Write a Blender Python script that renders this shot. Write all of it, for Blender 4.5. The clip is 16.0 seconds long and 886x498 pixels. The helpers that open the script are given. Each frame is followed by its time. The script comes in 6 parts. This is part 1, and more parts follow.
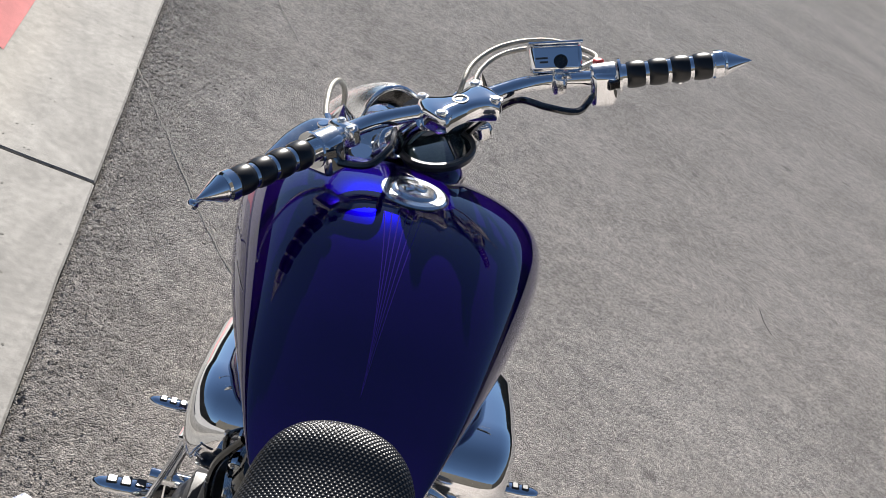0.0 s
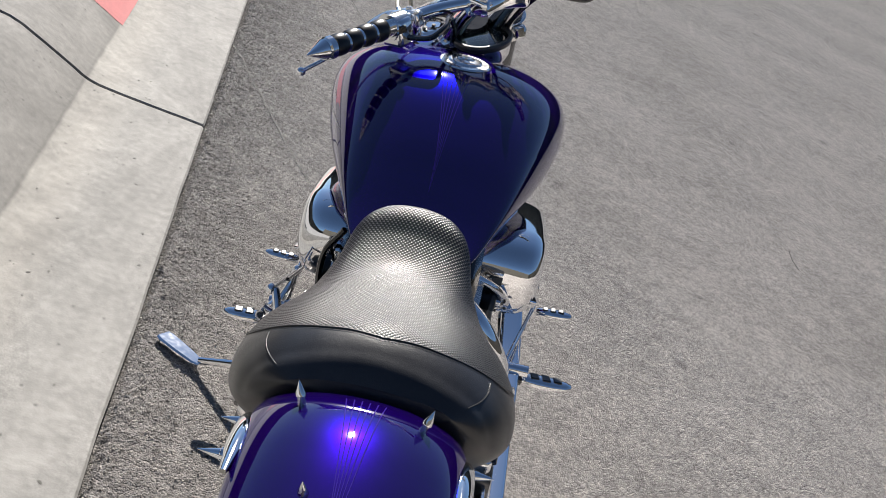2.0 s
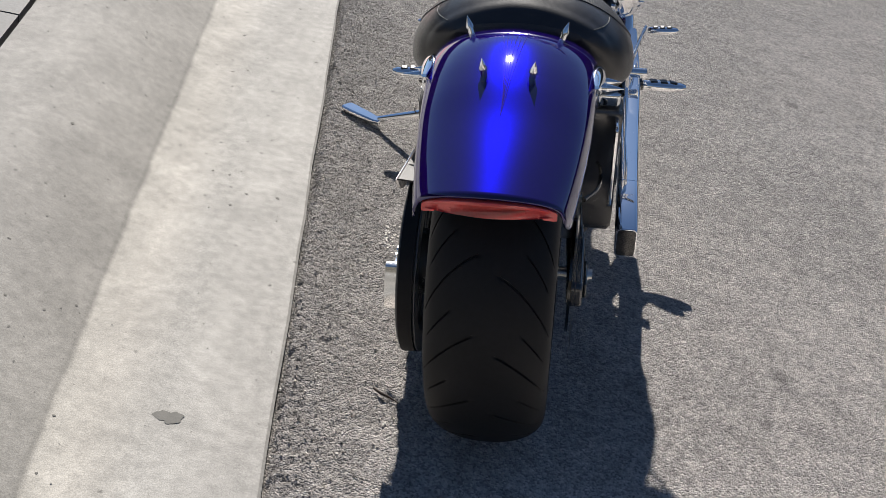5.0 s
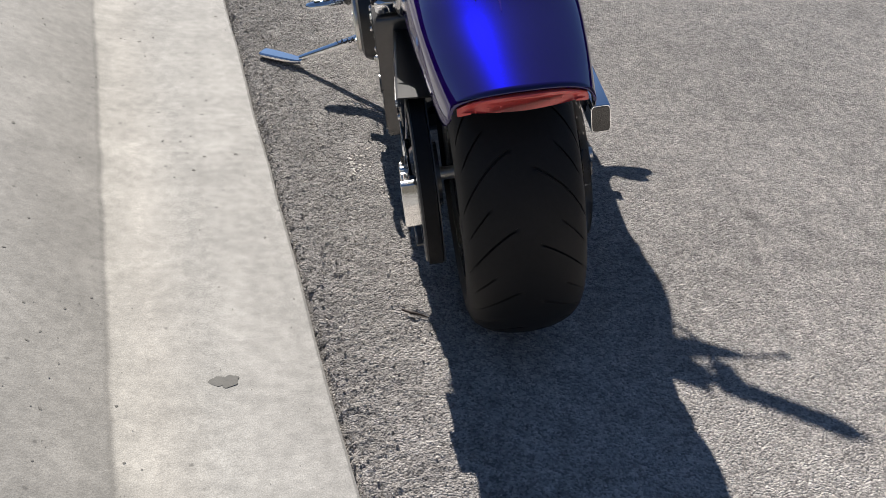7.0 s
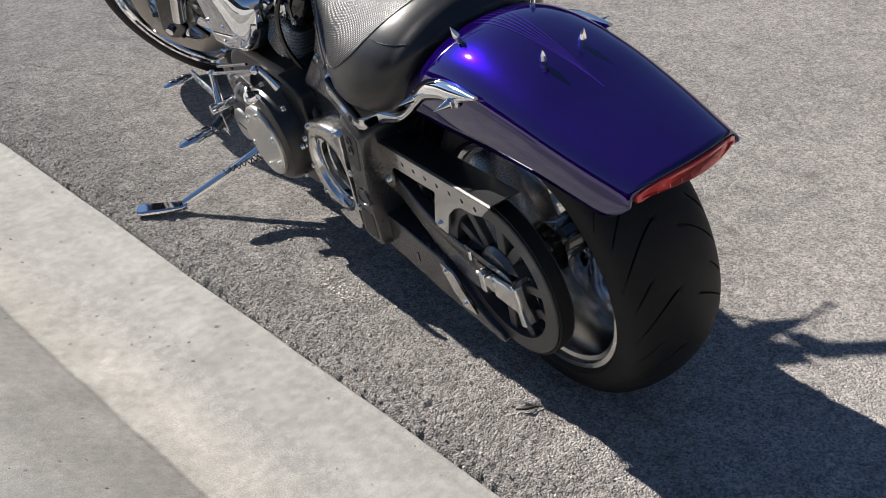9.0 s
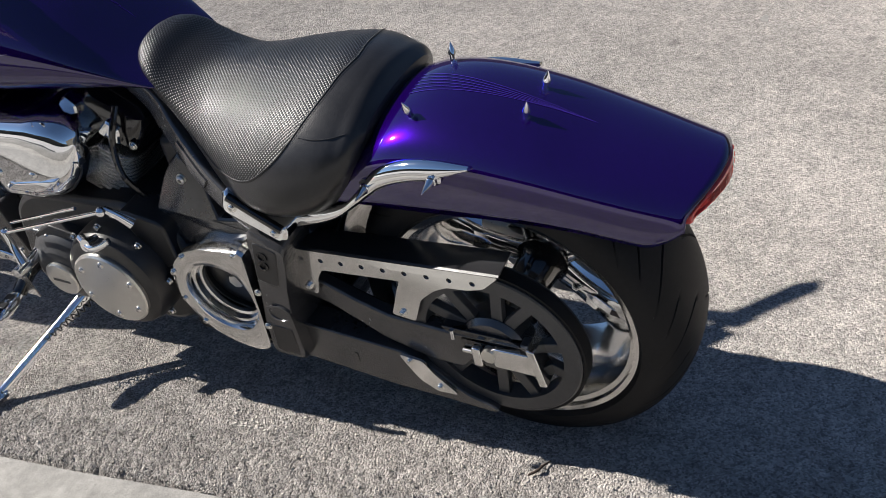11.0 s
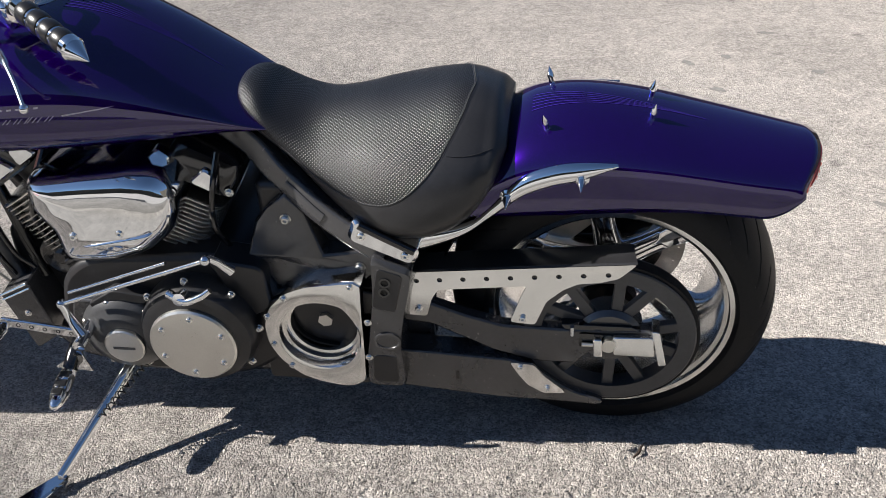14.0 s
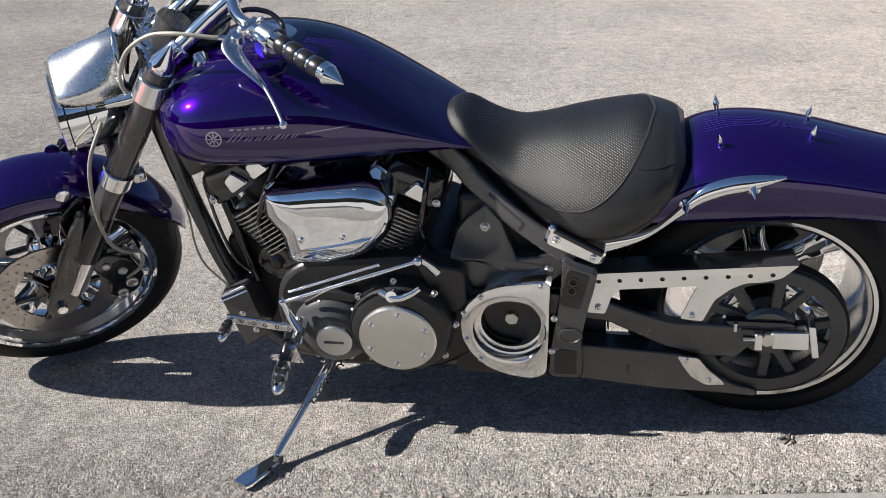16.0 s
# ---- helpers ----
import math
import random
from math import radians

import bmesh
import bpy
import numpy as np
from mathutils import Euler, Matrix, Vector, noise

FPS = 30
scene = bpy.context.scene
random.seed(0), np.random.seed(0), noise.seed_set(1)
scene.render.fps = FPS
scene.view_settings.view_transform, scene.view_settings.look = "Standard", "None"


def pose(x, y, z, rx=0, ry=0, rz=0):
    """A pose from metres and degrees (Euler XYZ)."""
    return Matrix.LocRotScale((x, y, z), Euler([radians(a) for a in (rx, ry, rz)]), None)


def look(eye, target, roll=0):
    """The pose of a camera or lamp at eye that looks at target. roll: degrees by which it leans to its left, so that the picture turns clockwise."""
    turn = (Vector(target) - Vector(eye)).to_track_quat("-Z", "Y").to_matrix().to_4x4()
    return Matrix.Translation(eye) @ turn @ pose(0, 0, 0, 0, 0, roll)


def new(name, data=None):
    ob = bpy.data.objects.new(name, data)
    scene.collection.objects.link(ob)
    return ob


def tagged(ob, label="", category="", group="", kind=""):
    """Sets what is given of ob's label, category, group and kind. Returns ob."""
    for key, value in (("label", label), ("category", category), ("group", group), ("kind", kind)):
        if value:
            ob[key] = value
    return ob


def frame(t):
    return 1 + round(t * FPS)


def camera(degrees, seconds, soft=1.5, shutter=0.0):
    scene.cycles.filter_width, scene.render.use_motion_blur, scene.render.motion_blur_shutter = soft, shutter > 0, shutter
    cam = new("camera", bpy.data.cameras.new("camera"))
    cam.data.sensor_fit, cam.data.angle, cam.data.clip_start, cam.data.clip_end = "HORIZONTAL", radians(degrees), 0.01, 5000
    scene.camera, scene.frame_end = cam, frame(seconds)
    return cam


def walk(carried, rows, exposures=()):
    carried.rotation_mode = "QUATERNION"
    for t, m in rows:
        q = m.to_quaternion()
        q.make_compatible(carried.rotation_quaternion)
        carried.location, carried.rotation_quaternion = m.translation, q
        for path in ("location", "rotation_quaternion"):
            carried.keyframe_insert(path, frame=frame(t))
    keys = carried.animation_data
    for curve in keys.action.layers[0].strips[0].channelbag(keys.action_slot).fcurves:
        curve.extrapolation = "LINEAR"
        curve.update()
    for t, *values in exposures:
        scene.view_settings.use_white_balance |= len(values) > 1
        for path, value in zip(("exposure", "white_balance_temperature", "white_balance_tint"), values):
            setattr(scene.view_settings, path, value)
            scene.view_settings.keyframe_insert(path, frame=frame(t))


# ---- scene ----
cam = camera(42.1, 16.0, soft=0.65)
PATH = [
    (0, (-0.366, -0.442, 1.552), (-0.047, 1.329, 0.678), 29.9),
    (0.5, (-0.385, -0.573, 1.542), (-0.105, 1.211, 0.682), 28.7),
    (1, (-0.349, -0.715, 1.528), (-0.097, 1.073, 0.668), 28.1),
    (1.5, (-0.296, -0.891, 1.537), (-0.072, 0.899, 0.675), 27.5),
    (2, (-0.277, -1.061, 1.528), (-0.088, 0.729, 0.656), 26.5),
    (2.5, (-0.234, -1.225, 1.527), (-0.076, 0.561, 0.64), 25.3),
    (3, (-0.183, -1.372, 1.492), (-0.06, 0.404, 0.581), 23.6),
    (3.5, (-0.19, -1.487, 1.48), (-0.092, 0.275, 0.54), 21.7),
    (4, (-0.227, -1.606, 1.453), (-0.16, 0.139, 0.478), 19.6),
    (4.5, (-0.213, -1.681, 1.423), (-0.168, 0.044, 0.412), 17.8),
    (5, (-0.185, -1.749, 1.397), (-0.174, -0.048, 0.346), 15.4),
    (5.2, (-0.184, -1.773, 1.387), (-0.178, -0.082, 0.319), 14.5),
    (7.3, (-0.58, -1.812, 1.332), (-0.206, -0.186, 0.23), 5.9),
    (7.5, (-0.644, -1.775, 1.343), (-0.215, -0.157, 0.249), 4.5),
    (8, (-0.821, -1.673, 1.335), (-0.233, -0.09, 0.263), 2.0),
    (8.5, (-1.078, -1.555, 1.376), (-0.319, -0.04, 0.315), 0.0),
    (9, (-1.249, -1.362, 1.385), (-0.314, 0.059, 0.334), -1.5),
    (9.5, (-1.362, -1.207, 1.394), (-0.272, 0.106, 0.351), -2.4),
    (9.7, (-1.415, -1.131, 1.379), (-0.255, 0.123, 0.339), -2.9),
    (11.8, (-1.712, -0.443, 1.42), (-0.101, 0.157, 0.398), -5.1),
    (12, (-1.739, -0.374, 1.424), (-0.108, 0.165, 0.401), -5.1),
    (12.5, (-1.842, -0.275, 1.403), (-0.147, 0.131, 0.421), -4.2),
    (13, (-1.923, -0.192, 1.367), (-0.181, 0.107, 0.431), -3.0),
    (13.5, (-2.015, -0.065, 1.355), (-0.248, 0.191, 0.453), -2.2),
    (14, (-2.09, 0.031, 1.336), (-0.306, 0.302, 0.474), -1.6),
    (14.5, (-2.141, 0.105, 1.331), (-0.345, 0.388, 0.498), -1.1),
    (15, (-2.235, 0.144, 1.325), (-0.429, 0.45, 0.522), -1.2),
    (15.5, (-2.349, 0.22, 1.34), (-0.532, 0.528, 0.564), -1.2),
    (16, (-2.464, 0.318, 1.344), (-0.633, 0.623, 0.598), -1.6),
]
EXPOSURES = [(0.0, 1.07), (5.0, 1.09), (9.0, 1.13), (12.0, 1.09), (16.0, 1.12)]
walk(cam, [(t, look(eye, target, roll)) for t, eye, target, roll in PATH], EXPOSURES)

# ---- light ----
SUN = Vector((-0.325, 1.31, 1.0)).normalized()
world = bpy.data.worlds.new("world")
scene.world = world
world.use_nodes = True
wn = world.node_tree
sky = wn.nodes.new("ShaderNodeTexSky")
sky.sky_type, sky.sun_disc = "NISHITA", False
sky.altitude, sky.air_density, sky.dust_density, sky.ozone_density = 700, 1.0, 0.2, 4.0
sky.sun_elevation, sky.sun_rotation = math.asin(SUN.z), math.atan2(SUN.x, SUN.y)
wn.links.new(sky.outputs["Color"], wn.nodes["Background"].inputs["Color"])
wn.nodes["Background"].inputs["Strength"].default_value = 0.041
sun = new("sun", bpy.data.lights.new("sun", "SUN"))
sun.data.energy, sun.data.angle, sun.data.color = 5.0, radians(0.53), (1.0, 0.95, 0.88)
sun.matrix_world = look(SUN * 20, (0, 0, 0))

# ---- materials ----


def mat(name, color, rough=0.5, metal=0.0, coat=0.0, spread=0.0, scale=30.0, bump=0.0, bump_scale=200.0, spec=0.5, rough_spread=0.0, coat_rough=0.03):
    """A principled material with colour variation at two scales, and grain."""
    m = bpy.data.materials.new(name)
    m.use_nodes = True
    nt = m.node_tree
    p = nt.nodes["Principled BSDF"]
    p.inputs["Base Color"].default_value = (*color, 1)
    p.inputs["Roughness"].default_value = rough
    p.inputs["Metallic"].default_value = metal
    p.inputs["Coat Weight"].default_value = coat
    p.inputs["Coat Roughness"].default_value = coat_rough
    p.inputs["Specular IOR Level"].default_value = spec
    co = nt.nodes.new("ShaderNodeTexCoord")
    if spread or rough_spread:
        big, fine = nt.nodes.new("ShaderNodeTexNoise"), nt.nodes.new("ShaderNodeTexNoise")
        for node, k in ((big, scale), (fine, scale * 9)):
            node.inputs["Scale"].default_value = k
            node.inputs["Detail"].default_value = 6
            nt.links.new(co.outputs["Object"], node.inputs["Vector"])
        add = nt.nodes.new("ShaderNodeMath")
        add.operation = "ADD"
        nt.links.new(big.outputs["Fac"], add.inputs[0])
        nt.links.new(fine.outputs["Fac"], add.inputs[1])
        if spread:
            ramp = nt.nodes.new("ShaderNodeMapRange")
            ramp.inputs["From Min"].default_value, ramp.inputs["From Max"].default_value = 0.6, 1.4
            ramp.inputs["To Min"].default_value, ramp.inputs["To Max"].default_value = 1 - spread, 1 + spread
            nt.links.new(add.outputs[0], ramp.inputs["Value"])
            mul = nt.nodes.new("ShaderNodeVectorMath")
            mul.operation = "SCALE"
            mul.inputs[0].default_value = color
            nt.links.new(ramp.outputs[0], mul.inputs["Scale"])
            nt.links.new(mul.outputs[0], p.inputs["Base Color"])
        if rough_spread:
            rr = nt.nodes.new("ShaderNodeMapRange")
            rr.inputs["From Min"].default_value, rr.inputs["From Max"].default_value = 0.6, 1.4
            rr.inputs["To Min"].default_value, rr.inputs["To Max"].default_value = max(0.0, rough - rough_spread), rough + rough_spread
            nt.links.new(add.outputs[0], rr.inputs["Value"])
            nt.links.new(rr.outputs[0], p.inputs["Roughness"])
    if bump:
        grain, b = nt.nodes.new("ShaderNodeTexNoise"), nt.nodes.new("ShaderNodeBump")
        grain.inputs["Scale"].default_value, grain.inputs["Detail"].default_value = bump_scale, 4
        b.inputs["Strength"].default_value, b.inputs["Distance"].default_value = bump, 0.002
        nt.links.new(co.outputs["Object"], grain.inputs["Vector"])
        nt.links.new(grain.outputs["Fac"], b.inputs["Height"])
        nt.links.new(b.outputs["Normal"], p.inputs["Normal"])
    return m


CHROME = mat("chrome", (0.83, 0.84, 0.86), 0.05, 1.0, rough_spread=0.03, scale=14)
POLISHED = mat("polished_aluminium", (0.80, 0.80, 0.79), 0.13, 1.0, spread=0.05, scale=25, rough_spread=0.08)
BRUSHED = mat("brushed_steel", (0.66, 0.65, 0.62), 0.32, 1.0, spread=0.06, scale=30, rough_spread=0.06)
PAINT = mat("purple_candy_paint", (0.0105, 0.0001, 0.078), 0.26, 0.6, coat=1.0, spread=0.08, scale=9, bump=0.02, bump_scale=900, spec=0.0)
PAINT.node_tree.nodes["Principled BSDF"].inputs["Specular Tint"].default_value = (0.10, 0.03, 0.55, 1)
PAINT.node_tree.nodes["Principled BSDF"].inputs["Coat IOR"].default_value = 1.7
BLACK = mat("black_satin_paint", (0.034, 0.034, 0.037), 0.25, 0.0, spec=1.0, spread=0.12, scale=12, rough_spread=0.03, bump=0.012, bump_scale=500)
GLOSS = mat("black_gloss_paint", (0.006, 0.006, 0.007), 0.15, 0.0, coat=0.6, rough_spread=0.05)
ENGINE = mat("black_engine_finish", (0.016, 0.016, 0.018), 0.32, 0.0, spec=0.5, spread=0.3, scale=20, bump=0.1, bump_scale=700)
GREY = mat("grey_engine_paint", (0.06, 0.061, 0.065), 0.34, 0.3, spread=0.15, scale=15, bump=0.06, bump_scale=900)
RUBBER = mat("tyre_rubber", (0.0095, 0.0097, 0.0110), 0.58, 0.0, spec=0.22, spread=0.25, scale=14, bump=0.12, bump_scale=400)
GRIP = mat("grip_rubber", (0.010, 0.010, 0.011), 0.3, 0.0, spec=0.5, spread=0.15)
CABLE = mat("braided_cable_sheath", (0.30, 0.285, 0.25), 0.42, 0.3, spread=0.15, scale=60, bump=0.3, bump_scale=1500)
RED = mat("red_lens", (0.66, 0.075, 0.065), 0.2, 0.0, coat=0.6, spread=0.15, scale=60)
GLASS = mat("dark_gauge_glass", (0.01, 0.016, 0.018), 0.03, 0.0, coat=1.0)
LEATHER_PLAIN = mat("black_vinyl", (0.019, 0.019, 0.021), 0.33, 0.0, spread=0.2, scale=20, bump=0.15, bump_scale=600, rough_spread=0.05)
THREAD = mat("stitching_thread", (0.10, 0.10, 0.10), 0.7)
SILVER = mat("silver_decal", (0.34, 0.33, 0.40), 0.3, 0.8)
BLUE = mat("blue_pinstripe", (0.028, 0.013, 0.165), 0.5, 0.0, spec=0.0, coat=1.0)
FIN = mat("machined_fin_edge", (0.72, 0.71, 0.68), 0.26, 1.0, spread=0.2, scale=40)
SATIN = mat("satin_silver", (0.78, 0.79, 0.80), 0.20, 1.0, spread=0.04, scale=20, rough_spread=0.05)
COWL = mat("satin_cowl", (0.80, 0.80, 0.80), 0.27, 1.0, spread=0.04, scale=20, rough_spread=0.04)
BOLT = mat("zinc_bolt", (0.80, 0.79, 0.76), 0.24, 1.0, spread=0.1, scale=60)
RIM = mat("polished_rim", (0.78, 0.775, 0.76), 0.17, 1.0, spread=0.04, scale=20, rough_spread=0.06)
DISC = mat("brake_disc_steel", (0.42, 0.40, 0.38), 0.32, 1.0, spread=0.15, scale=40)

# ---- mesh tools ----
ROOT = new("motorcycle")
ROOT.matrix_world = pose(-0.002, 0.009, 0.003, 0, -12.0, 0)
tagged(ROOT, "purple cruiser motorcycle with chrome trim, leaning on its side stand", "motorcycle")


def at_most_third(parent):
    """The parent to use, so that nothing lies deeper than thing, part, sub-part."""
    if parent is None:
        return ROOT
    if parent.parent and parent.parent.parent:
        return parent.parent
    return parent


def part(name, bm, material, parent=None, label="", smooth=40, bevel=0.0, solid=0.0):
    """Links a bmesh as one mesh object under a thing or a part."""
    bmesh.ops.remove_doubles(bm, verts=bm.verts, dist=1e-5)
    bmesh.ops.recalc_face_normals(bm, faces=bm.faces)
    me = bpy.data.meshes.new(name)
    bm.to_mesh(me)
    bm.free()
    me.materials.append(material)
    ob = new(name, me)
    ob.parent = at_most_third(parent)
    if smooth:
        for f in me.polygons:
            f.use_smooth = True
        me.set_sharp_from_angle(angle=radians(smooth))
    if solid:
        s = ob.modifiers.new("solid", "SOLIDIFY")
        s.thickness, s.offset = solid, -1
    if bevel:
        b = ob.modifiers.new("bevel", "BEVEL")
        b.width, b.segments, b.limit_method, b.angle_limit, b.harden_normals = bevel, 2, "ANGLE", radians(35), False
    if label:
        tagged(ob, label)
    return ob


def empty(name, parent=None, label=""):
    ob = new(name)
    ob.parent = ROOT if parent is None else parent
    return tagged(ob, label) if label else ob


def curve(pts):
    """A smooth function through (x, y) pairs in rising order of x."""
    xs, ys = np.array(sorted(pts), float).T
    d = np.gradient(ys, xs)

    def f(x):
        x = min(max(x, xs[0]), xs[-1])
        i = min(int(np.searchsorted(xs, x, "right")) - 1, len(xs) - 2)
        h = xs[i + 1] - xs[i]
        u = (x - xs[i]) / h
        return float((2 * u**3 - 3 * u**2 + 1) * ys[i] + (u**3 - 2 * u**2 + u) * h * d[i] + (3 * u**2 - 2 * u**3) * ys[i + 1] + (u**3 - u**2) * h * d[i + 1])

    return f


def spline(pts, per=8):
    """Points of a smooth line through pts."""
    p = [Vector(q) for q in pts]
    p = [2 * p[0] - p[1], *p, 2 * p[-1] - p[-2]]
    out = []
    for a, b, c, d in zip(p, p[1:], p[2:], p[3:]):
        for k in range(per):
            u = k / per
            out.append(0.5 * (2 * b + (c - a) * u + (2 * a - 5 * b + 4 * c - d) * u * u + (3 * b - a - 3 * c + d) * u**3))
    return out + [p[-2]]


def loft(bm, rings, caps=True, closed=True):
    """Skins rings of equal length."""
    rows = [[bm.verts.new(p) for p in ring] for ring in rings]
    n = len(rows[0])
    for a, b in zip(rows, rows[1:]):
        for i in range(n if closed else n - 1):
            j = (i + 1) % n
            bm.faces.new((a[i], a[j], b[j], b[i]))
    if caps and closed:
        bm.faces.new(rows[0]), bm.faces.new(rows[-1])
    return bm


def across(d):
    d = Vector(d).normalized()
    u = d.orthogonal().normalized()
    return u, d.cross(u)


def tube(bm, pts, r, seg=12, per=8, flat=1.0):
    """A round bar along a smooth line; r is a number or one for each point given."""
    line = spline(pts, per) if len(pts) > 2 else [Vector(p) for p in pts]
    rs = [r] * len(line) if not hasattr(r, "__len__") else np.interp(np.linspace(0, len(pts) - 1, len(line)), range(len(pts)), r).tolist()
    u = None
    rings = []
    for i, p in enumerate(line):
        d = (line[min(i + 1, len(line) - 1)] - line[max(i - 1, 0)]).normalized()
        u = across(d)[0] if u is None else (u - d * u.dot(d)).normalized()
        v = d.cross(u)
        rings.append([p + rs[i] * (math.cos(a) * u + flat * math.sin(a) * v) for a in np.linspace(0, 2 * math.pi, seg, endpoint=False).tolist()])
    return loft(bm, rings)


def cyl(bm, a, b, r, r2=None, seg=24):
    a, b = Vector(a), Vector(b)
    u, v = across(b - a)
    ring = lambda p, k: [p + k * (math.cos(t) * u + math.sin(t) * v) for t in np.linspace(0, 2 * math.pi, seg, endpoint=False).tolist()]
    return loft(bm, [ring(a, r), ring(b, r if r2 is None else max(r2, 2e-4))])


def turned(bm, origin, axis, profile, seg=32, closed=False):
    """A turned solid: profile of (distance along the axis, radius)."""
    o, d = Vector(origin), Vector(axis).normalized()
    u, v = across(d)
    prof = list(profile) + ([profile[0]] if closed else [])
    rings = [[o + float(h) * d + max(float(r), 1e-4) * (math.cos(t) * u + math.sin(t) * v) for t in np.linspace(0, 2 * math.pi, seg, endpoint=False).tolist()] for h, r in prof]
    return loft(bm, rings, caps=not closed)


def prism(bm, poly, x0, x1, bow=None):
    """A plate: an outline in (y, z), from x0 to x1."""
    return loft(bm, [[(x0, y, z) for y, z in poly], [(x1, y, z) for y, z in poly]])


def block(bm, c, size, m=None):
    """A box of that size, at c, turned by m."""
    k = Matrix.Translation(c) @ (m.to_4x4() if m else Matrix()) @ Matrix.Diagonal((*size, 1))
    bmesh.ops.create_cube(bm, size=1.0, matrix=k)
    return bm


def rounded(poly, r=0.01, n=4):
    """The outline with its corners rounded."""
    out = []
    for i, p in enumerate(poly):
        a, b, c = Vector(poly[i - 1]), Vector(p), Vector(poly[(i + 1) % len(poly)])
        k = min(r, (a - b).length * 0.45, (c - b).length * 0.45)
        s, e = b + (a - b).normalized() * k, b + (c - b).normalized() * k
        for t in np.linspace(0, 1, n + 1):
            out.append(tuple((1 - t) ** 2 * s + 2 * t * (1 - t) * b + t * t * e))
    return out


def shrink(poly, k, at=None):
    """The outline scaled towards its middle."""
    c = np.mean(poly, axis=0) if at is None else np.array(at)
    return [tuple(c + k * (np.array(p) - c)) for p in poly]


def pillow(bm, poly, xs, ks):
    """A bulging cover: the outline at each x, scaled by each k."""
    return loft(bm, [[(x, y, z) for y, z in shrink(poly, k)] for x, k in zip(xs, ks)])


def circle(cy, cz, r, n=40):
    return [(cy + r * math.cos(t), cz + r * math.sin(t)) for t in np.linspace(0, 2 * math.pi, n, endpoint=False)]


def bolt(parent, p, d=(-1, 0, 0), r=0.006, h=0.005, material=None, name="bolt"):
    """A domed socket bolt."""
    bm = turned(bmesh.new(), p, d, [(0, r * 1.25), (0.0012, r * 1.25), (0.0013, r), (h * 0.7, r), (h, r * 0.75), (h, r * 0.45), (h * 0.4, r * 0.42), (h * 0.4, 0)], 16)
    return part(name, bm, material or BOLT, parent, smooth=30)


# Steering: the front end is built straight ahead and turned to the left.
RAKE, STEER = radians(32), radians(34)
HEAD = Vector((0, 1.625, 0.308))
TURN_LEFT = Matrix.Translation(HEAD) @ Matrix.Rotation(STEER, 4, Vector((0, -math.sin(RAKE), math.cos(RAKE)))) @ Matrix.Translation(-HEAD)


def steer(bm):
    bmesh.ops.transform(bm, matrix=TURN_LEFT, verts=bm.verts)
    return bm

# ---- ground ----
KERB = pose(-0.760, 2.180, 0, 0, 0, 8.93)  # at the joint: y along the kerb, -x towards the planting


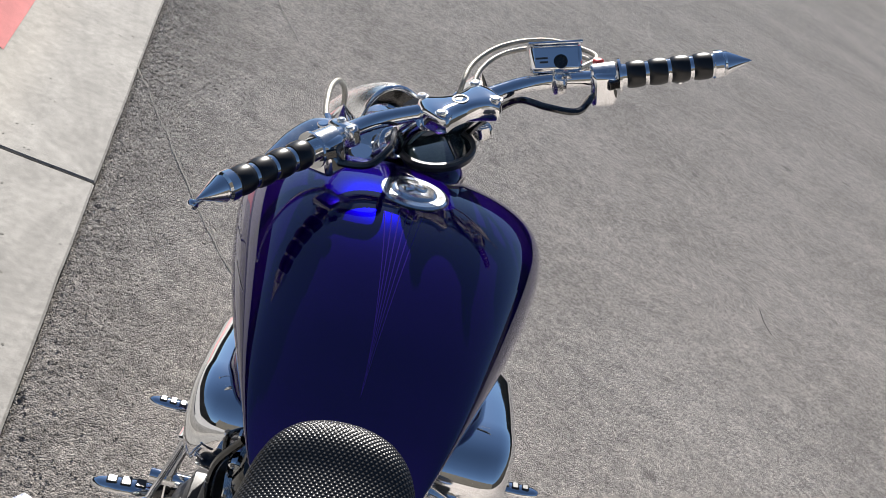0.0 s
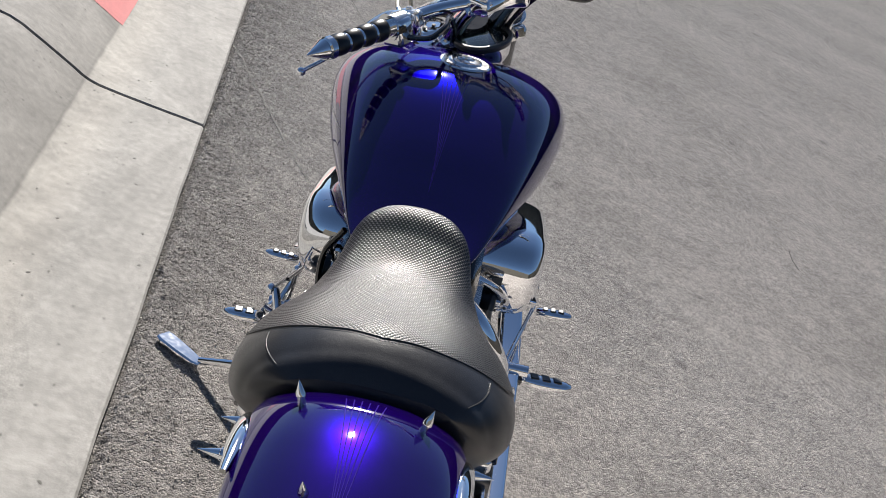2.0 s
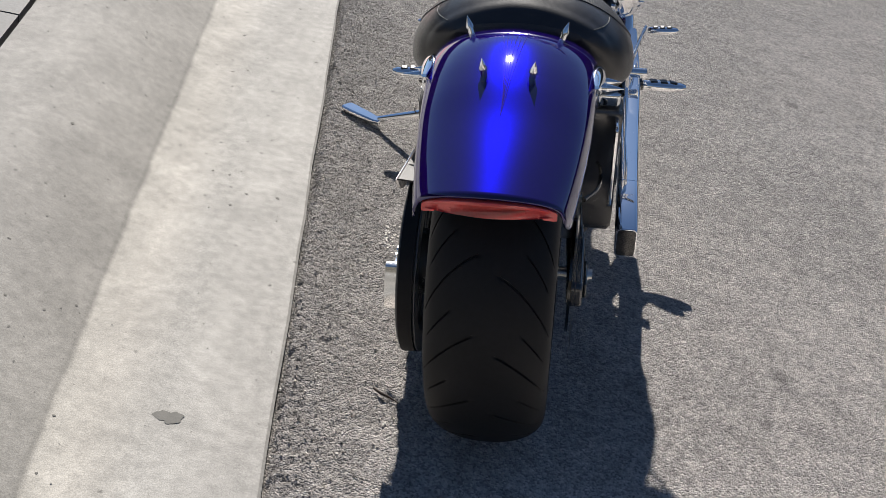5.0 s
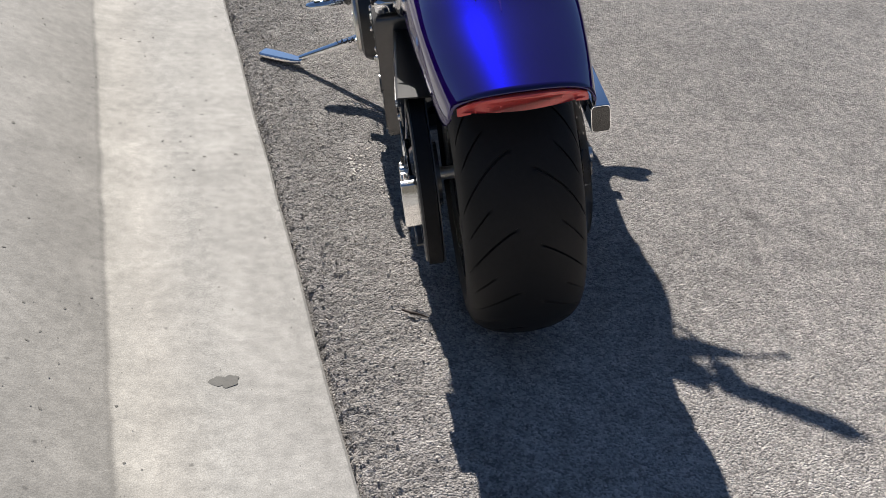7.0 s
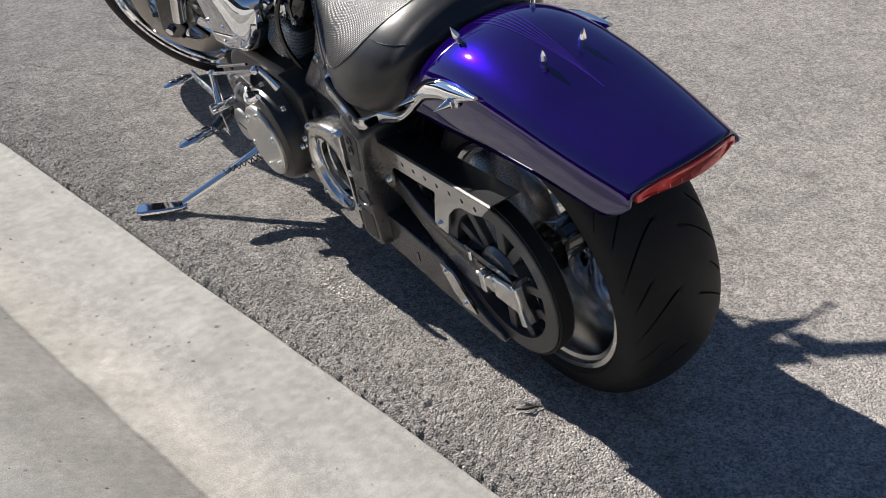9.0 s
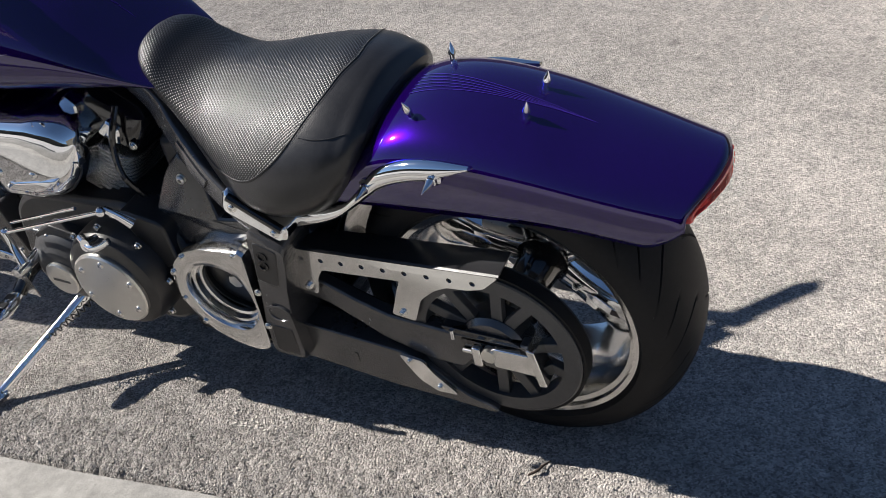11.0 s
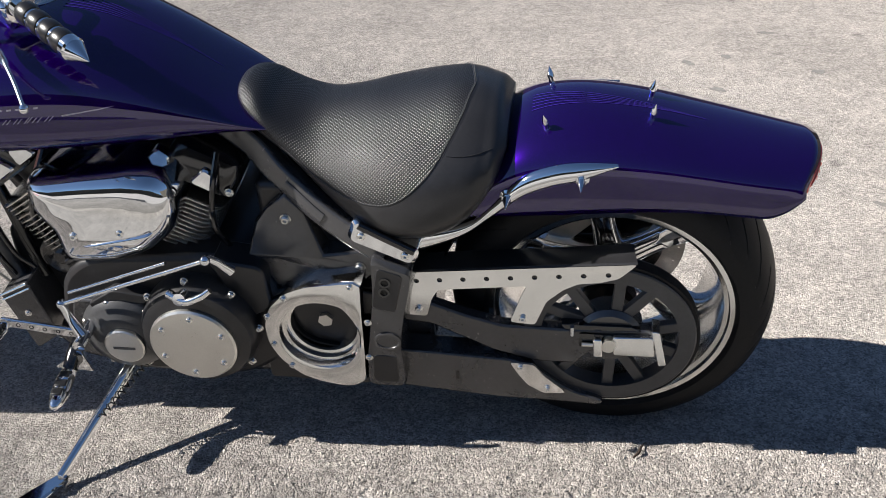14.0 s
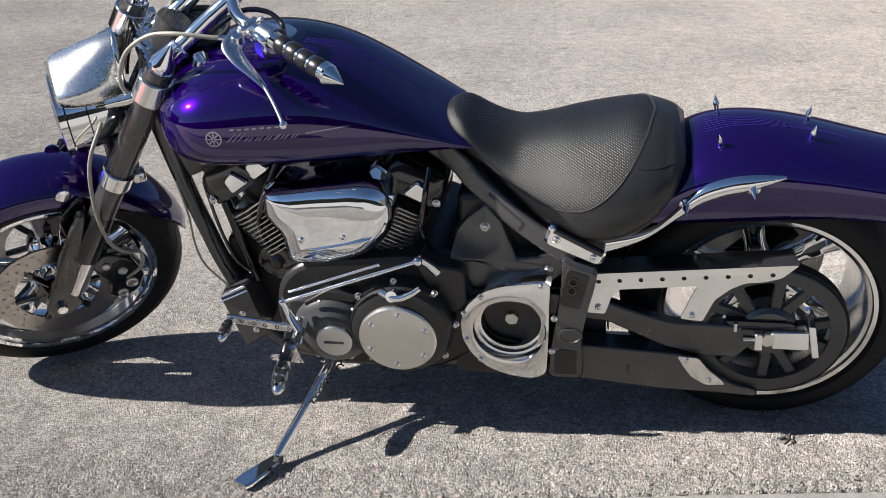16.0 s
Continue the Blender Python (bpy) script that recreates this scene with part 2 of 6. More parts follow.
def ground_mat():
    m = bpy.data.materials.new("aged_asphalt")
    m.use_nodes = True
    nt = m.node_tree
    p = nt.nodes["Principled BSDF"]
    co = nt.nodes.new("ShaderNodeTexCoord")
    N = lambda kind: nt.nodes.new(kind)

    def link(a, b):
        nt.links.new(a, b)

    vor = N("ShaderNodeTexVoronoi")
    vor.inputs["Scale"].default_value = 235
    fine, big, mid = N("ShaderNodeTexNoise"), N("ShaderNodeTexNoise"), N("ShaderNodeTexNoise")
    for node, s, d in ((fine, 420, 4), (big, 1.3, 5), (mid, 14, 5)):
        node.inputs["Scale"].default_value, node.inputs["Detail"].default_value = s, d
    for node in (vor, fine, big, mid):
        link(co.outputs["Object"], node.inputs["Vector"])
    ramp = N("ShaderNodeValToRGB")
    ramp.color_ramp.elements[0].position, ramp.color_ramp.elements[0].color = 0.0, (0.098, 0.089, 0.082, 1)
    ramp.color_ramp.elements[1].position, ramp.color_ramp.elements[1].color = 1.0, (0.69, 0.64, 0.59, 1)
    e = ramp.color_ramp.elements.new(0.5)
    e.color = (0.412, 0.378, 0.352, 1)
    sep = N("ShaderNodeSeparateColor")
    link(vor.outputs["Color"], sep.inputs[0])
    mix = N("ShaderNodeMath")
    mix.operation = "MULTIPLY_ADD"
    link(sep.outputs[0], mix.inputs[0])
    mix.inputs[1].default_value = 0.60
    half = N("ShaderNodeMath")
    half.operation = "MULTIPLY"
    link(fine.outputs["Fac"], half.inputs[0])
    half.inputs[1].default_value = 0.40
    link(half.outputs[0], mix.inputs[2])
    link(mix.outputs[0], ramp.inputs[0])
    patch = N("ShaderNodeTexNoise")
    patch.inputs["Scale"].default_value, patch.inputs["Detail"].default_value = 52, 4
    link(co.outputs["Object"], patch.inputs["Vector"])
    three = N("ShaderNodeMath")
    three.operation = "MULTIPLY_ADD"
    three.inputs[1].default_value = 1.4
    link(patch.outputs["Fac"], three.inputs[0])
    link(big.outputs["Fac"], three.inputs[2])
    wear = N("ShaderNodeMath")
    wear.operation = "ADD"
    link(three.outputs[0], wear.inputs[0])
    link(mid.outputs["Fac"], wear.inputs[1])
    k = N("ShaderNodeMapRange")
    k.inputs["From Min"].default_value, k.inputs["From Max"].default_value = 1.35, 2.05
    k.inputs["To Min"].default_value, k.inputs["To Max"].default_value = 0.72, 1.28
    link(wear.outputs[0], k.inputs["Value"])
    drip = N("ShaderNodeTexVoronoi")
    drip.inputs["Scale"].default_value = 3.1
    link(co.outputs["Object"], drip.inputs["Vector"])
    drop = N("ShaderNodeMath")
    drop.operation = "MULTIPLY_ADD"
    link(mid.outputs["Fac"], drop.inputs[0])
    drop.inputs[1].default_value = 0.12
    link(drip.outputs["Distance"], drop.inputs[2])
    oil = N("ShaderNodeMapRange")
    oil.inputs["From Min"].default_value, oil.inputs["From Max"].default_value = 0.105, 0.165
    oil.inputs["To Min"].default_value = 0.66
    link(drop.outputs[0], oil.inputs["Value"])
    both = N("ShaderNodeMath")
    both.operation = "MULTIPLY"
    link(k.outputs[0], both.inputs[0])
    link(oil.outputs[0], both.inputs[1])
    mul = N("ShaderNodeVectorMath")
    mul.operation = "SCALE"
    link(ramp.outputs[0], mul.inputs[0])
    link(both.outputs[0], mul.inputs["Scale"])
    link(mul.outputs[0], p.inputs["Base Color"])
    p.inputs["Roughness"].default_value = 0.9
    p.inputs["Diffuse Roughness"].default_value = 1.0
    # darker towards the gutter, with a wavering limit
    along = N("ShaderNodeVectorMath")
    along.operation = "DOT_PRODUCT"
    along.inputs[1].default_value = KERB.to_3x3().col[0]
    link(co.outputs["Object"], along.inputs[0])
    edge = N("ShaderNodeMath")
    edge.operation = "MULTIPLY_ADD"
    edge.inputs[1].default_value = 0.5
    link(mid.outputs["Fac"], edge.inputs[0])
    link(along.outputs["Value"], edge.inputs[2])
    strip = N("ShaderNodeMapRange")
    at = KERB.translation.dot(KERB.to_3x3().col[0]) + 0.25
    strip.inputs["From Min"].default_value, strip.inputs["From Max"].default_value = at + 0.06, at + 0.42
    strip.inputs["To Min"].default_value = 0.74
    link(edge.outputs[0], strip.inputs["Value"])
    darkened = N("ShaderNodeMath")
    darkened.operation = "MULTIPLY"
    link(both.outputs[0], darkened.inputs[0])
    link(strip.outputs[0], darkened.inputs[1])
    link(darkened.outputs[0], mul.inputs["Scale"])
    b = N("ShaderNodeBump")
    b.inputs["Strength"].default_value, b.inputs["Distance"].default_value = 1.0, 0.0056
    h = N("ShaderNodeMath")
    h.operation = "SUBTRACT"
    link(fine.outputs["Fac"], h.inputs[0])
    link(vor.outputs["Distance"], h.inputs[1])
    link(h.outputs[0], b.inputs["Height"])
    link(b.outputs["Normal"], p.inputs["Normal"])
    return m


ASPHALT = ground_mat()


def concrete_mat():
    """Concrete with pits and stains; a sunlit toe band and a shaded face are painted into its colour."""
    m = mat("kerb_concrete", (0.243, 0.235, 0.223), 0.85, spread=0.13, scale=5, bump=0.35, bump_scale=160)
    nt = m.node_tree
    p = nt.nodes["Principled BSDF"]
    base = p.inputs["Base Color"].links[0].from_socket
    co = nt.nodes.new("ShaderNodeTexCoord")
    sep, wob = nt.nodes.new("ShaderNodeSeparateXYZ"), nt.nodes.new("ShaderNodeTexNoise")
    wob.inputs["Scale"].default_value, wob.inputs["Detail"].default_value = 9, 5
    nt.links.new(co.outputs["Object"], sep.inputs[0])
    nt.links.new(co.outputs["Object"], wob.inputs["Vector"])
    add = nt.nodes.new("ShaderNodeMath")
    add.operation = "MULTIPLY_ADD"
    add.inputs[1].default_value = 0.012
    nt.links.new(wob.outputs["Fac"], add.inputs[0])
    nt.links.new(sep.outputs["X"], add.inputs[2])
    pos = nt.nodes.new("ShaderNodeMapRange")
    pos.inputs["From Min"].default_value, pos.inputs["From Max"].default_value = -0.78, 0.02
    nt.links.new(add.outputs[0], pos.inputs["Value"])
    ramp = nt.nodes.new("ShaderNodeValToRGB")
    ramp.color_ramp.elements[0].position, ramp.color_ramp.elements[0].color = 0.0, (0.85, 0.85, 0.85, 1)
    ramp.color_ramp.elements[1].position, ramp.color_ramp.elements[1].color = 1.0, (0.97, 0.97, 0.97, 1)
    # painted light: face and crease darkened, sun-facing toe brightened
    for at, c in ((0.42, (0.80, 0.79, 0.77)), (0.508, (0.72, 0.71, 0.69)), (0.518, (0.56, 0.55, 0.53)), (0.530, (1.10, 1.08, 1.03)), (0.61, (1.13, 1.105, 1.06)), (0.73, (1.0, 1.0, 0.99))):
        e = ramp.color_ramp.elements.new(at)
        e.color = (*c, 1)
    nt.links.new(pos.outputs[0], ramp.inputs[0])
    mul = nt.nodes.new("ShaderNodeVectorMath")
    mul.operation = "MULTIPLY"
    nt.links.new(base, mul.inputs[0])
    nt.links.new(ramp.outputs[0], mul.inputs[1])
    vor = nt.nodes.new("ShaderNodeTexVoronoi")
    vor.inputs["Scale"].default_value = 16
    nt.links.new(co.outputs["Object"], vor.inputs["Vector"])
    pit = nt.nodes.new("ShaderNodeMapRange")
    pit.inputs["From Min"].default_value, pit.inputs["From Max"].default_value = 0.04, 0.09
    pit.inputs["To Min"].default_value = 0.55
    nt.links.new(vor.outputs["Distance"], pit.inputs["Value"])
    # broom marks across the kerb, speckle and water stains
    stretch = nt.nodes.new("ShaderNodeVectorMath")
    stretch.operation = "MULTIPLY"
    stretch.inputs[1].default_value = (7, 130, 40)
    nt.links.new(co.outputs["Object"], stretch.inputs[0])
    tone = mul.outputs[0]
    for scale, vec, lo, hi in ((1.0, stretch.outputs[0], 0.97, 1.03), (420.0, co.outputs["Object"], 0.74, 1.24), (2.2, co.outputs["Object"], 0.84, 1.13), (9.0, co.outputs["Object"], 0.88, 1.10), (48.0, co.outputs["Object"], 0.86, 1.12)):
        nz, mr, sc = nt.nodes.new("ShaderNodeTexNoise"), nt.nodes.new("ShaderNodeMapRange"), nt.nodes.new("ShaderNodeVectorMath")
        nz.inputs["Scale"].default_value, nz.inputs["Detail"].default_value = scale, 4
        mr.inputs["From Min"].default_value, mr.inputs["From Max"].default_value = 0.3, 0.7
        mr.inputs["To Min"].default_value, mr.inputs["To Max"].default_value = lo, hi
        sc.operation = "SCALE"
        nt.links.new(vec, nz.inputs["Vector"])
        nt.links.new(nz.outputs["Fac"], mr.inputs["Value"])
        nt.links.new(tone, sc.inputs[0])
        nt.links.new(mr.outputs[0], sc.inputs["Scale"])
        tone = sc.outputs[0]
    last = nt.nodes.new("ShaderNodeVectorMath")
    last.operation = "SCALE"
    nt.links.new(tone, last.inputs[0])
    nt.links.new(pit.outputs[0], last.inputs["Scale"])
    nt.links.new(last.outputs[0], p.inputs["Base Color"])
    return m


CONCRETE = concrete_mat()
RED_PAINT = mat("faded_red_kerb_paint", (0.40, 0.10, 0.10), 0.75, spread=0.2, scale=18, bump=0.3, bump_scale=200)
GROUT = mat("joint_grout", (0.05, 0.048, 0.045), 0.9, spread=0.3, scale=30)
SHADED_PAVER = mat("shaded_paver", (0.03, 0.031, 0.036), 0.7, spread=0.4, scale=12, bump=0.4, bump_scale=90)
PAVING = mat("pale_paving", (0.33, 0.323, 0.312), 0.9, spread=0.2, scale=3, bump=0.4, bump_scale=120)


def setting(name, bm, material, label, category="", kind="structure", smooth=0):
    ob = part(name, bm, material, None, label, smooth)
    ob.parent = None
    return tagged(ob, label, category, kind=kind)


def flat_grid(bm, xs, ys, z=0.0):
    rows = [[bm.verts.new((x, y, z)) for x in xs] for y in ys]
    for a, b in zip(rows, rows[1:]):
        for i in range(len(xs) - 1):
            bm.faces.new((a[i], a[i + 1], b[i + 1], b[i]))
    return bm


bm = flat_grid(bmesh.new(), [0.34, 3, 12, 60, 400, 2500], [-2500, -400, -60, -12, -3, 3, 12, 60, 400, 2500])
bmesh.ops.transform(bm, matrix=KERB, verts=bm.verts)
road = setting("road", bm, ASPHALT, "aged grey asphalt road with coarse aggregate", "road")
XS, YS = np.linspace(0.0, 0.34, 79), np.linspace(-3.6, 2.4, 1361)
for name, xs, ys in (("road_edge", XS, YS), ("road_edge", XS[::4], [-60, -30, -12, -3.6]), ("road_edge", XS[::4], [2.4, 6, 12, 30, 60])):
    bm = flat_grid(bmesh.new(), xs, ys)
    for v in bm.verts:
        k = min(1.0, max(0.0, (0.34 - v.co.x) / 0.30)) * (v.co.x > 0.001) * (-3.59 < v.co.y < 2.39)
        h = noise.noise(v.co * 62.0) * 0.0046 + noise.noise(v.co * 108.0) * 0.0050 + noise.noise(v.co * 20.0) * 0.003
        v.co.z = k * (h - 0.0015) - 0.024 * max(0.0, 1 - v.co.x / (0.014 + 0.016 * abs(noise.noise(v.co * 31.0)))) * (-3.59 < v.co.y < 2.39)
    bmesh.ops.transform(bm, matrix=KERB, verts=bm.verts)
    tagged(part(name, bm, ASPHALT, road, "coarse ravelled asphalt along the gutter", 60), kind="stuff")

KERB_PROFILE = [(0.0, -0.12), (0.0, -0.002), (-0.006, 0.004), (-0.15, 0.005), (-0.27, 0.007), (-0.33, 0.010), (-0.36, 0.015), (-0.385, 0.024), (-0.41, 0.036), (-0.50, 0.075), (-0.58, 0.108), (-0.62, 0.119), (-0.66, 0.123), (-0.76, 0.124), (-0.775, 0.118), (-0.78, 0.10), (-0.78, -0.12)]
kerb = tagged(new("kerb"), "pale concrete rolled kerb and gutter with a dark joint", "kerb", kind="structure")
kerb.matrix_world = KERB
for y0, y1 in ((-9.0, -6.06), (-6.05, -3.06), (-3.05, -0.005), (0.005, 3.05), (3.06, 6.05), (6.06, 9.0)):
    ys = [y0, y0 + 0.004, *np.linspace(y0 + 0.05, y1 - 0.05, 24), y1 - 0.004, y1]
    rings = []
    for i, y in enumerate(ys):
        dz = -0.004 if i in (0, len(ys) - 1) else 0.0
        rings.append([(x + (0.0035 * noise.noise((y * 3.1, 7.0, x)) + 0.002 * noise.noise((y * 17.0, 3.0, x)) if x > -0.01 else 0.0), y, z + (dz if z > 0 else 0)) for x, z in KERB_PROFILE])
    part("kerb_segment", loft(bmesh.new(), rings), CONCRETE, kerb, smooth=35)
sunk = [(x * 0.99 - 0.004, z - 0.012) for x, z in KERB_PROFILE]
part("joint_filler", loft(bmesh.new(), [[(x, y, z) for x, z in sunk] for y in (-8.9, 8.9)]), GROUT, kerb, "dark filler in the kerb joints", smooth=35)
bm = loft(bmesh.new(), [[(x, y, z + 0.0012) for x, z in KERB_PROFILE[6:14]] for y in (0.50, 0.52, 3.05, 6.0, 9.0)], closed=False)
part("kerb_paint", bm, RED_PAINT, kerb, "faded red kerb paint", smooth=35)
bm = flat_grid(bmesh.new(), [-2500, -400, -60, -12, -4, -2, -0.78], [-2500, -400, -60, -12, -3, 3, 12, 60, 400, 2500], 0.09)
bmesh.ops.transform(bm, matrix=KERB, verts=bm.verts)
paving = setting("paving", bm, PAVING, "pale concrete paving behind the kerb", "paving")
# pavers lying in shadow: the shade is put into their dark colour
stone_mesh = None
for i in range(18):
    size = (0.205, 0.192, 0.05)
    if stone_mesh is None:
        stone = part("paver", block(bmesh.new(), (0, 0, 0), size), SHADED_PAVER, paving, "paver beside the kerb, its shade painted as a dark colour", bevel=0.0)
        stone_mesh = stone.data
    else:
        stone = new("paver", stone_mesh)
        stone.parent = paving
    stone.matrix_world = KERB @ pose(-0.892, -1.30 + 0.2 * i, 0.092)


def stain(name, at, size, material, label, z=0.0012, seed=0, long=1.0, turn=0.0):
    """A flat stain with a ragged outline, lying on the ground."""
    rng = random.Random(seed)
    bm = bmesh.new()
    n = 34
    pts = []
    for i in range(n):
        a = 2 * math.pi * i / n
        r = size * (1 + 0.22 * math.sin(2 * a + seed) + 0.14 * math.sin(3 * a + 2.3 * seed) + 0.09 * math.sin(7 * a + seed * 5) + 0.12 * (rng.random() - 0.5))
        x, y = r * math.cos(a) * long, r * math.sin(a)
        pts.append(bm.verts.new((at[0] + x * math.cos(turn) - y * math.sin(turn), at[1] + x * math.sin(turn) + y * math.cos(turn), z)))
    bm.faces.new(pts)
    bmesh.ops.triangulate(bm, faces=bm.faces)
    return setting(name, bm, material, label, "stain")


GREASE = mat("dark_stain", (0.075, 0.072, 0.066), 0.8, spread=0.3, scale=40)
PIT = mat("concrete_pit", (0.12, 0.115, 0.105), 0.9, spread=0.3, scale=60)
CHALK = mat("pale_scuff", (0.56, 0.53, 0.49), 0.9, spread=0.25, scale=90)


def on_kerb(x, y, lift=0.0008):
    """Height of the kerb's face there, in the world."""
    q = KERB.inverted() @ Vector((x, y, 0))
    top = [p for p in KERB_PROFILE[2:14]][::-1]
    return float(np.interp(q.x, [p[0] for p in top], [p[1] for p in top])) + lift


stain("gutter_stain", (-0.555, -0.267), 0.017, GREASE, "small dark stain on the concrete gutter", on_kerb(-0.555, -0.267), 3, 1.3, 0.6)
bm = bmesh.new()
rng = random.Random(9)
for _ in range(420):
    u, v = rng.uniform(-0.70, -0.02), rng.uniform(-3.4, 1.6)
    c = KERB @ Vector((u, v, 0))
    r, t = 0.0009 + 0.0032 * rng.random() ** 4, rng.uniform(0, 6.3)
    ring = []
    for k in range(7):
        a = 0.9 * k
        x, y = 1.7 * r * rng.uniform(0.5, 1.1) * math.cos(a), r * rng.uniform(0.5, 1.1) * math.sin(a)
        p = (c.x + x * math.cos(t) - y * math.sin(t), c.y + x * math.sin(t) + y * math.cos(t))
        ring.append(bm.verts.new((*p, on_kerb(*p))))
    bm.faces.new(ring)
setting("kerb_pits", bm, PIT, "small dark pits and specks in the concrete", "pits", "stuff")

def grit_mat():
    m = mat("loose_grit", (0.22, 0.20, 0.185), 0.9)
    nt = m.node_tree
    g, r = nt.nodes.new("ShaderNodeNewGeometry"), nt.nodes.new("ShaderNodeValToRGB")
    r.color_ramp.elements[0].color, r.color_ramp.elements[1].color = (0.15, 0.14, 0.13, 1), (0.60, 0.56, 0.51, 1)
    nt.links.new(g.outputs["Random Per Island"], r.inputs[0])
    nt.links.new(r.outputs[0], nt.nodes["Principled BSDF"].inputs["Base Color"])
    return m


def scatter_grit(count, seed, far, low, high):
    """Loose stones, thickest against the gutter's edge."""
    rng = random.Random(seed)
    verts, faces = [], []
    for _ in range(count):
        u, v = 0.004 + far * rng.random() ** 1.7, rng.uniform(-3.5, 2.3)
        r = rng.uniform(low, high)
        c = KERB @ Vector((u, v, r * 0.35))
        turn = Matrix.Rotation(rng.uniform(0, 6.3), 3, Vector((rng.uniform(-1, 1), rng.uniform(-1, 1), 1)).normalized())
        k = len(verts)
        for q in ((1, 0, 0), (-0.8, 0.2, 0), (0, 1, 0), (0.1, -0.9, 0), (0, 0.1, 0.8), (0, 0, -0.7)):
            verts.append(c + turn @ (Vector(q) * r * rng.uniform(0.7, 1.2)))
        faces += [(k + a, k + b, k + d) for a, b, d in ((0, 2, 4), (2, 1, 4), (1, 3, 4), (3, 0, 4), (2, 0, 5), (1, 2, 5), (3, 1, 5), (0, 3, 5))]
    me = bpy.data.meshes.new("loose_grit")
    me.from_pydata([tuple(v) for v in verts], [], faces)
    me.materials.append(GRIT)
    return tagged(new("loose_grit", me), "loose dark grit and small stones along the gutter", "grit", kind="stuff")


GRIT = grit_mat()
scatter_grit(5200, 5, 0.34, 0.0014, 0.0040)
for i, (pts, w) in enumerate((([(-0.88, 2.93), (-0.84, 2.862), (-0.672, 2.575), (-0.525, 2.32), (-0.40, 2.124), (-0.33, 2.03), (-0.24, 1.90)], 0.0028), ([(-0.66, 4.13), (-0.63, 4.067), (-0.525, 3.844), (-0.49, 3.77)], 0.003), ([(0.671, 1.806), (0.74, 1.80), (0.80, 1.836)], 0.0028), ([(1.500, 3.39), (1.497, 3.303), (1.512, 3.22)], 0.004))):
    line = spline([(x, y, 0.0) for x, y in pts], 8)
    bm = bmesh.new()
    rows = []
    for j, q in enumerate(line):
        d = (line[min(j + 1, len(line) - 1)] - line[max(j - 1, 0)]).normalized()
        o = Vector((-d.y, d.x, 0)) * w * (0.5 + 0.5 * abs(noise.noise(q * 30)))
        wob = Vector((-d.y, d.x, 0)) * 0.006 * noise.noise(q * 14 + Vector((i, 0, 0)))
        rows.append([bm.verts.new(q + wob + s * o + Vector((0, 0, 0.0035))) for s in (-1, 1)])
    for a, b in zip(rows, rows[1:]):
        bm.faces.new((a[0], a[1], b[1], b[0]))
    setting("asphalt_crack", bm, GREASE, "thin dark crack in the asphalt", "crack")

# spots of oil and pale scuffs on the asphalt
OIL = mat("old_oil", (0.23, 0.22, 0.205), 0.75, spread=0.3, scale=45, bump=0.6, bump_scale=240)
for i, (x, y, r) in enumerate(((2.154, 0.119, 0.025), (2.465, -0.286, 0.03), (2.122, -0.377, 0.03), (1.911, -0.404, 0.022), (2.37, -0.777, 0.03), (2.561, -0.443, 0.026), (1.221, -0.534, 0.02), (1.074, -0.765, 0.022), (2.936, -0.64, 0.03))):
    stain("oil_spot", (x, y), r * 0.72, OIL, "faint dark oil spot on the asphalt", 0.0016, 20 + i, 1.5, 0.6 * i)


def scuff(a, b, wide, seed):
    """Pale flecks strewn along a scrape."""
    rng = random.Random(seed)
    bm = bmesh.new()
    a, b = Vector((*a, 0.0022)), Vector((*b, 0.0022))
    for _ in range(38):
        c = a.lerp(b, rng.random()) + Vector((rng.gauss(0, wide), rng.gauss(0, wide), 0))
        r, t = rng.uniform(0.001, 0.0034), rng.uniform(0, 6.3)
        bm.faces.new([bm.verts.new(c + Vector((r * rng.uniform(0.5, 1.3) * math.cos(t + k * 1.05), r * rng.uniform(0.4, 1.0) * math.sin(t + k * 1.05), 0))) for k in range(6)])
    return setting("scuff_mark", bm, CHALK, "pale scuff scraped into the asphalt", "scuff")


scuff((-0.28, 0.63), (-0.25, 0.42), 0.014, 1)
scuff((-0.31, 0.56), (-0.29, 0.46), 0.010, 2)
scuff((1.025, 1.11), (1.219, 1.07), 0.018, 3)

# plain unseen walls added to close the lot, for dark reflections and less sky fill
DARK_WALL = mat("unseen_dark_wall", (0.05, 0.046, 0.038), 0.9, spread=0.3, scale=0.6, bump=0.3, bump_scale=30)
for name, x0, x1, y0, y1, h in (("wall_west", -7.4, -7.0, -16, 26, 2.3), ("wall_east", 26, 26.4, -16, 26, 6.0), ("wall_north", -7.4, 26.4, 26, 26.4, 7.0), ("wall_south", -7.4, 26.4, -16.4, -16, 6.0)):
    bm = block(bmesh.new(), ((x0 + x1) / 2, (y0 + y1) / 2, h / 2 - 0.1), (x1 - x0, y1 - y0, h + 0.2))
    setting(name, bm, DARK_WALL, "plain unseen dark wall added to darken reflections and sky fill", "wall")

# a bit of litter beside the rear wheel
BARK = mat("dry_brown_twig", (0.045, 0.03, 0.022), 0.8, spread=0.4, scale=60, bump=0.4, bump_scale=300)
bm = tube(bmesh.new(), [(-0.231, -0.046, 0.006), (-0.214, -0.058, 0.008), (-0.199, -0.061, 0.007), (-0.180, -0.068, 0.005)], [0.0022, 0.003, 0.0022, 0.0010], 8, 5, 0.7)
twig = part("twig", bm, BARK, None, "", 60)
twig.parent = None
tagged(twig, "short dry brown twig lying on the asphalt", "twig")
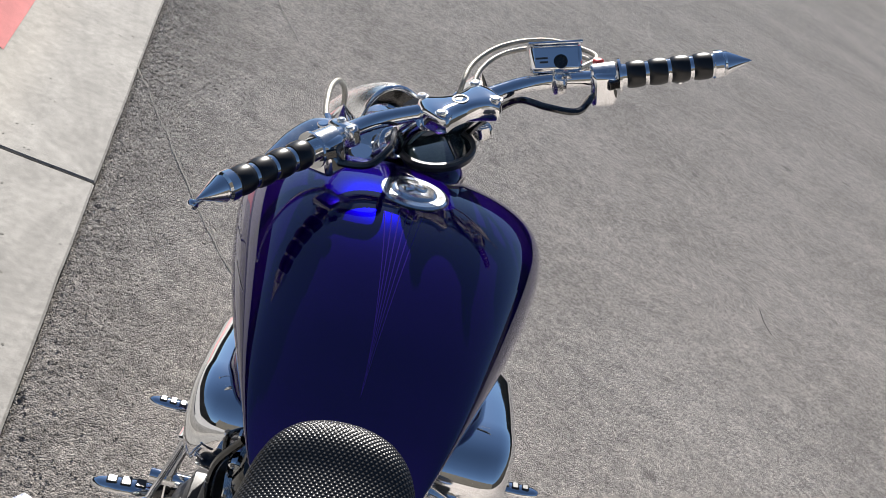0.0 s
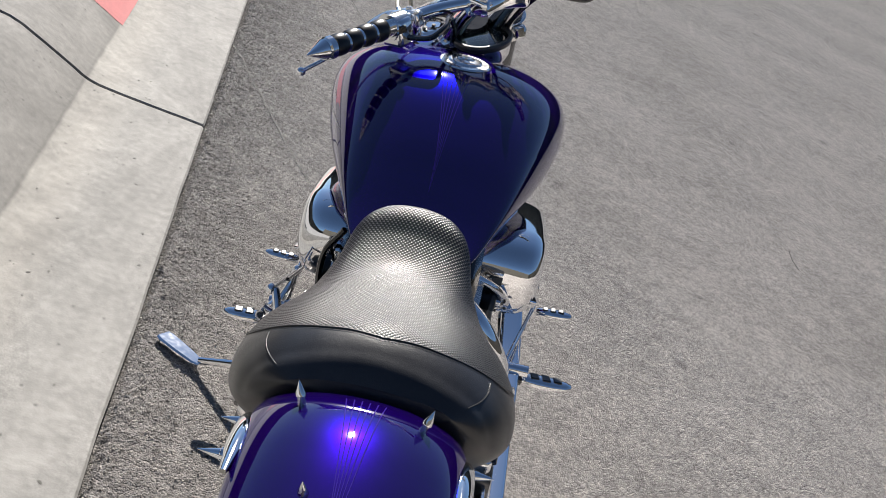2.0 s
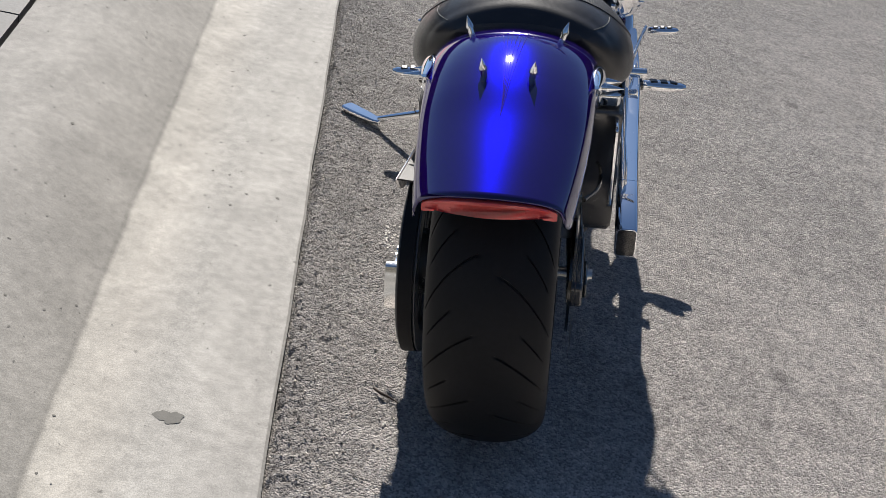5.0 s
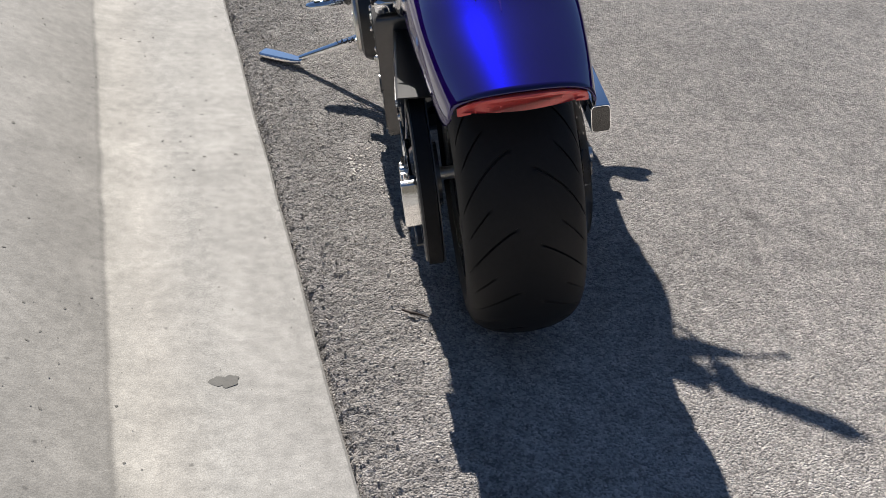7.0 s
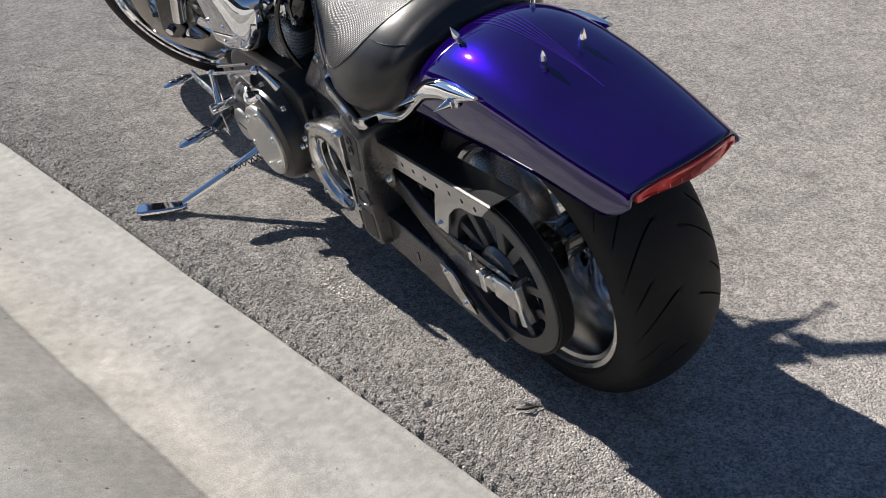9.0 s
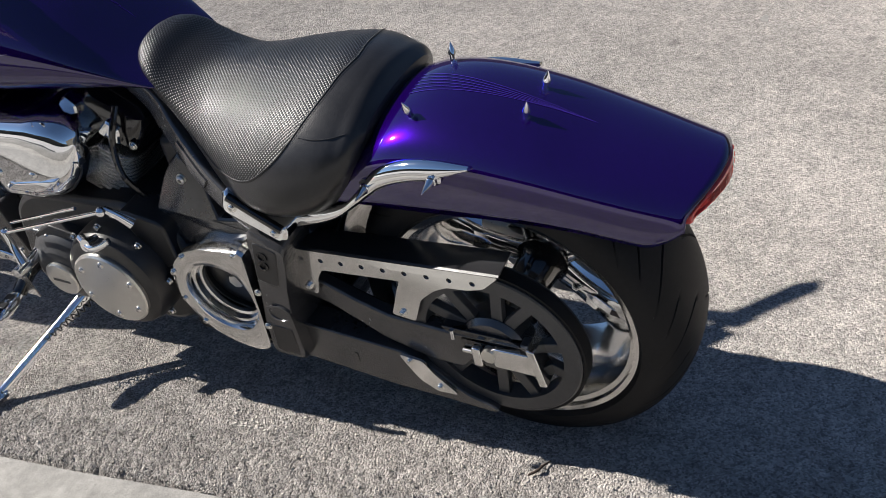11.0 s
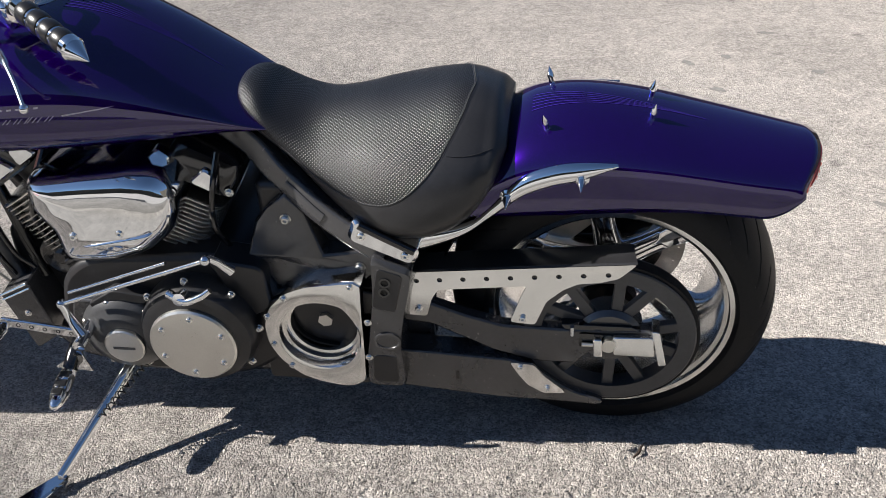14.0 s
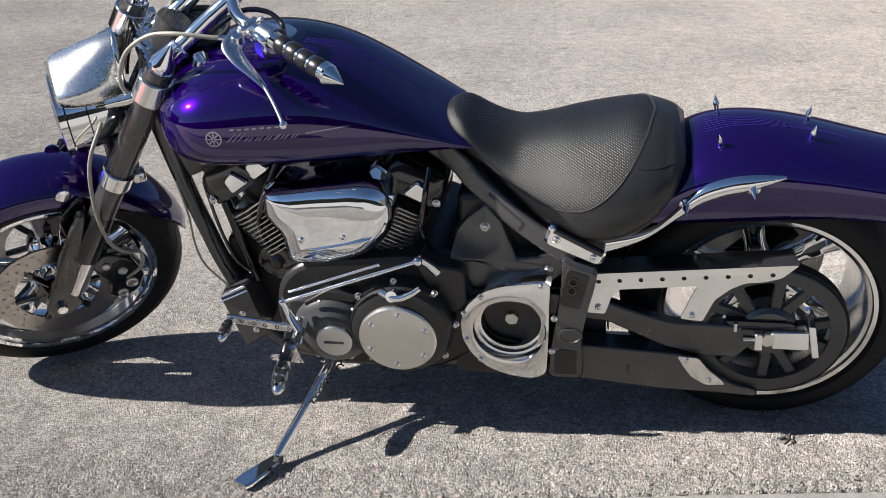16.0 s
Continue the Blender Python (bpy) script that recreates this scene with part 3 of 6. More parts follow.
# ---- motorcycle: fuel tank ----
tank_w = curve([(0.50, 0.045), (0.55, 0.072), (0.60, 0.097), (0.70, 0.136), (0.80, 0.168), (0.90, 0.196), (1.0, 0.219), (1.08, 0.232), (1.16, 0.235), (1.27, 0.233)])
tank_t = curve([(0.50, 0.68), (0.60, 0.70), (0.66, 0.732), (0.72, 0.772), (0.80, 0.826), (0.90, 0.876), (1.0, 0.895), (1.10, 0.889), (1.18, 0.870), (1.27, 0.83)])
tank_m = curve([(0.5, 0.66), (0.62, 0.70), (0.7, 0.728), (0.9, 0.748), (1.1, 0.760), (1.27, 0.77)])


def tank_half(y, k=1.0):
    w, zt, zm, zb = tank_w(y) * k, tank_t(y), tank_m(y), 0.692
    zt, zb = zm + (zt - zm) * (0.45 + 0.55 * k), zm + (zb - zm) * (0.3 + 0.7 * k)
    half = [(w * math.sin(a) ** 0.8, zm + (zt - zm) * math.cos(a) ** 0.8) for a in np.linspace(0, math.pi / 2, 21).tolist()]
    half += [(w * (0.70 + 0.30 * math.cos(a) ** 0.9), zm - (zm - zb) * math.sin(a) ** 0.9) for a in np.linspace(0, math.pi / 2, 9).tolist()[1:]]
    return half


def tank_ring(y, k=1.0):
    half = tank_half(y, k)
    half.append((half[0][0] + half[-1][0] * 0.3, half[-1][1] - 0.002))
    right = [(x, y, z) for x, z in half]
    return right + [(-x, y, z) for x, y, z in reversed(right[1:])]


def tank_z(x, y):
    half = tank_half(y)[:21]
    return float(np.interp(abs(x), [p[0] for p in half], [p[1] for p in half]))


rings = [tank_ring(0.615 - 0.03 * math.sin(a), math.cos(a) ** 0.6) for a in np.linspace(1.5, 0.15, 8).tolist()]
rings += [tank_ring(y) for y in np.linspace(0.615, 1.12, 40).tolist()]
rings += [tank_ring(1.12 + 0.15 * math.sin(a), max(math.cos(a), 0.05) ** 0.75) for a in np.linspace(0, math.pi / 2, 16).tolist()[1:]]
tank = part("fuel_tank", loft(bmesh.new(), rings), PAINT, None, "glossy candy purple fuel tank", 60)
CAP = (0.012, 1.034)
cap_z = tank_z(*CAP)
bm = turned(bmesh.new(), (*CAP, cap_z - 0.018), (0, 0.02, 1), [(0, 0.050), (0.016, 0.050), (0.0185, 0.047), (0.0190, 0.034), (0.0215, 0.032), (0.0235, 0.028), (0.0240, 0.0)], 56)
cap = part("filler_cap", bm, SATIN, tank, "polished chrome filler cap", 30)
for k in (-1, 1):
    part("cap_emblem", turned(bmesh.new(), (CAP[0] + 0.009 * k, CAP[1] + 0.003 * k, cap_z + 0.0055), (0.12 * k, 0.1, 1), [(0, 0.010), (0.003, 0.009), (0.0045, 0.005), (0.005, 0)], 20), POLISHED, cap, smooth=50)
bm = turned(bmesh.new(), (*CAP, cap_z - 0.022), (0, 0.02, 1), [(0, 0.054), (0.018, 0.054), (0.020, 0.0525), (0.020, 0.051), (0, 0.051)], 48)
part("filler_ring", bm, GLOSS, tank, smooth=30)


def ribbon(pts, width, lift, surface):
    """A thin stripe lying on a surface z(x, y)."""
    bm = bmesh.new()
    rows = []
    for i, (x, y, k) in enumerate(pts):
        rows.append([bm.verts.new((x + s * width * k / 2, y, surface(x + s * width * k / 2, y) + lift)) for s in (-1, 1)])
    for a, b in zip(rows, rows[1:]):
        bm.faces.new((a[0], a[1], b[1], b[0]))
    return bm


for i in range(6):
    x0 = -0.022 + 0.0105 * i
    pts = [(x0 * (1 - u) ** 1.15 + 0.006 * u, 0.965 - 0.31 * u * (0.72 + 0.06 * (i % 3)), 1 - 0.6 * u) for u in np.linspace(0, 1, 24).tolist()]
    part("pinstripe", ribbon(pts, 0.0018, 0.0006, tank_z), BLUE, tank, "thin blue pinstripe", smooth=0)


def tank_side(y, z):
    """x of the tank's left side at a height."""
    half = tank_half(y)
    lo = [p for p in half if p[0] > tank_w(y) * 0.6]
    lo.sort(key=lambda p: p[1])
    return -float(np.interp(z, [p[1] for p in lo], [p[0] for p in lo]))


def side_patch(outline, lift=0.0008):
    """A flat decal on the tank's left side, from an outline in (y, z)."""
    bm = bmesh.new()
    bm.faces.new([bm.verts.new((tank_side(y, z) - lift, y, z)) for y, z in outline])
    return bm


EM = (1.103, 0.777)
bm = bmesh.new()
n = 28
inn, out = ([bm.verts.new((tank_side(EM[0] + r * math.cos(a), EM[1] + r * math.sin(a)) - 0.001, EM[0] + r * math.cos(a), EM[1] + r * math.sin(a))) for a in np.linspace(0, 2 * math.pi, n, endpoint=False).tolist()] for r in (0.0135, 0.0165))
for i in range(n):
    bm.faces.new((inn[i], inn[(i + 1) % n], out[(i + 1) % n], out[i]))
for k in range(8):
    a = k * math.pi / 4
    ring = []
    for r, s in ((0.002, -1), (0.0138, -1), (0.0138, 1), (0.002, 1)):
        y, z = EM[0] + r * math.cos(a) - s * 0.0013 * math.sin(a), EM[1] + r * math.sin(a) + s * 0.0013 * math.cos(a)
        ring.append(bm.verts.new((tank_side(y, z) - 0.001, y, z)))
    bm.faces.new(ring)
part("tank_emblem", bm, SILVER, tank, "round silver wheel emblem", smooth=0)
for i in range(8):
    y = 1.070 - 0.0145 * i
    part("lettering_bar", side_patch([(y, 0.7935), (y - 0.008, 0.7935), (y - 0.0092, 0.7965), (y - 0.0012, 0.7965)]), SILVER, tank, smooth=0)
for i, (h, w) in enumerate(((0.022, 0.03), (0.010, 0.016), (0.010, 0.014), (0.010, 0.014), (0.012, 0.009), (0.010, 0.016), (0.010, 0.014))):
    y = 1.078 - sum(q + 0.004 for q in (0.03, 0.016, 0.014, 0.014, 0.009, 0.016, 0.014)[:i])
    for k in range(3 if i == 0 else 2):
        yy = y - k * w * (0.33 if i == 0 else 0.5)
        part("script_bar", side_patch([(yy, 0.770), (yy - 0.002, 0.770), (yy - 0.002 - h * 0.9, 0.770 + h * 0.85), (yy - h * 0.9, 0.770 + h * 0.85)]), SILVER, tank, smooth=0)
part("script_tail", side_patch([(0.925, 0.776), (0.865, 0.780), (0.84, 0.783), (0.865, 0.782), (0.925, 0.7785)]), SILVER, tank, smooth=0)

# ---- rear fender ----
fend_c = curve([(-0.349, 0.637), (-0.27, 0.653), (-0.15, 0.678), (-0.06, 0.700), (0.01, 0.712), (0.065, 0.716), (0.12, 0.711), (0.17, 0.694), (0.22, 0.66), (0.27, 0.62)])
fend_k = curve([(-0.349, 0.600), (-0.27, 0.611), (-0.07, 0.648), (0.0, 0.655), (0.1, 0.653), (0.16, 0.642), (0.22, 0.61), (0.27, 0.57)])
fend_l = curve([(-0.349, 0.588), (-0.312, 0.566), (-0.277, 0.554), (-0.22, 0.559), (-0.165, 0.567), (-0.075, 0.573), (0.03, 0.570), (0.10, 0.566), (0.171, 0.562), (0.27, 0.555)])
fend_w = curve([(-0.349, 0.107), (-0.2, 0.124), (-0.06, 0.136), (0.1, 0.143), (0.2, 0.144), (0.27, 0.144)])


def fender_half(y):
    w, c, k, l = fend_w(y), fend_c(y), fend_k(y), fend_l(y)
    end = radians(70)
    half = [(w * math.sin(a) / math.sin(end), k + (c - k) * ((math.cos(a) - math.cos(end)) / (1 - math.cos(end)) + 1e-9) ** 0.86) for a in np.linspace(0, end, 19).tolist()]
    return half + [(w + 0.002 * math.sin(t * math.pi) + 0.003 * t, k + (l - k) * t) for t in np.linspace(0, 1, 7).tolist()[1:]]


def fender_z(x, y):
    half = fender_half(y)[:19]
    return float(np.interp(abs(x), [p[0] for p in half], [p[1] for p in half]))


def mirror_ring(half, y):
    right = [(x, y + 0.030 * min(1.0, x / 0.104) ** 2 * max(0.0, (-0.18 - y) / 0.169) ** 2, z) for x, z in half]
    return [(-x, yy, z) for x, yy, z in reversed(right[1:])] + right


fender = part("rear_fender", loft(bmesh.new(), [mirror_ring(fender_half(y), y) for y in np.linspace(-0.349, 0.27, 48).tolist()], closed=False), PAINT, None, "glossy candy purple rear fender", 32, solid=0.004)
for i in range(6):
    x0 = -0.026 + 0.0105 * i
    pts = [(x0 * (1 - u) ** 1.1 - 0.002 * u, 0.15 - 0.36 * u * (0.75 + 0.05 * (i % 3)), 1 - 0.6 * u) for u in np.linspace(0, 1, 30).tolist()]
    part("pinstripe", ribbon(pts, 0.0017, 0.0007, fender_z), BLUE, fender, "thin blue pinstripe", smooth=0)


def spike(parent, p, d, h=0.034, r=0.0066):
    bm = turned(bmesh.new(), p, d, [(-0.004, r * 1.05), (0.001, r * 1.05), (0.002, r * 0.8), (h * 0.36, r * 0.8), (h * 0.38, r * 1.02), (h * 0.5, r), (h * 0.8, r * 0.42), (h, 0.0003)], 16)
    return part("spike", bm, CHROME, parent, "pointed chrome spike", 25)


for x, y in ((0.077, 0.12), (0.038, -0.056)):
    for s in (-1, 1):
        z = fender_z(x, y)
        nrm = Vector((s * (fender_z(x - 0.01, y) - fender_z(x + 0.01, y)) / 0.02, (fender_z(x, y - 0.01) - fender_z(x, y + 0.01)) / 0.02, 1))
        spike(fender, (s * x, y, z - 0.002), nrm)
# tail light: a red lens closing the fender's end
top = [(x, z - 0.006) for x, z in fender_half(-0.349)[:19]]
low = [(x, 0.606 - 0.006 * (x / 0.1) ** 2) for x in np.linspace(0.096, 0, 12).tolist()]
half = [(min(x, 0.098), z) for x, z in top] + low
loop = [(x, z) for x, z in half] + [(-x, z) for x, z in reversed(half) if x > 1e-4]
bm = loft(bmesh.new(), [[(x * k, y + 0.03 * (x / 0.104) ** 2, 0.610 + (z - 0.610) * k) for x, z in loop] for y, k in ((-0.332, 1.0), (-0.349, 1.0), (-0.352, 0.95), (-0.354, 0.8))])
lamp = part("tail_light", bm, RED, None, "red tail light lens under the fender edge", 35)
for i in range(9):
    x = -0.072 + 0.018 * i
    part("lens_rib", block(bmesh.new(), (x, -0.3532 + 0.03 * (x / 0.104) ** 2, 0.614 - 0.008 * (x / 0.09) ** 2), (0.0012, 0.0012, 0.008)), RED, lamp)

RAIL_TOP = [(0.375, 0.520), (0.295, 0.533), (0.244, 0.554), (0.212, 0.584), (0.181, 0.622), (0.149, 0.648), (0.102, 0.665), (0.057, 0.671), (-0.002, 0.671)]
RAIL_LOW = [(0.352, 0.474), (0.300, 0.495), (0.258, 0.519), (0.216, 0.553), (0.184, 0.580), (0.153, 0.604), (0.106, 0.624), (0.059, 0.637), (-0.004, 0.666)]
for s in (-1, 1):
    rings = []
    for p, q in zip(spline([(0, y, z) for y, z in RAIL_TOP], 5), spline([(0, y, z) for y, z in RAIL_LOW], 5)):
        c, h = (p + q) / 2, (p - q) / 2
        deep = 0.004 + 0.62 * h.length
        rings.append([c + h * math.cos(t) + Vector((s * (0.141 + deep * max(math.sin(t), -0.5)), 0, 0)) for t in np.linspace(0, 2 * math.pi, 22, endpoint=False).tolist()])
    rail = part("fender_rail", loft(bmesh.new(), rings), CHROME, None, "curved chrome fender rail", 50)
    for y, z in ((0.184, 0.606), (0.058, 0.646)):
        bm = turned(bmesh.new(), (s * 0.146, y, z - 0.002), (s, 0, 0), [(0, 0.0135), (0.003, 0.0135), (0.006, 0.009), (0.012, 0.009), (0.013, 0.0075), (0.042, 0.0006)], 20)
        part("spike_bolt", bm, CHROME, rail, "chrome spike bolt", 25)
    BR = rounded([(0.449, 0.578), (0.335, 0.512), (0.348, 0.480), (0.465, 0.534)], 0.012)
    bm = pillow(bmesh.new(), BR, [s * x for x in (0.14, 0.190, 0.196)], (1, 1, 0.9))
    br = part("rail_bracket", bm, CHROME, None, "chrome fender rail bracket", 35)
    bm = tube(bmesh.new(), [(s * 0.195, 0.44, 0.566), (s * 0.195, 0.345, 0.512)], 0.008, 10)
    part("bracket_groove", bm, GLOSS, br)
    for y, z in ((0.437, 0.543), (0.362, 0.503)):
        bolt(br, (s * 0.195, y, z), (s, 0, 0), 0.0075, 0.006)

# ---- seat ----
seat_w = curve([(0.188, 0.112), (0.20, 0.142), (0.23, 0.176), (0.28, 0.202), (0.34, 0.212), (0.40, 0.203), (0.46, 0.175), (0.52, 0.140), (0.58, 0.110), (0.62, 0.097), (0.65, 0.078), (0.668, 0.057), (0.68, 0.028)])
seat_t = curve([(0.188, 0.700), (0.20, 0.717), (0.225, 0.733), (0.26, 0.745), (0.33, 0.743), (0.41, 0.727), (0.48, 0.708), (0.55, 0.704), (0.60, 0.724), (0.64, 0.749), (0.662, 0.750), (0.675, 0.740), (0.68, 0.728)])
seat_b = curve([(0.188, 0.668), (0.20, 0.63), (0.215, 0.60), (0.238, 0.568), (0.265, 0.544), (0.31, 0.523), (0.37, 0.515), (0.41, 0.520), (0.46, 0.538), (0.52, 0.585), (0.58, 0.635), (0.62, 0.662), (0.68, 0.69)])
SEAM = [(0.250, 0.0), (0.253, 0.064), (0.258, 0.137), (0.266, 0.255), (0.285, 0.39), (0.315, 0.525), (0.365, 0.635), (0.41, 0.675), (0.47, 0.70), (0.53, 0.735), (0.60, 0.82), (0.655, 0.84)]
seam_s = curve([(0.188, -3.0), (0.24, -0.3), *SEAM, (0.68, 0.84)])


def seat_point(y, s):
    """s from 0 on the middle line to 1 at the lower edge."""
    w, t, b = seat_w(y), seat_t(y), seat_b(y)
    a = s * math.pi / 2 * 1.3
    nose = max(0.0, min(1.0, (y - 0.52) / 0.1))
    drop = 0.72 - 0.20 * nose
    if a < math.pi / 2:
        x, z = w * math.sin(a) ** (1.12 - 0.2 * nose), t - (t - b) * drop * (1 - math.cos(a) ** (0.95 - 0.2 * nose))
    else:
        u = (a - math.pi / 2) / (math.pi / 2 * 0.3)
        x, z = w * (1 - 0.26 * u * u), t - (t - b) * (drop + (1 - drop) * u)
    # the sitting place is dished
    z -= 0.011 * max(0.0, math.cos(a)) ** 3 * math.exp(-(((y - 0.37) / 0.085) ** 2))
    return x, y, z


SEAT_Y = [0.188 + 0.492 * (1 - math.cos(math.pi * u)) / 2 for u in np.linspace(0, 1, 111).tolist()]
SEAT_S = np.linspace(0, 1, 49)


def perforated():
    m = mat("perforated_leather", (0.016, 0.0165, 0.019), 0.37, 0.0, spec=0.52, spread=0.15, scale=25, rough_spread=0.04)
    nt = m.node_tree
    p = nt.nodes["Principled BSDF"]
    uv = nt.nodes.new("ShaderNodeUVMap")
    uv.uv_map = "leather"
    sep = nt.nodes.new("ShaderNodeSeparateXYZ")
    nt.links.new(uv.outputs[0], sep.inputs[0])

    def op(kind, a, b=None):
        n = nt.nodes.new("ShaderNodeMath")
        n.operation = kind
        for i, v in enumerate((a, b)):
            if v is None:
                continue
            if isinstance(v, (int, float)):
                n.inputs[i].default_value = v
            else:
                nt.links.new(v, n.inputs[i])
        return n.outputs[0]

    u, v = op("MULTIPLY", sep.outputs["X"], 1 / 0.0066), op("MULTIPLY", sep.outputs["Y"], 1 / 0.0066)
    a, b = op("SINE", op("MULTIPLY", op("ADD", u, v), math.pi)), op("SINE", op("MULTIPLY", op("SUBTRACT", u, v), math.pi))
    dots = op("POWER", op("ABSOLUTE", op("MULTIPLY", a, b)), 1.6)
    bump = nt.nodes.new("ShaderNodeBump")
    bump.inputs["Strength"].default_value, bump.inputs["Distance"].default_value = 1.0, 0.0008
    nt.links.new(dots, bump.inputs["Height"])
    # recess shade in the dips of the perforation, multiplied into the base colour
    hole = nt.nodes.new("ShaderNodeMix")
    hole.data_type, hole.blend_type = "RGBA", "MULTIPLY"
    hole.inputs["Factor"].default_value = 0.6
    nt.links.new(p.inputs["Base Color"].links[0].from_socket, hole.inputs["A"])
    nt.links.new(dots, hole.inputs["B"])
    nt.links.new(hole.outputs["Result"], p.inputs["Base Color"])
    nt.links.new(bump.outputs["Normal"], p.inputs["Normal"])
    return m


LEATHER = perforated()
NS = len(SEAT_S)


def seat_side(y, s):
    x, yy, z = seat_point(y, abs(s))
    return math.copysign(x, s), yy, z


# a grid over the seat whose nodes nearest to the seam are drawn onto it
ALL_S = np.linspace(-1, 1, 2 * NS - 1).tolist()
node = {(i, j): [y, s] for i, y in enumerate(SEAT_Y) for j, s in enumerate(ALL_S)}
inside = {k: seam_s(v[0]) - abs(v[1]) for k, v in node.items()}
for (i, j), f in list(inside.items()):
    for k in ((i + 1, j), (i, j + 1)):
        if k in inside and inside[i, j] * inside[k] < 0:
            a, b = (i, j), k
            u = inside[a] / (inside[a] - inside[b])
            y, s = (node[a][c] + (node[b][c] - node[a][c]) * u for c in (0, 1))
            near = a if u < 0.5 else b
            node[near], inside[near] = [y, s], 0.0
arc = {}
for i, y in enumerate(SEAT_Y):
    run = [seat_side(y, s) for s in ALL_S]
    cum = np.concatenate([[0], np.cumsum([math.dist(p, q) for p, q in zip(run, run[1:])])])
    for j in range(len(ALL_S)):
        arc[i, j] = float(np.interp(node[i, j][1], ALL_S, cum - cum[NS - 1]))
bms = {True: bmesh.new(), False: bmesh.new()}
uvs = {k: b.loops.layers.uv.new("leather") for k, b in bms.items()}
grid = {k: {} for k in bms}


def seat_face(cell):
    pad = sum(inside[k] for k in cell) > 0
    vs = []
    for k in cell:
        if k not in grid[pad]:
            grid[pad][k] = bms[pad].verts.new(seat_side(*node[k]))
        vs.append(grid[pad][k])
    f = bms[pad].faces.new(vs)
    for lp, k in zip(f.loops, cell):
        lp[uvs[pad]].uv = (node[k][0], arc[k])


for i in range(len(SEAT_Y) - 1):
    for j in range(len(ALL_S) - 1):
        c = [(i, j), (i, j + 1), (i + 1, j + 1), (i + 1, j)]
        v = [inside[k] for k in c]
        if min(v) < 0 < max(v):
            if abs(v[0]) + abs(v[2]) <= abs(v[1]) + abs(v[3]):
                seat_face([c[0], c[1], c[2]]), seat_face([c[0], c[2], c[3]])
            else:
                seat_face([c[0], c[1], c[3]]), seat_face([c[1], c[2], c[3]])
        else:
            seat_face(c)
ends = [[seat_side(y, s) for s in ALL_S] for y in (SEAT_Y[0], SEAT_Y[-1])]
for e in ends:
    bms[False].faces.new([bms[False].verts.new(p) for p in e])
bms[False].faces.new([bms[False].verts.new(p) for p in [seat_side(y, -1) for y in SEAT_Y] + [seat_side(y, 1) for y in reversed(SEAT_Y)]])
seat = empty("seat", None, "black solo seat with a perforated pad")
part("seat_pad", bms[True], LEATHER, seat, "perforated black leather pad", 80)
part("seat_border", bms[False], LEATHER_PLAIN, seat, "smooth black vinyl border", 60)
half = [seat_side(*q) for q in [(v.x, v.y) for v in spline([(y, s, 0) for y, s in SEAM], 8)] if q[1] > 0.004]
loop = [(-x, y, z) for x, y, z in reversed(half)] + [(x, y, z) for x, y, z in half]
part("seat_seam", tube(bmesh.new(), loop, 0.0016, 8, 1), LEATHER_PLAIN, seat)
bm = bmesh.new()
fine = [Vector(p) for p in spline(loop, 3)]
step, last = 0.0, fine[0]
run = [fine[0]]
for q in fine[1:]:
    step += (q - last).length
    last = q
    run.append(q)
    if step > 0.0042:
        o = [p + Vector((math.copysign(0.0011, p.x), -0.0016 if p.y < 0.3 else 0.0, 0.0019)) for p in (run[0], run[len(run) // 2 if len(run) > 2 else -1])]
        tube(bm, o, 0.00055, 4)
        run, step = [q], 0.0
tagged(part("stitching", bm, THREAD, seat, "pale stitched thread"), kind="stuff")
for s in (-1, 1):
    run = [seat_point(y, u) for y, u in ((0.284, 0.45), (0.26, 0.47), (0.235, 0.48), (0.21, 0.49))]
    part("border_seam", tube(bmesh.new(), [(s * (x + 0.0005), y, z + 0.0003) for x, y, z in run], 0.0008, 6), LEATHER_PLAIN, seat)

# ---- wheels ----


def put_in(bm, m):
    if m is not None:
        bmesh.ops.transform(bm, matrix=m, verts=bm.verts)
    return bm


def tyre(at, rt, half, rr, count, m, hub, depth=0.005):
    """A tyre whose mesh columns follow the swept grooves, so that each groove has crisp walls."""
    prof = [(half * math.sin(a * math.pi / 2), rr + 0.006 + (rt - rr - 0.006) * math.cos(a * math.pi / 2) ** 0.62, a) for a in np.linspace(-0.985, 0.985, 55).tolist()]
    floor_w, lip_w = 0.026, 0.046
    steps = [c + d for c in (0.0, 0.5) for d in (-lip_w, -floor_w, floor_w, lip_w, 0.17, 0.33)]
    bm, rows = bmesh.new(), []
    for pitch in range(count):
        for n, step in enumerate(steps):
            ring = []
            for x, r, a in prof:
                q = abs(a)
                th = 2 * math.pi * (pitch + step + 2.4 * q**1.5) / count
                # grooves alternate from side to side, and long with short
                here = n in ((1, 2) if a < 0 else (7, 8))
                lo, hi = ((0.10, 0.80), (0.36, 0.70))[pitch % 2]
                cut = depth * max(0.0, min(1.0, (q - lo) / 0.05, (hi - q) / 0.05)) if here else 0.0
                ring.append((at[0] + x, at[1] + (r - cut) * math.cos(th), at[2] + (r - cut) * math.sin(th)))
            th = 2 * math.pi * (pitch + step + 2.4 * 0.985**1.5) / count
            for x in (0.8, -0.8):
                ring.append((at[0] + half * x, at[1] + (rr - 0.004) * math.cos(th), at[2] + (rr - 0.004) * math.sin(th)))
            rows.append([bm.verts.new(p) for p in ring])
    w = len(rows[0])
    for a, b in zip(rows, rows[1:] + rows[:1]):
        for j in range(w):
            bm.faces.new((a[j], a[(j + 1) % w], b[(j + 1) % w], b[j]))
    return part("tyre", put_in(bm, m), RUBBER, hub, "black treaded tyre", 45)


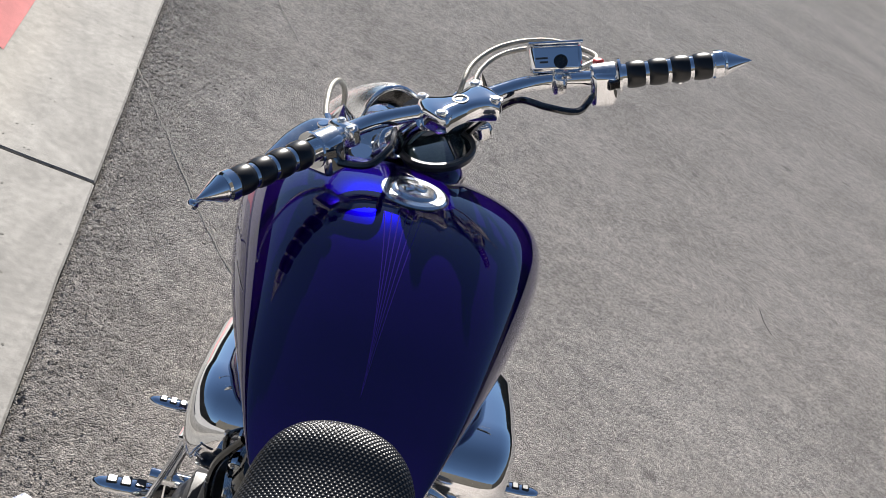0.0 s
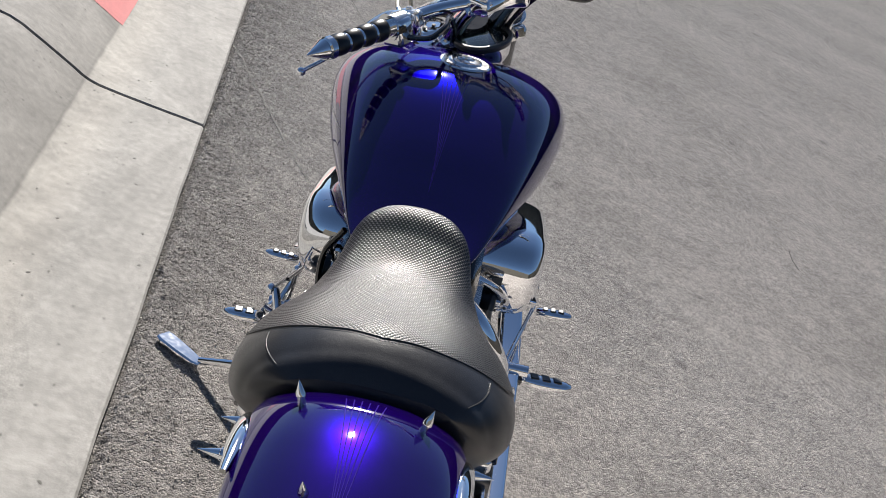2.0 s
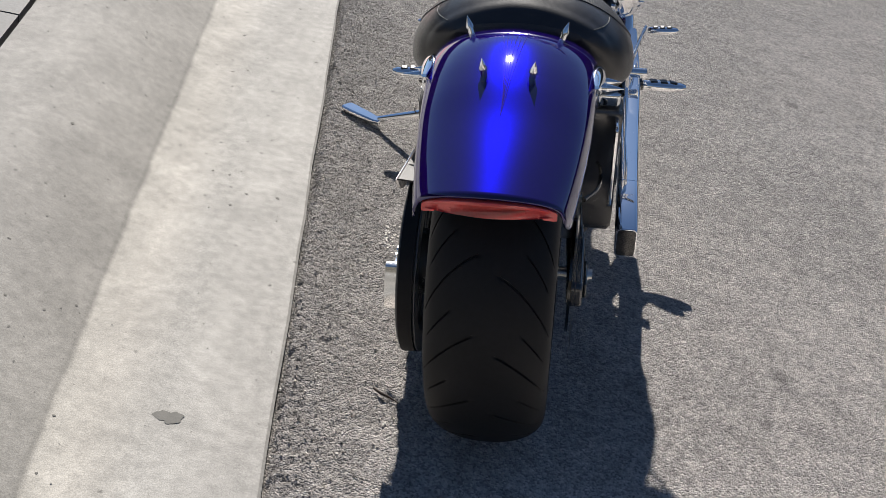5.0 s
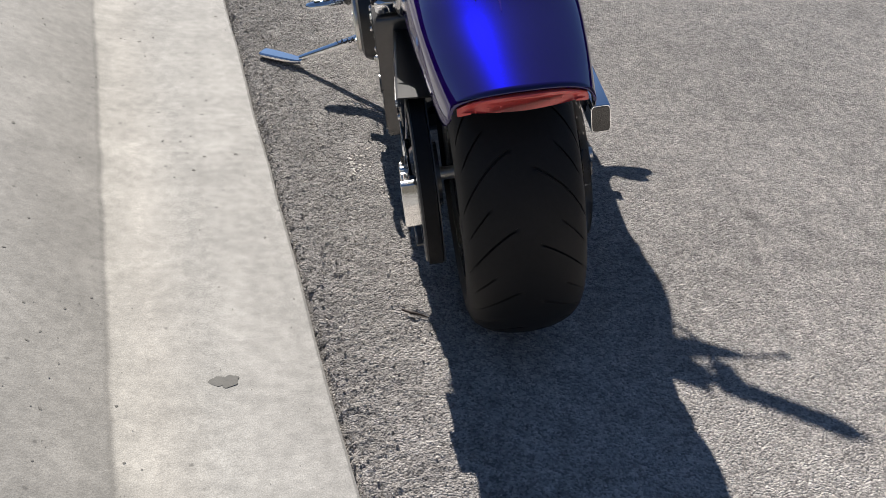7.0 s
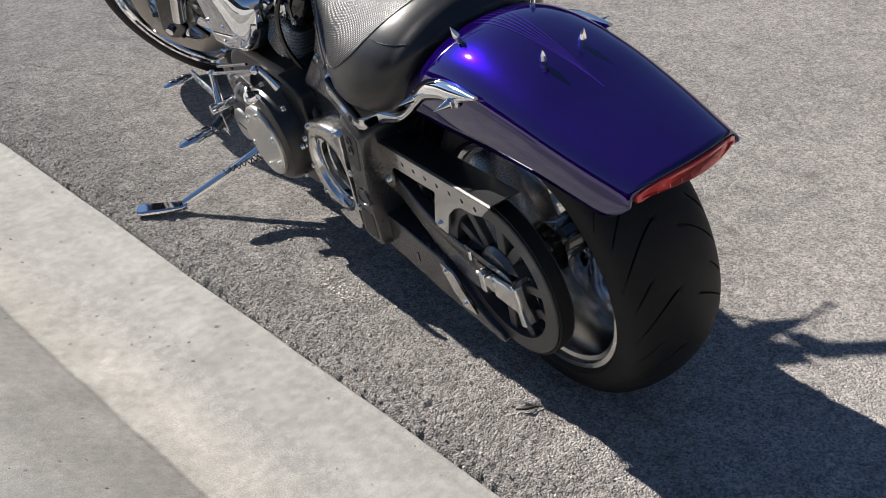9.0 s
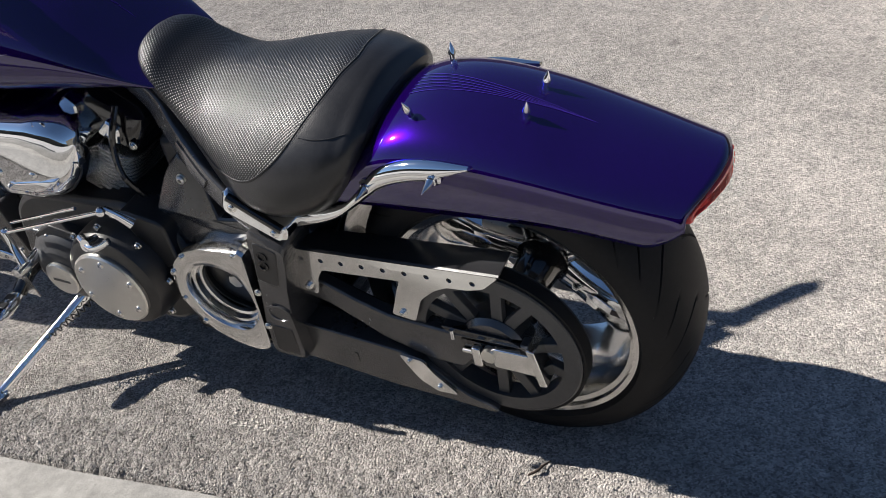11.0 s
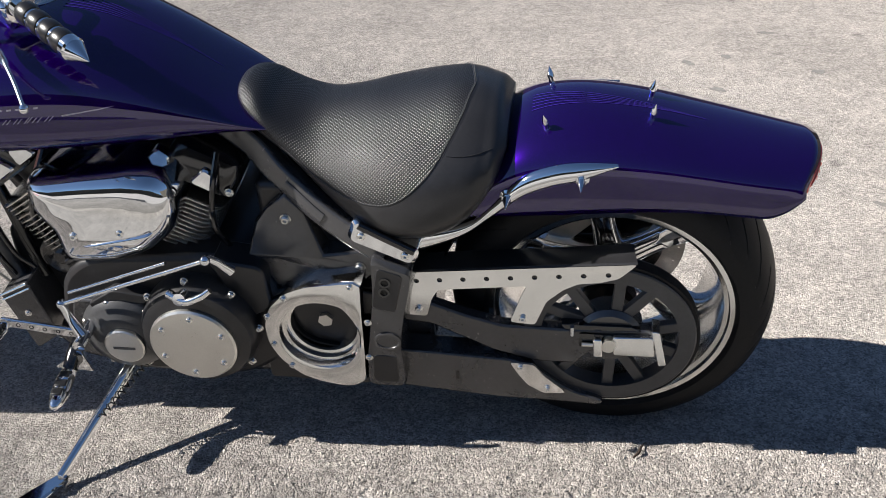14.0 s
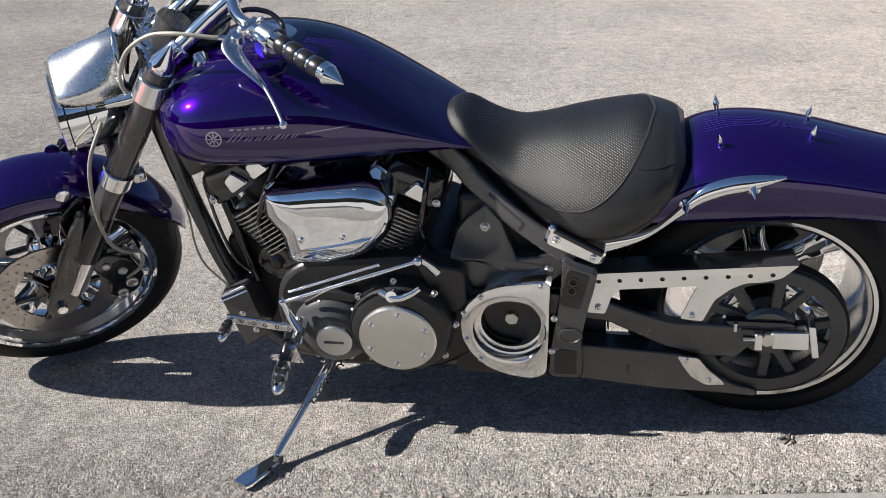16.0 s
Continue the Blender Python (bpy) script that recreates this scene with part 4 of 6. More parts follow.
def holed_disc(bm, at, x, r0, r1, thick, rows, count):
    """A drilled brake disc: a ring with true holes."""
    n = count * 6
    rad = np.linspace(r0, r1, rows * 3 + 2)
    for xs in (x - thick / 2, x + thick / 2):
        vs = [[bm.verts.new((xs, at[1] + r * math.cos(2 * math.pi * k / n), at[2] + r * math.sin(2 * math.pi * k / n))) for k in range(n)] for r in rad]
        for i in range(len(rad) - 1):
            for k in range(n):
                if i % 3 == 1 and (k + 2 * (i // 3)) % 6 == 0:
                    continue
                bm.faces.new((vs[i][k], vs[i][(k + 1) % n], vs[i + 1][(k + 1) % n], vs[i + 1][k]))
    return bm


def wheel(name, at, rt, half, rr, count, m, label, spoke0, disc_r, inset=-0.02):
    hub = empty(name, None, label)
    tyre(at, rt, half, rr, count, m, hub)
    h = half * 0.88
    lip = [(-h * 0.7, rr - 0.004), (-h, rr + 0.010), (-h - 0.004, rr + 0.006), (-h - 0.003, rr - 0.003), (-h * 0.94, rr - 0.005), (-h * 0.91, rr - 0.013)]
    dish = [(-h * 0.6, rr - 0.024), (inset - 0.015, rr - 0.034), (inset + 0.015, rr - 0.034)] if inset > 0 else [(-h * 0.6, rr - 0.022), (-h * 0.3, rr - 0.034), (h * 0.3, rr - 0.034)]
    prof = lip + dish + [(h * 0.91, rr - 0.013), (h * 0.94, rr - 0.005), (h + 0.003, rr - 0.003), (h + 0.004, rr + 0.006), (h, rr + 0.010), (h * 0.7, rr - 0.004)]
    part("rim", put_in(turned(bmesh.new(), at, (1, 0, 0), prof, 128, closed=True), m), RIM if inset > 0 else CHROME, hub, "polished metal rim", 40)
    part("hub", put_in(turned(bmesh.new(), (at[0] - 0.07, at[1], at[2]), (1, 0, 0), [(0, 0.02), (0, 0.045), (0.02, 0.05), (0.04, 0.04), (0.10, 0.04), (0.12, 0.05), (0.14, 0.045), (0.14, 0.02)], 32), m), GLOSS if inset > 0 else CHROME, hub, smooth=30)
    for k in range(5):
        a = radians(spoke0 + 72 * k)
        rad, tan = Vector((0, math.cos(a), math.sin(a))), Vector((0, -math.sin(a), math.cos(a)))
        bm = bmesh.new()
        c = Vector(at)
        n0, n1 = 0.03, rr - 0.03
        stations = [(u, 0.025 + 0.011 * (2 * u - 0.7) ** 2, 0.0 if u < 0.42 or u > 0.9 else 0.0085 * min(1.0, (u - 0.42) / 0.12, (0.9 - u) / 0.06)) for u in np.linspace(0, 1, 18).tolist()]
        for s in (-1, 1):
            sect = []
            for u, wide, slot in stations:
                p = c + rad * (n0 + (n1 - n0) * u) + Vector((inset + 0.006 * u, 0, 0))
                lo, hi, dx = s * slot, s * wide, 0.017 - 0.004 * u
                sect.append([p + tan * q + Vector((x, 0, 0)) for q, x in ((lo, -dx), (lo * 0.4 + hi * 0.6, -dx * 1.12), (lo * 0.12 + hi * 0.88, -dx * 0.8), (hi, -dx * 0.3), (hi, dx), (lo, dx))])
            loft(bm, sect)
        part("spoke", put_in(bm, m), CHROME, hub, "slotted chrome spoke", 45)
    return hub


REAR, FRONT = (0, 0, 0.308), (0, 1.665, 0.308)
rear_wheel = wheel("rear_wheel", REAR, 0.310, 0.104, 0.224, 30, None, "wide rear wheel with slotted chrome spokes", 78, 0.14, 0.072)
front_wheel = wheel("front_wheel", FRONT, 0.310, 0.062, 0.232, 26, TURN_LEFT, "narrow front wheel turned to the left", 100, 0.15)
bm = holed_disc(bmesh.new(), REAR, 0.132, 0.098, 0.148, 0.006, 3, 24)
part("brake_disc", bm, DISC, rear_wheel, "drilled steel brake disc", 0)
part("disc_carrier", turned(bmesh.new(), (0.124, 0, 0.308), (1, 0, 0), [(0, 0.02), (0, 0.104), (0.005, 0.104), (0.005, 0.02)], 48), GLOSS, rear_wheel, "black brake disc carrier", 30)
for x in (-0.078, 0.078):
    bm = holed_disc(bmesh.new(), FRONT, x, 0.098, 0.150, 0.005, 3, 24)
    part("brake_disc", steer(bm), DISC, front_wheel, "drilled steel brake disc", 0)
    for k in range(6):
        a = 2 * math.pi * k / 6
        part("carrier_arm", steer(tube(bmesh.new(), [(x, FRONT[1] + r * math.cos(a), FRONT[2] + r * math.sin(a)) for r in (0.03, 0.10)], 0.008, 8)), GLOSS, front_wheel)
    bm = turned(bmesh.new(), (x - 0.006, FRONT[1], FRONT[2]), (1, 0, 0), [(0, 0.02), (0, 0.05), (0.012, 0.05), (0.012, 0.02)], 32)
    part("disc_carrier", steer(bm), GLOSS, front_wheel)

# rear pulley and belt
PX = -0.150
part("belt_pulley", turned(bmesh.new(), (PX, 0, 0.308), (1, 0, 0), [(-0.015, 0.126), (-0.015, 0.155), (-0.013, 0.158), (0.015, 0.158), (0.017, 0.163), (0.019, 0.163), (0.019, 0.126)], 128, closed=True), GREY, rear_wheel, "dark grey rear belt pulley", 30)
for k in range(5):
    a = radians(40 + 72 * k)
    rad, tan = Vector((0, math.cos(a), math.sin(a))), Vector((0, -math.sin(a), math.cos(a)))
    c = Vector((PX, 0, 0.308))
    bm = bmesh.new()
    for s in (-1, 1):
        p, q = c + rad * 0.035 + tan * s * 0.004, c + rad * 0.131 + tan * s * 0.034
        d = (q - p).normalized()
        block(bm, (p + q) / 2, (0.016, (q - p).length, 0.021), Matrix((Vector((1, 0, 0)), d, Vector((1, 0, 0)).cross(d))).transposed())
    part("pulley_spoke", bm, GREY, rear_wheel, "dark forked pulley spoke", 30, bevel=0.002)
part("pulley_hub", turned(bmesh.new(), (PX - 0.02, 0, 0.308), (1, 0, 0), [(0, 0.012), (0, 0.052), (0.01, 0.060), (0.05, 0.060)], 40), BLACK, rear_wheel, smooth=30)
for k in range(5):
    a = radians(76 + 72 * k)
    bolt(rear_wheel, (PX - 0.011, 0.044 * math.cos(a), 0.308 + 0.044 * math.sin(a)), (-1, 0, 0), 0.007, 0.006, BRUSHED)
# drive belt: teeth inside
loop = []
C1, R1, C2, R2 = np.array((0.0, 0.308)), 0.159, np.array((0.537, 0.315)), 0.062
gap = math.acos((R1 - R2) / np.linalg.norm(C2 - C1))
loop += [(C1[0] + R1 * math.cos(a), C1[1] + R1 * math.sin(a)) for a in np.linspace(gap, 2 * math.pi - gap, 60).tolist()]
loop += [(C2[0] + R2 * math.cos(a), C2[1] + R2 * math.sin(a)) for a in np.linspace(-gap, gap, 24).tolist()]
rings = []
for i, (py, pz) in enumerate(loop):
    d = np.array((py, pz)) - (C1 if i < 60 else C2)
    d /= np.linalg.norm(d)
    rings.append([(PX - 0.010, py, pz), (PX + 0.014, py, pz), (PX + 0.014, py + 0.005 * d[0], pz + 0.005 * d[1]), (PX - 0.010, py + 0.005 * d[0], pz + 0.005 * d[1])])
bm = loft(bmesh.new(), rings + [rings[0]], caps=False)
part("drive_belt", bm, RUBBER, None, "black toothed drive belt", 40)

# ---- swingarm and guards ----
def lean_in(bm, slope=0.045, y0=-0.02, sign=1):
    """Shears a piece towards the middle as it runs forward."""
    for v in bm.verts:
        v.co.x += sign * slope * max(0.0, v.co.y - y0)
    return bm


SW = [(0.46, 0.375), (0.36, 0.372), (0.265, 0.340), (0.197, 0.324), (0.076, 0.328), (-0.07, 0.334), (-0.078, 0.326), (-0.078, 0.292), (-0.07, 0.285), (0.03, 0.282), (0.061, 0.246), (0.133, 0.243), (0.214, 0.260), (0.331, 0.312), (0.46, 0.32)]
swing = empty("swingarm", None, "black rear swingarm")
for s in (-1, 1):
    o = 0.0 if s < 0 else -0.026
    bm = lean_in(prism(bmesh.new(), rounded(SW, 0.008, 3), s * 0.148 + o, s * 0.175 + o), 0.07, 0.08, -s)
    part("swingarm_leg", bm, BLACK, swing, "satin black swingarm leg", 30, bevel=0.004)
    bm = prism(bmesh.new(), rounded([(0.055, 0.322), (0.055, 0.29), (-0.06, 0.295), (-0.06, 0.32)], 0.006), s * 0.172 + o, s * 0.1765 + o)
    part("axle_slot", bm, GLOSS, swing)
    if s > 0:
        pl = part("axle_adjuster", prism(bmesh.new(), rounded([(0.03, 0.322), (-0.05, 0.322), (-0.05, 0.290), (0.03, 0.290)], 0.006), 0.150, 0.156), GLOSS, swing, "black axle adjuster block", 30, bevel=0.002)
        part("axle_washer", turned(bmesh.new(), (0.156, 0.0, 0.307), (1, 0, 0), [(0, 0.014), (0.003, 0.014), (0.003, 0.007), (0.0005, 0.006), (0.0005, 0)], 24), BRUSHED, pl, smooth=30)
        continue
    pl = part("axle_adjuster", prism(bmesh.new(), rounded([(-0.006, 0.324), (-0.079, 0.327), (-0.084, 0.281), (-0.008, 0.281)], 0.004, 2), -0.187, -0.176), POLISHED, swing, "polished axle adjuster block", 30, bevel=0.002)
    part("adjuster_clamp", prism(bmesh.new(), rounded([(0.029, 0.321), (0.0135, 0.321), (0.0115, 0.279), (0.028, 0.279)], 0.003, 2), -0.192, -0.174), POLISHED, pl, bevel=0.002)
    part("adjuster_plate", prism(bmesh.new(), rounded([(-0.0744, 0.349), (-0.0886, 0.347), (-0.1044, 0.269), (-0.0904, 0.266)], 0.002, 2), -0.194, -0.156), POLISHED, pl, bevel=0.0015)
    part("axle_washer", turned(bmesh.new(), (-0.180, 0.0015, 0.3), (-1, 0, 0), [(0, 0.0135), (0.006, 0.0135), (0.006, 0.0065), (0.001, 0.006), (0.001, 0)], 24), BRUSHED, pl, smooth=30)
    part("adjuster_screw", cyl(bmesh.new(), (-0.181, 0.05, 0.300), (-0.181, 0.02, 0.300), 0.004, seg=12), BRUSHED, pl)
part("swingarm_bridge", prism(bmesh.new(), rounded([(0.43, 0.46), (0.36, 0.45), (0.335, 0.40), (0.335, 0.22), (0.36, 0.20), (0.43, 0.20)], 0.02, 3), -0.118, 0.095), BLACK, swing, "black bridge ahead of the rear wheel", 30, bevel=0.004)
bm = tube(bmesh.new(), [(-0.13, 0.42, 0.345), (0.13, 0.42, 0.345)], 0.04, 20)
part("pivot_tube", bm, BLACK, swing)
part("axle", cyl(bmesh.new(), (-0.19, 0, 0.308), (0.165, 0, 0.308), 0.012), BRUSHED, swing)
part("adjuster_cap", cyl(bmesh.new(), (-0.177, 0.068, 0.318), (-0.177, 0.068, 0.338), 0.004, seg=12), CHROME, swing)
bm = prism(bmesh.new(), rounded([(0.08, 0.33), (0.09, 0.342), (-0.04, 0.342), (-0.06, 0.33)], 0.006), -0.176, -0.150)
part("arm_cap", bm, GLOSS, swing, bevel=0.003)

GUARD = [(0.361, 0.441), (-0.043, 0.492), (-0.012, 0.459), (0.02, 0.447), (0.058, 0.441), (0.085, 0.425), (0.115, 0.395), (0.136, 0.338), (0.182, 0.341), (0.170, 0.375), (0.160, 0.405), (0.150, 0.428), (0.312, 0.405), (0.325, 0.385), (0.337, 0.340), (0.376, 0.341)]

guard = empty("belt_guard", None, "polished belt guard with a row of holes")


def plate_with_holes(outline, holes, x, thick, r):
    """A plate in (y, z) with true round holes; each hole is cut as a ring of the plate's own mesh."""
    bm = bmesh.new()
    edges = []
    for loop in [outline] + [circle(y, z, r, 10) for y, z in holes]:
        vs = [bm.verts.new((x, y, z)) for y, z in loop]
        edges += [bm.edges.new((a, b)) for a, b in zip(vs, vs[1:] + vs[:1])]
    bmesh.ops.triangle_fill(bm, edges=edges, use_beauty=True, use_dissolve=False)
    ex = bmesh.ops.extrude_face_region(bm, geom=bm.faces[:])
    bmesh.ops.translate(bm, verts=[v for v in ex["geom"] if isinstance(v, bmesh.types.BMVert)], vec=(thick, 0, 0))
    return bm


holes = [(0.352 - 0.0432 * i, 0.4225 + 0.00535 * i) for i in range(9)]
plate = part("guard_plate", lean_in(plate_with_holes(rounded(GUARD, 0.006, 2), holes, -0.183, 0.004, 0.0052)), POLISHED, guard, "polished aluminium plate with drilled holes", 30)
for y, z in holes:
    part("hole_insert", lean_in(turned(bmesh.new(), (-0.1800, y, z), (-1, 0, 0), [(0, 0.0051), (0.0005, 0.0051), (0.0005, 0.002), (0, 0.0018)], 14)), GLOSS, plate, smooth=0)
bm = loft(bmesh.new(), [[(-0.182, 0.361, 0.441), (-0.182, -0.043, 0.492), (-0.178, -0.042, 0.494), (-0.178, 0.361, 0.443)], [(-0.115, 0.355, 0.432), (-0.115, -0.036, 0.483), (-0.115, -0.036, 0.486), (-0.115, 0.355, 0.435)]])
part("guard_top", lean_in(bm), ENGINE, guard, "black top of the belt guard", 20)
for y, z in ((0.352, 0.357), (0.158, 0.352)):
    bolt(guard, (-0.183 + 0.045 * (y + 0.02), y, z), (-1, 0, 0), 0.0065, 0.006)
LOW = [(0.40, 0.262), (0.30, 0.256), (0.177, 0.248), (0.13, 0.225), (0.09, 0.190), (0.06, 0.172), (0.02, 0.160), (0.005, 0.150), (0.017, 0.143), (0.10, 0.148), (0.207, 0.150), (0.42, 0.172)]
low = part("lower_guard", prism(bmesh.new(), rounded(LOW, 0.006, 2), -0.178, -0.125), BLACK, None, "satin black lower belt guard", 30, bevel=0.003)
part("guard_slot", prism(bmesh.new(), rounded([(0.288, 0.214), (0.281, 0.214), (0.281, 0.190), (0.288, 0.190)], 0.003), -0.1795, -0.177), GLOSS, low)
TAB = [(0.183, 0.250), (0.138, 0.246), (0.118, 0.218), (0.088, 0.190), (0.078, 0.178), (0.119, 0.175), (0.150, 0.195), (0.168, 0.222)]
tab = part("guard_tab", prism(bmesh.new(), rounded(TAB, 0.005, 2), -0.186, -0.181), POLISHED, low, "polished curved guard tab", 30)
for y, z in ((0.163, 0.240), (0.112, 0.188)):
    bolt(tab, (-0.186, y, z), (-1, 0, 0), 0.006, 0.005)

# ---- frame and side covers ----
frame_ob = empty("frame", None, "black tubular frame")
for s in (-1, 1):
    run = spline([(s * 0.045, 1.16, 0.745), (s * 0.05, 0.92, 0.735), (s * 0.058, 0.74, 0.708), (s * 0.07, 0.653, 0.6575), (s * 0.092, 0.6082, 0.6175), (s * 0.118, 0.5618, 0.5879), (s * 0.140, 0.5166, 0.5573), (s * 0.160, 0.458, 0.524), (s * 0.168, 0.40, 0.490)], 6)
    rings = []
    for i, c in enumerate(run):
        d = (run[min(i + 1, len(run) - 1)] - run[max(i - 1, 0)]).normalized()
        side = d.cross(Vector((0, -d.z, d.y))).normalized()
        up = side.cross(d).normalized()
        rings.append([c + side * p + up * q for p, q in rounded([(-0.018, -0.023), (0.018, -0.023), (0.018, 0.023), (-0.018, 0.023)], 0.007, 3)])
    beam = part("top_tube", loft(bmesh.new(), rings), BLACK, frame_ob, "flat-sided black frame beam", 50)
    plate = [c - Vector((0, 0, 0.004)) for c in run if 0.505 < c.y < 0.585]
    rings = []
    for i, c in enumerate(plate):
        d = (plate[min(i + 1, len(plate) - 1)] - plate[max(i - 1, 0)]).normalized()
        side = d.cross(Vector((0, -d.z, d.y))).normalized()
        side *= math.copysign(1.0, side.x * s)
        up = side.cross(d).normalized()
        rings.append([c + side * p + up * q for p, q in ((0.012, -0.012), (0.021, -0.012), (0.022, -0.010), (0.022, 0.010), (0.021, 0.012), (0.012, 0.012))])
    part("beam_plate", loft(bmesh.new(), rings), BLACK, beam, "thin black joint plate", 30)
    part("down_tube", tube(bmesh.new(), [(s * 0.045, 1.305, 0.74), (s * 0.055, 1.272, 0.61), (s * 0.075, 1.228, 0.48), (s * 0.095, 1.180, 0.36), (s * 0.12, 1.10, 0.22), (s * 0.12, 0.98, 0.165), (s * 0.12, 0.6, 0.16), (s * 0.14, 0.42, 0.17)], 0.019, 14), BLACK, frame_ob)
    STRUT = [(0.425, 0.498), (0.352, 0.472), (0.358, 0.43), (0.372, 0.37), (0.384, 0.296), (0.380, 0.200), (0.388, 0.183), (0.445, 0.183), (0.456, 0.192), (0.452, 0.26), (0.437, 0.354), (0.428, 0.43)]
    bm = pillow(bmesh.new(), rounded(STRUT, 0.012, 3), [s * x for x in (0.12, 0.196, 0.203)], (1, 1, 0.94))
    strut = part("frame_plate", bm, BLACK, frame_ob, "satin black cast frame plate", 35)
    for pl in ([(0.415, 0.478), (0.368, 0.462), (0.388, 0.375), (0.432, 0.385)], [(0.440, 0.268), (0.393, 0.268), (0.393, 0.20), (0.443, 0.20)]):
        bm = prism(bmesh.new(), rounded(pl, 0.01), s * 0.2, s * 0.2045)
        part("plate_panel", bm, ENGINE, strut, bevel=0.002)
    for y, z in ((0.402, 0.446), (0.405, 0.424)):
        part("plate_hole", turned(bmesh.new(), (s * 0.2045, y, z), (s, 0, 0), [(0, 0.011), (0.002, 0.011), (0.002, 0.007), (-0.001, 0.006), (-0.001, 0)], 20), GLOSS, strut, smooth=30)
    part("plate_boss", loft(bmesh.new(), [[(s * x, 0.408 + k * 0.026 * math.cos(a), 0.306 + k * 0.02 * math.sin(a)) for a in np.linspace(0, 2 * math.pi, 32, endpoint=False).tolist()] for x, k in ((0.2, 1), (0.2065, 1), (0.207, 0.82), (0.205, 0.78), (0.205, 0.1))]), BLACK, strut, smooth=30)
    for y, z in ((0.442, 0.349), (0.447, 0.262)):
        bolt(strut, (s * 0.203, y, z), (s, 0, 0), 0.006, 0.005)
    # facets: two sloping upper panels, a ledge, and a flat lower panel
    P = {"apex": (0.134, 0.585, 0.586), "ridge": (0.146, 0.590, 0.489), "ledge_f": (0.161, 0.616, 0.460), "ledge_r": (0.161, 0.534, 0.463), "ridge_r": (0.147, 0.560, 0.487), "shoulder": (0.120, 0.6246, 0.548), "side": (0.122, 0.6534, 0.512), "corner": (0.155, 0.667, 0.457), "slope": (0.128, 0.556, 0.545), "rear": (0.157, 0.522, 0.466), "tip": (0.152, 0.430, 0.478), "tail": (0.152, 0.418, 0.436), "low": (0.155, 0.455, 0.400), "foot": (0.157, 0.662, 0.384)}
    bm = bmesh.new()
    V = {k: bm.verts.new((s * x, y, z)) for k, (x, y, z) in P.items()}
    back = {k: bm.verts.new((s * 0.095, y, z)) for k, (x, y, z) in P.items()}
    for f in ("apex shoulder side ridge", "side corner ledge_f ridge", "apex ridge ridge_r slope", "slope ridge_r ledge_r rear", "ridge ledge_f ledge_r ridge_r", "corner foot low ledge_f", "ledge_f low ledge_r", "ledge_r low tail rear", "rear tail tip"):
        bm.faces.new([V[k] for k in f.split()])
    rim = "apex shoulder side corner foot low tail tip rear slope".split()
    for p, q in zip(rim, rim[1:] + rim[:1]):
        bm.faces.new([V[p], V[q], back[q], back[p]])
    for k in P:
        if k not in rim:
            bm.verts.remove(back[k])
    bm.faces.new([back[k] for k in rim])
    bmesh.ops.recalc_face_normals(bm, faces=bm.faces[:])
    cov = part("side_cover", bm, BLACK, None, "folded satin black side cover", 30, bevel=0.005)
    for x, y, z in ((0.140, 0.588, 0.533), (0.154, 0.457, 0.440)):
        bolt(cov, (s * x, y, z), (s, 0, 0), 0.0085, 0.008, BRUSHED)
part("front_bracket", prism(bmesh.new(), rounded([(1.272, 0.575), (1.19, 0.612), (1.16, 0.66), (1.10, 0.70), (1.12, 0.73), (1.30, 0.73)], 0.012), -0.06, 0.06), BLACK, frame_ob, "black frame bracket under the tank", bevel=0.004)
part("cradle_brace", tube(bmesh.new(), [(-0.065, 1.20, 0.62), (-0.075, 1.165, 0.52), (-0.085, 1.14, 0.42), (-0.09, 1.12, 0.34)], 0.012, 12), GLOSS, frame_ob, "thin black cradle brace")
# added block, fills the dark gap ahead of the engine
part("front_fill", prism(bmesh.new(), rounded([(1.185, 0.44), (1.09, 0.47), (1.03, 0.42), (1.03, 0.24), (1.10, 0.19), (1.165, 0.20), (1.19, 0.30)], 0.02, 3), -0.07, 0.07), ENGINE, frame_ob, "plain black block added to fill the dark gap behind the down tubes", 30, bevel=0.008)
part("starter_wire", tube(bmesh.new(), [(-0.10, 1.262, 0.60), (-0.115, 1.243, 0.525), (-0.12, 1.239, 0.447), (-0.125, 1.222, 0.397), (-0.128, 1.178, 0.347)], 0.0025, 8), CABLE, frame_ob, "thin pale wire")
part("steering_head", cyl(bmesh.new(), (0, 1.235, 0.93), (0, 1.345, 0.755), 0.036), BLACK, frame_ob)
part("neck_gusset", prism(bmesh.new(), rounded([(1.30, 0.80), (1.24, 0.86), (1.1, 0.74), (1.14, 0.69), (1.28, 0.70)], 0.02), -0.045, 0.045), BLACK, frame_ob)
part("battery_box", block(bmesh.new(), (0, 0.53, 0.50), (0.22, 0.24, 0.18)), ENGINE, frame_ob, bevel=0.015)
part("inner_fender", loft(bmesh.new(), [[(x, 0.335 * math.cos(a), 0.308 + 0.335 * math.sin(a)) for x in (-0.115, -0.08, 0, 0.08, 0.115)] for a in np.linspace(-0.15, 1.45, 20).tolist()], closed=False), GLOSS, frame_ob, solid=0.003)

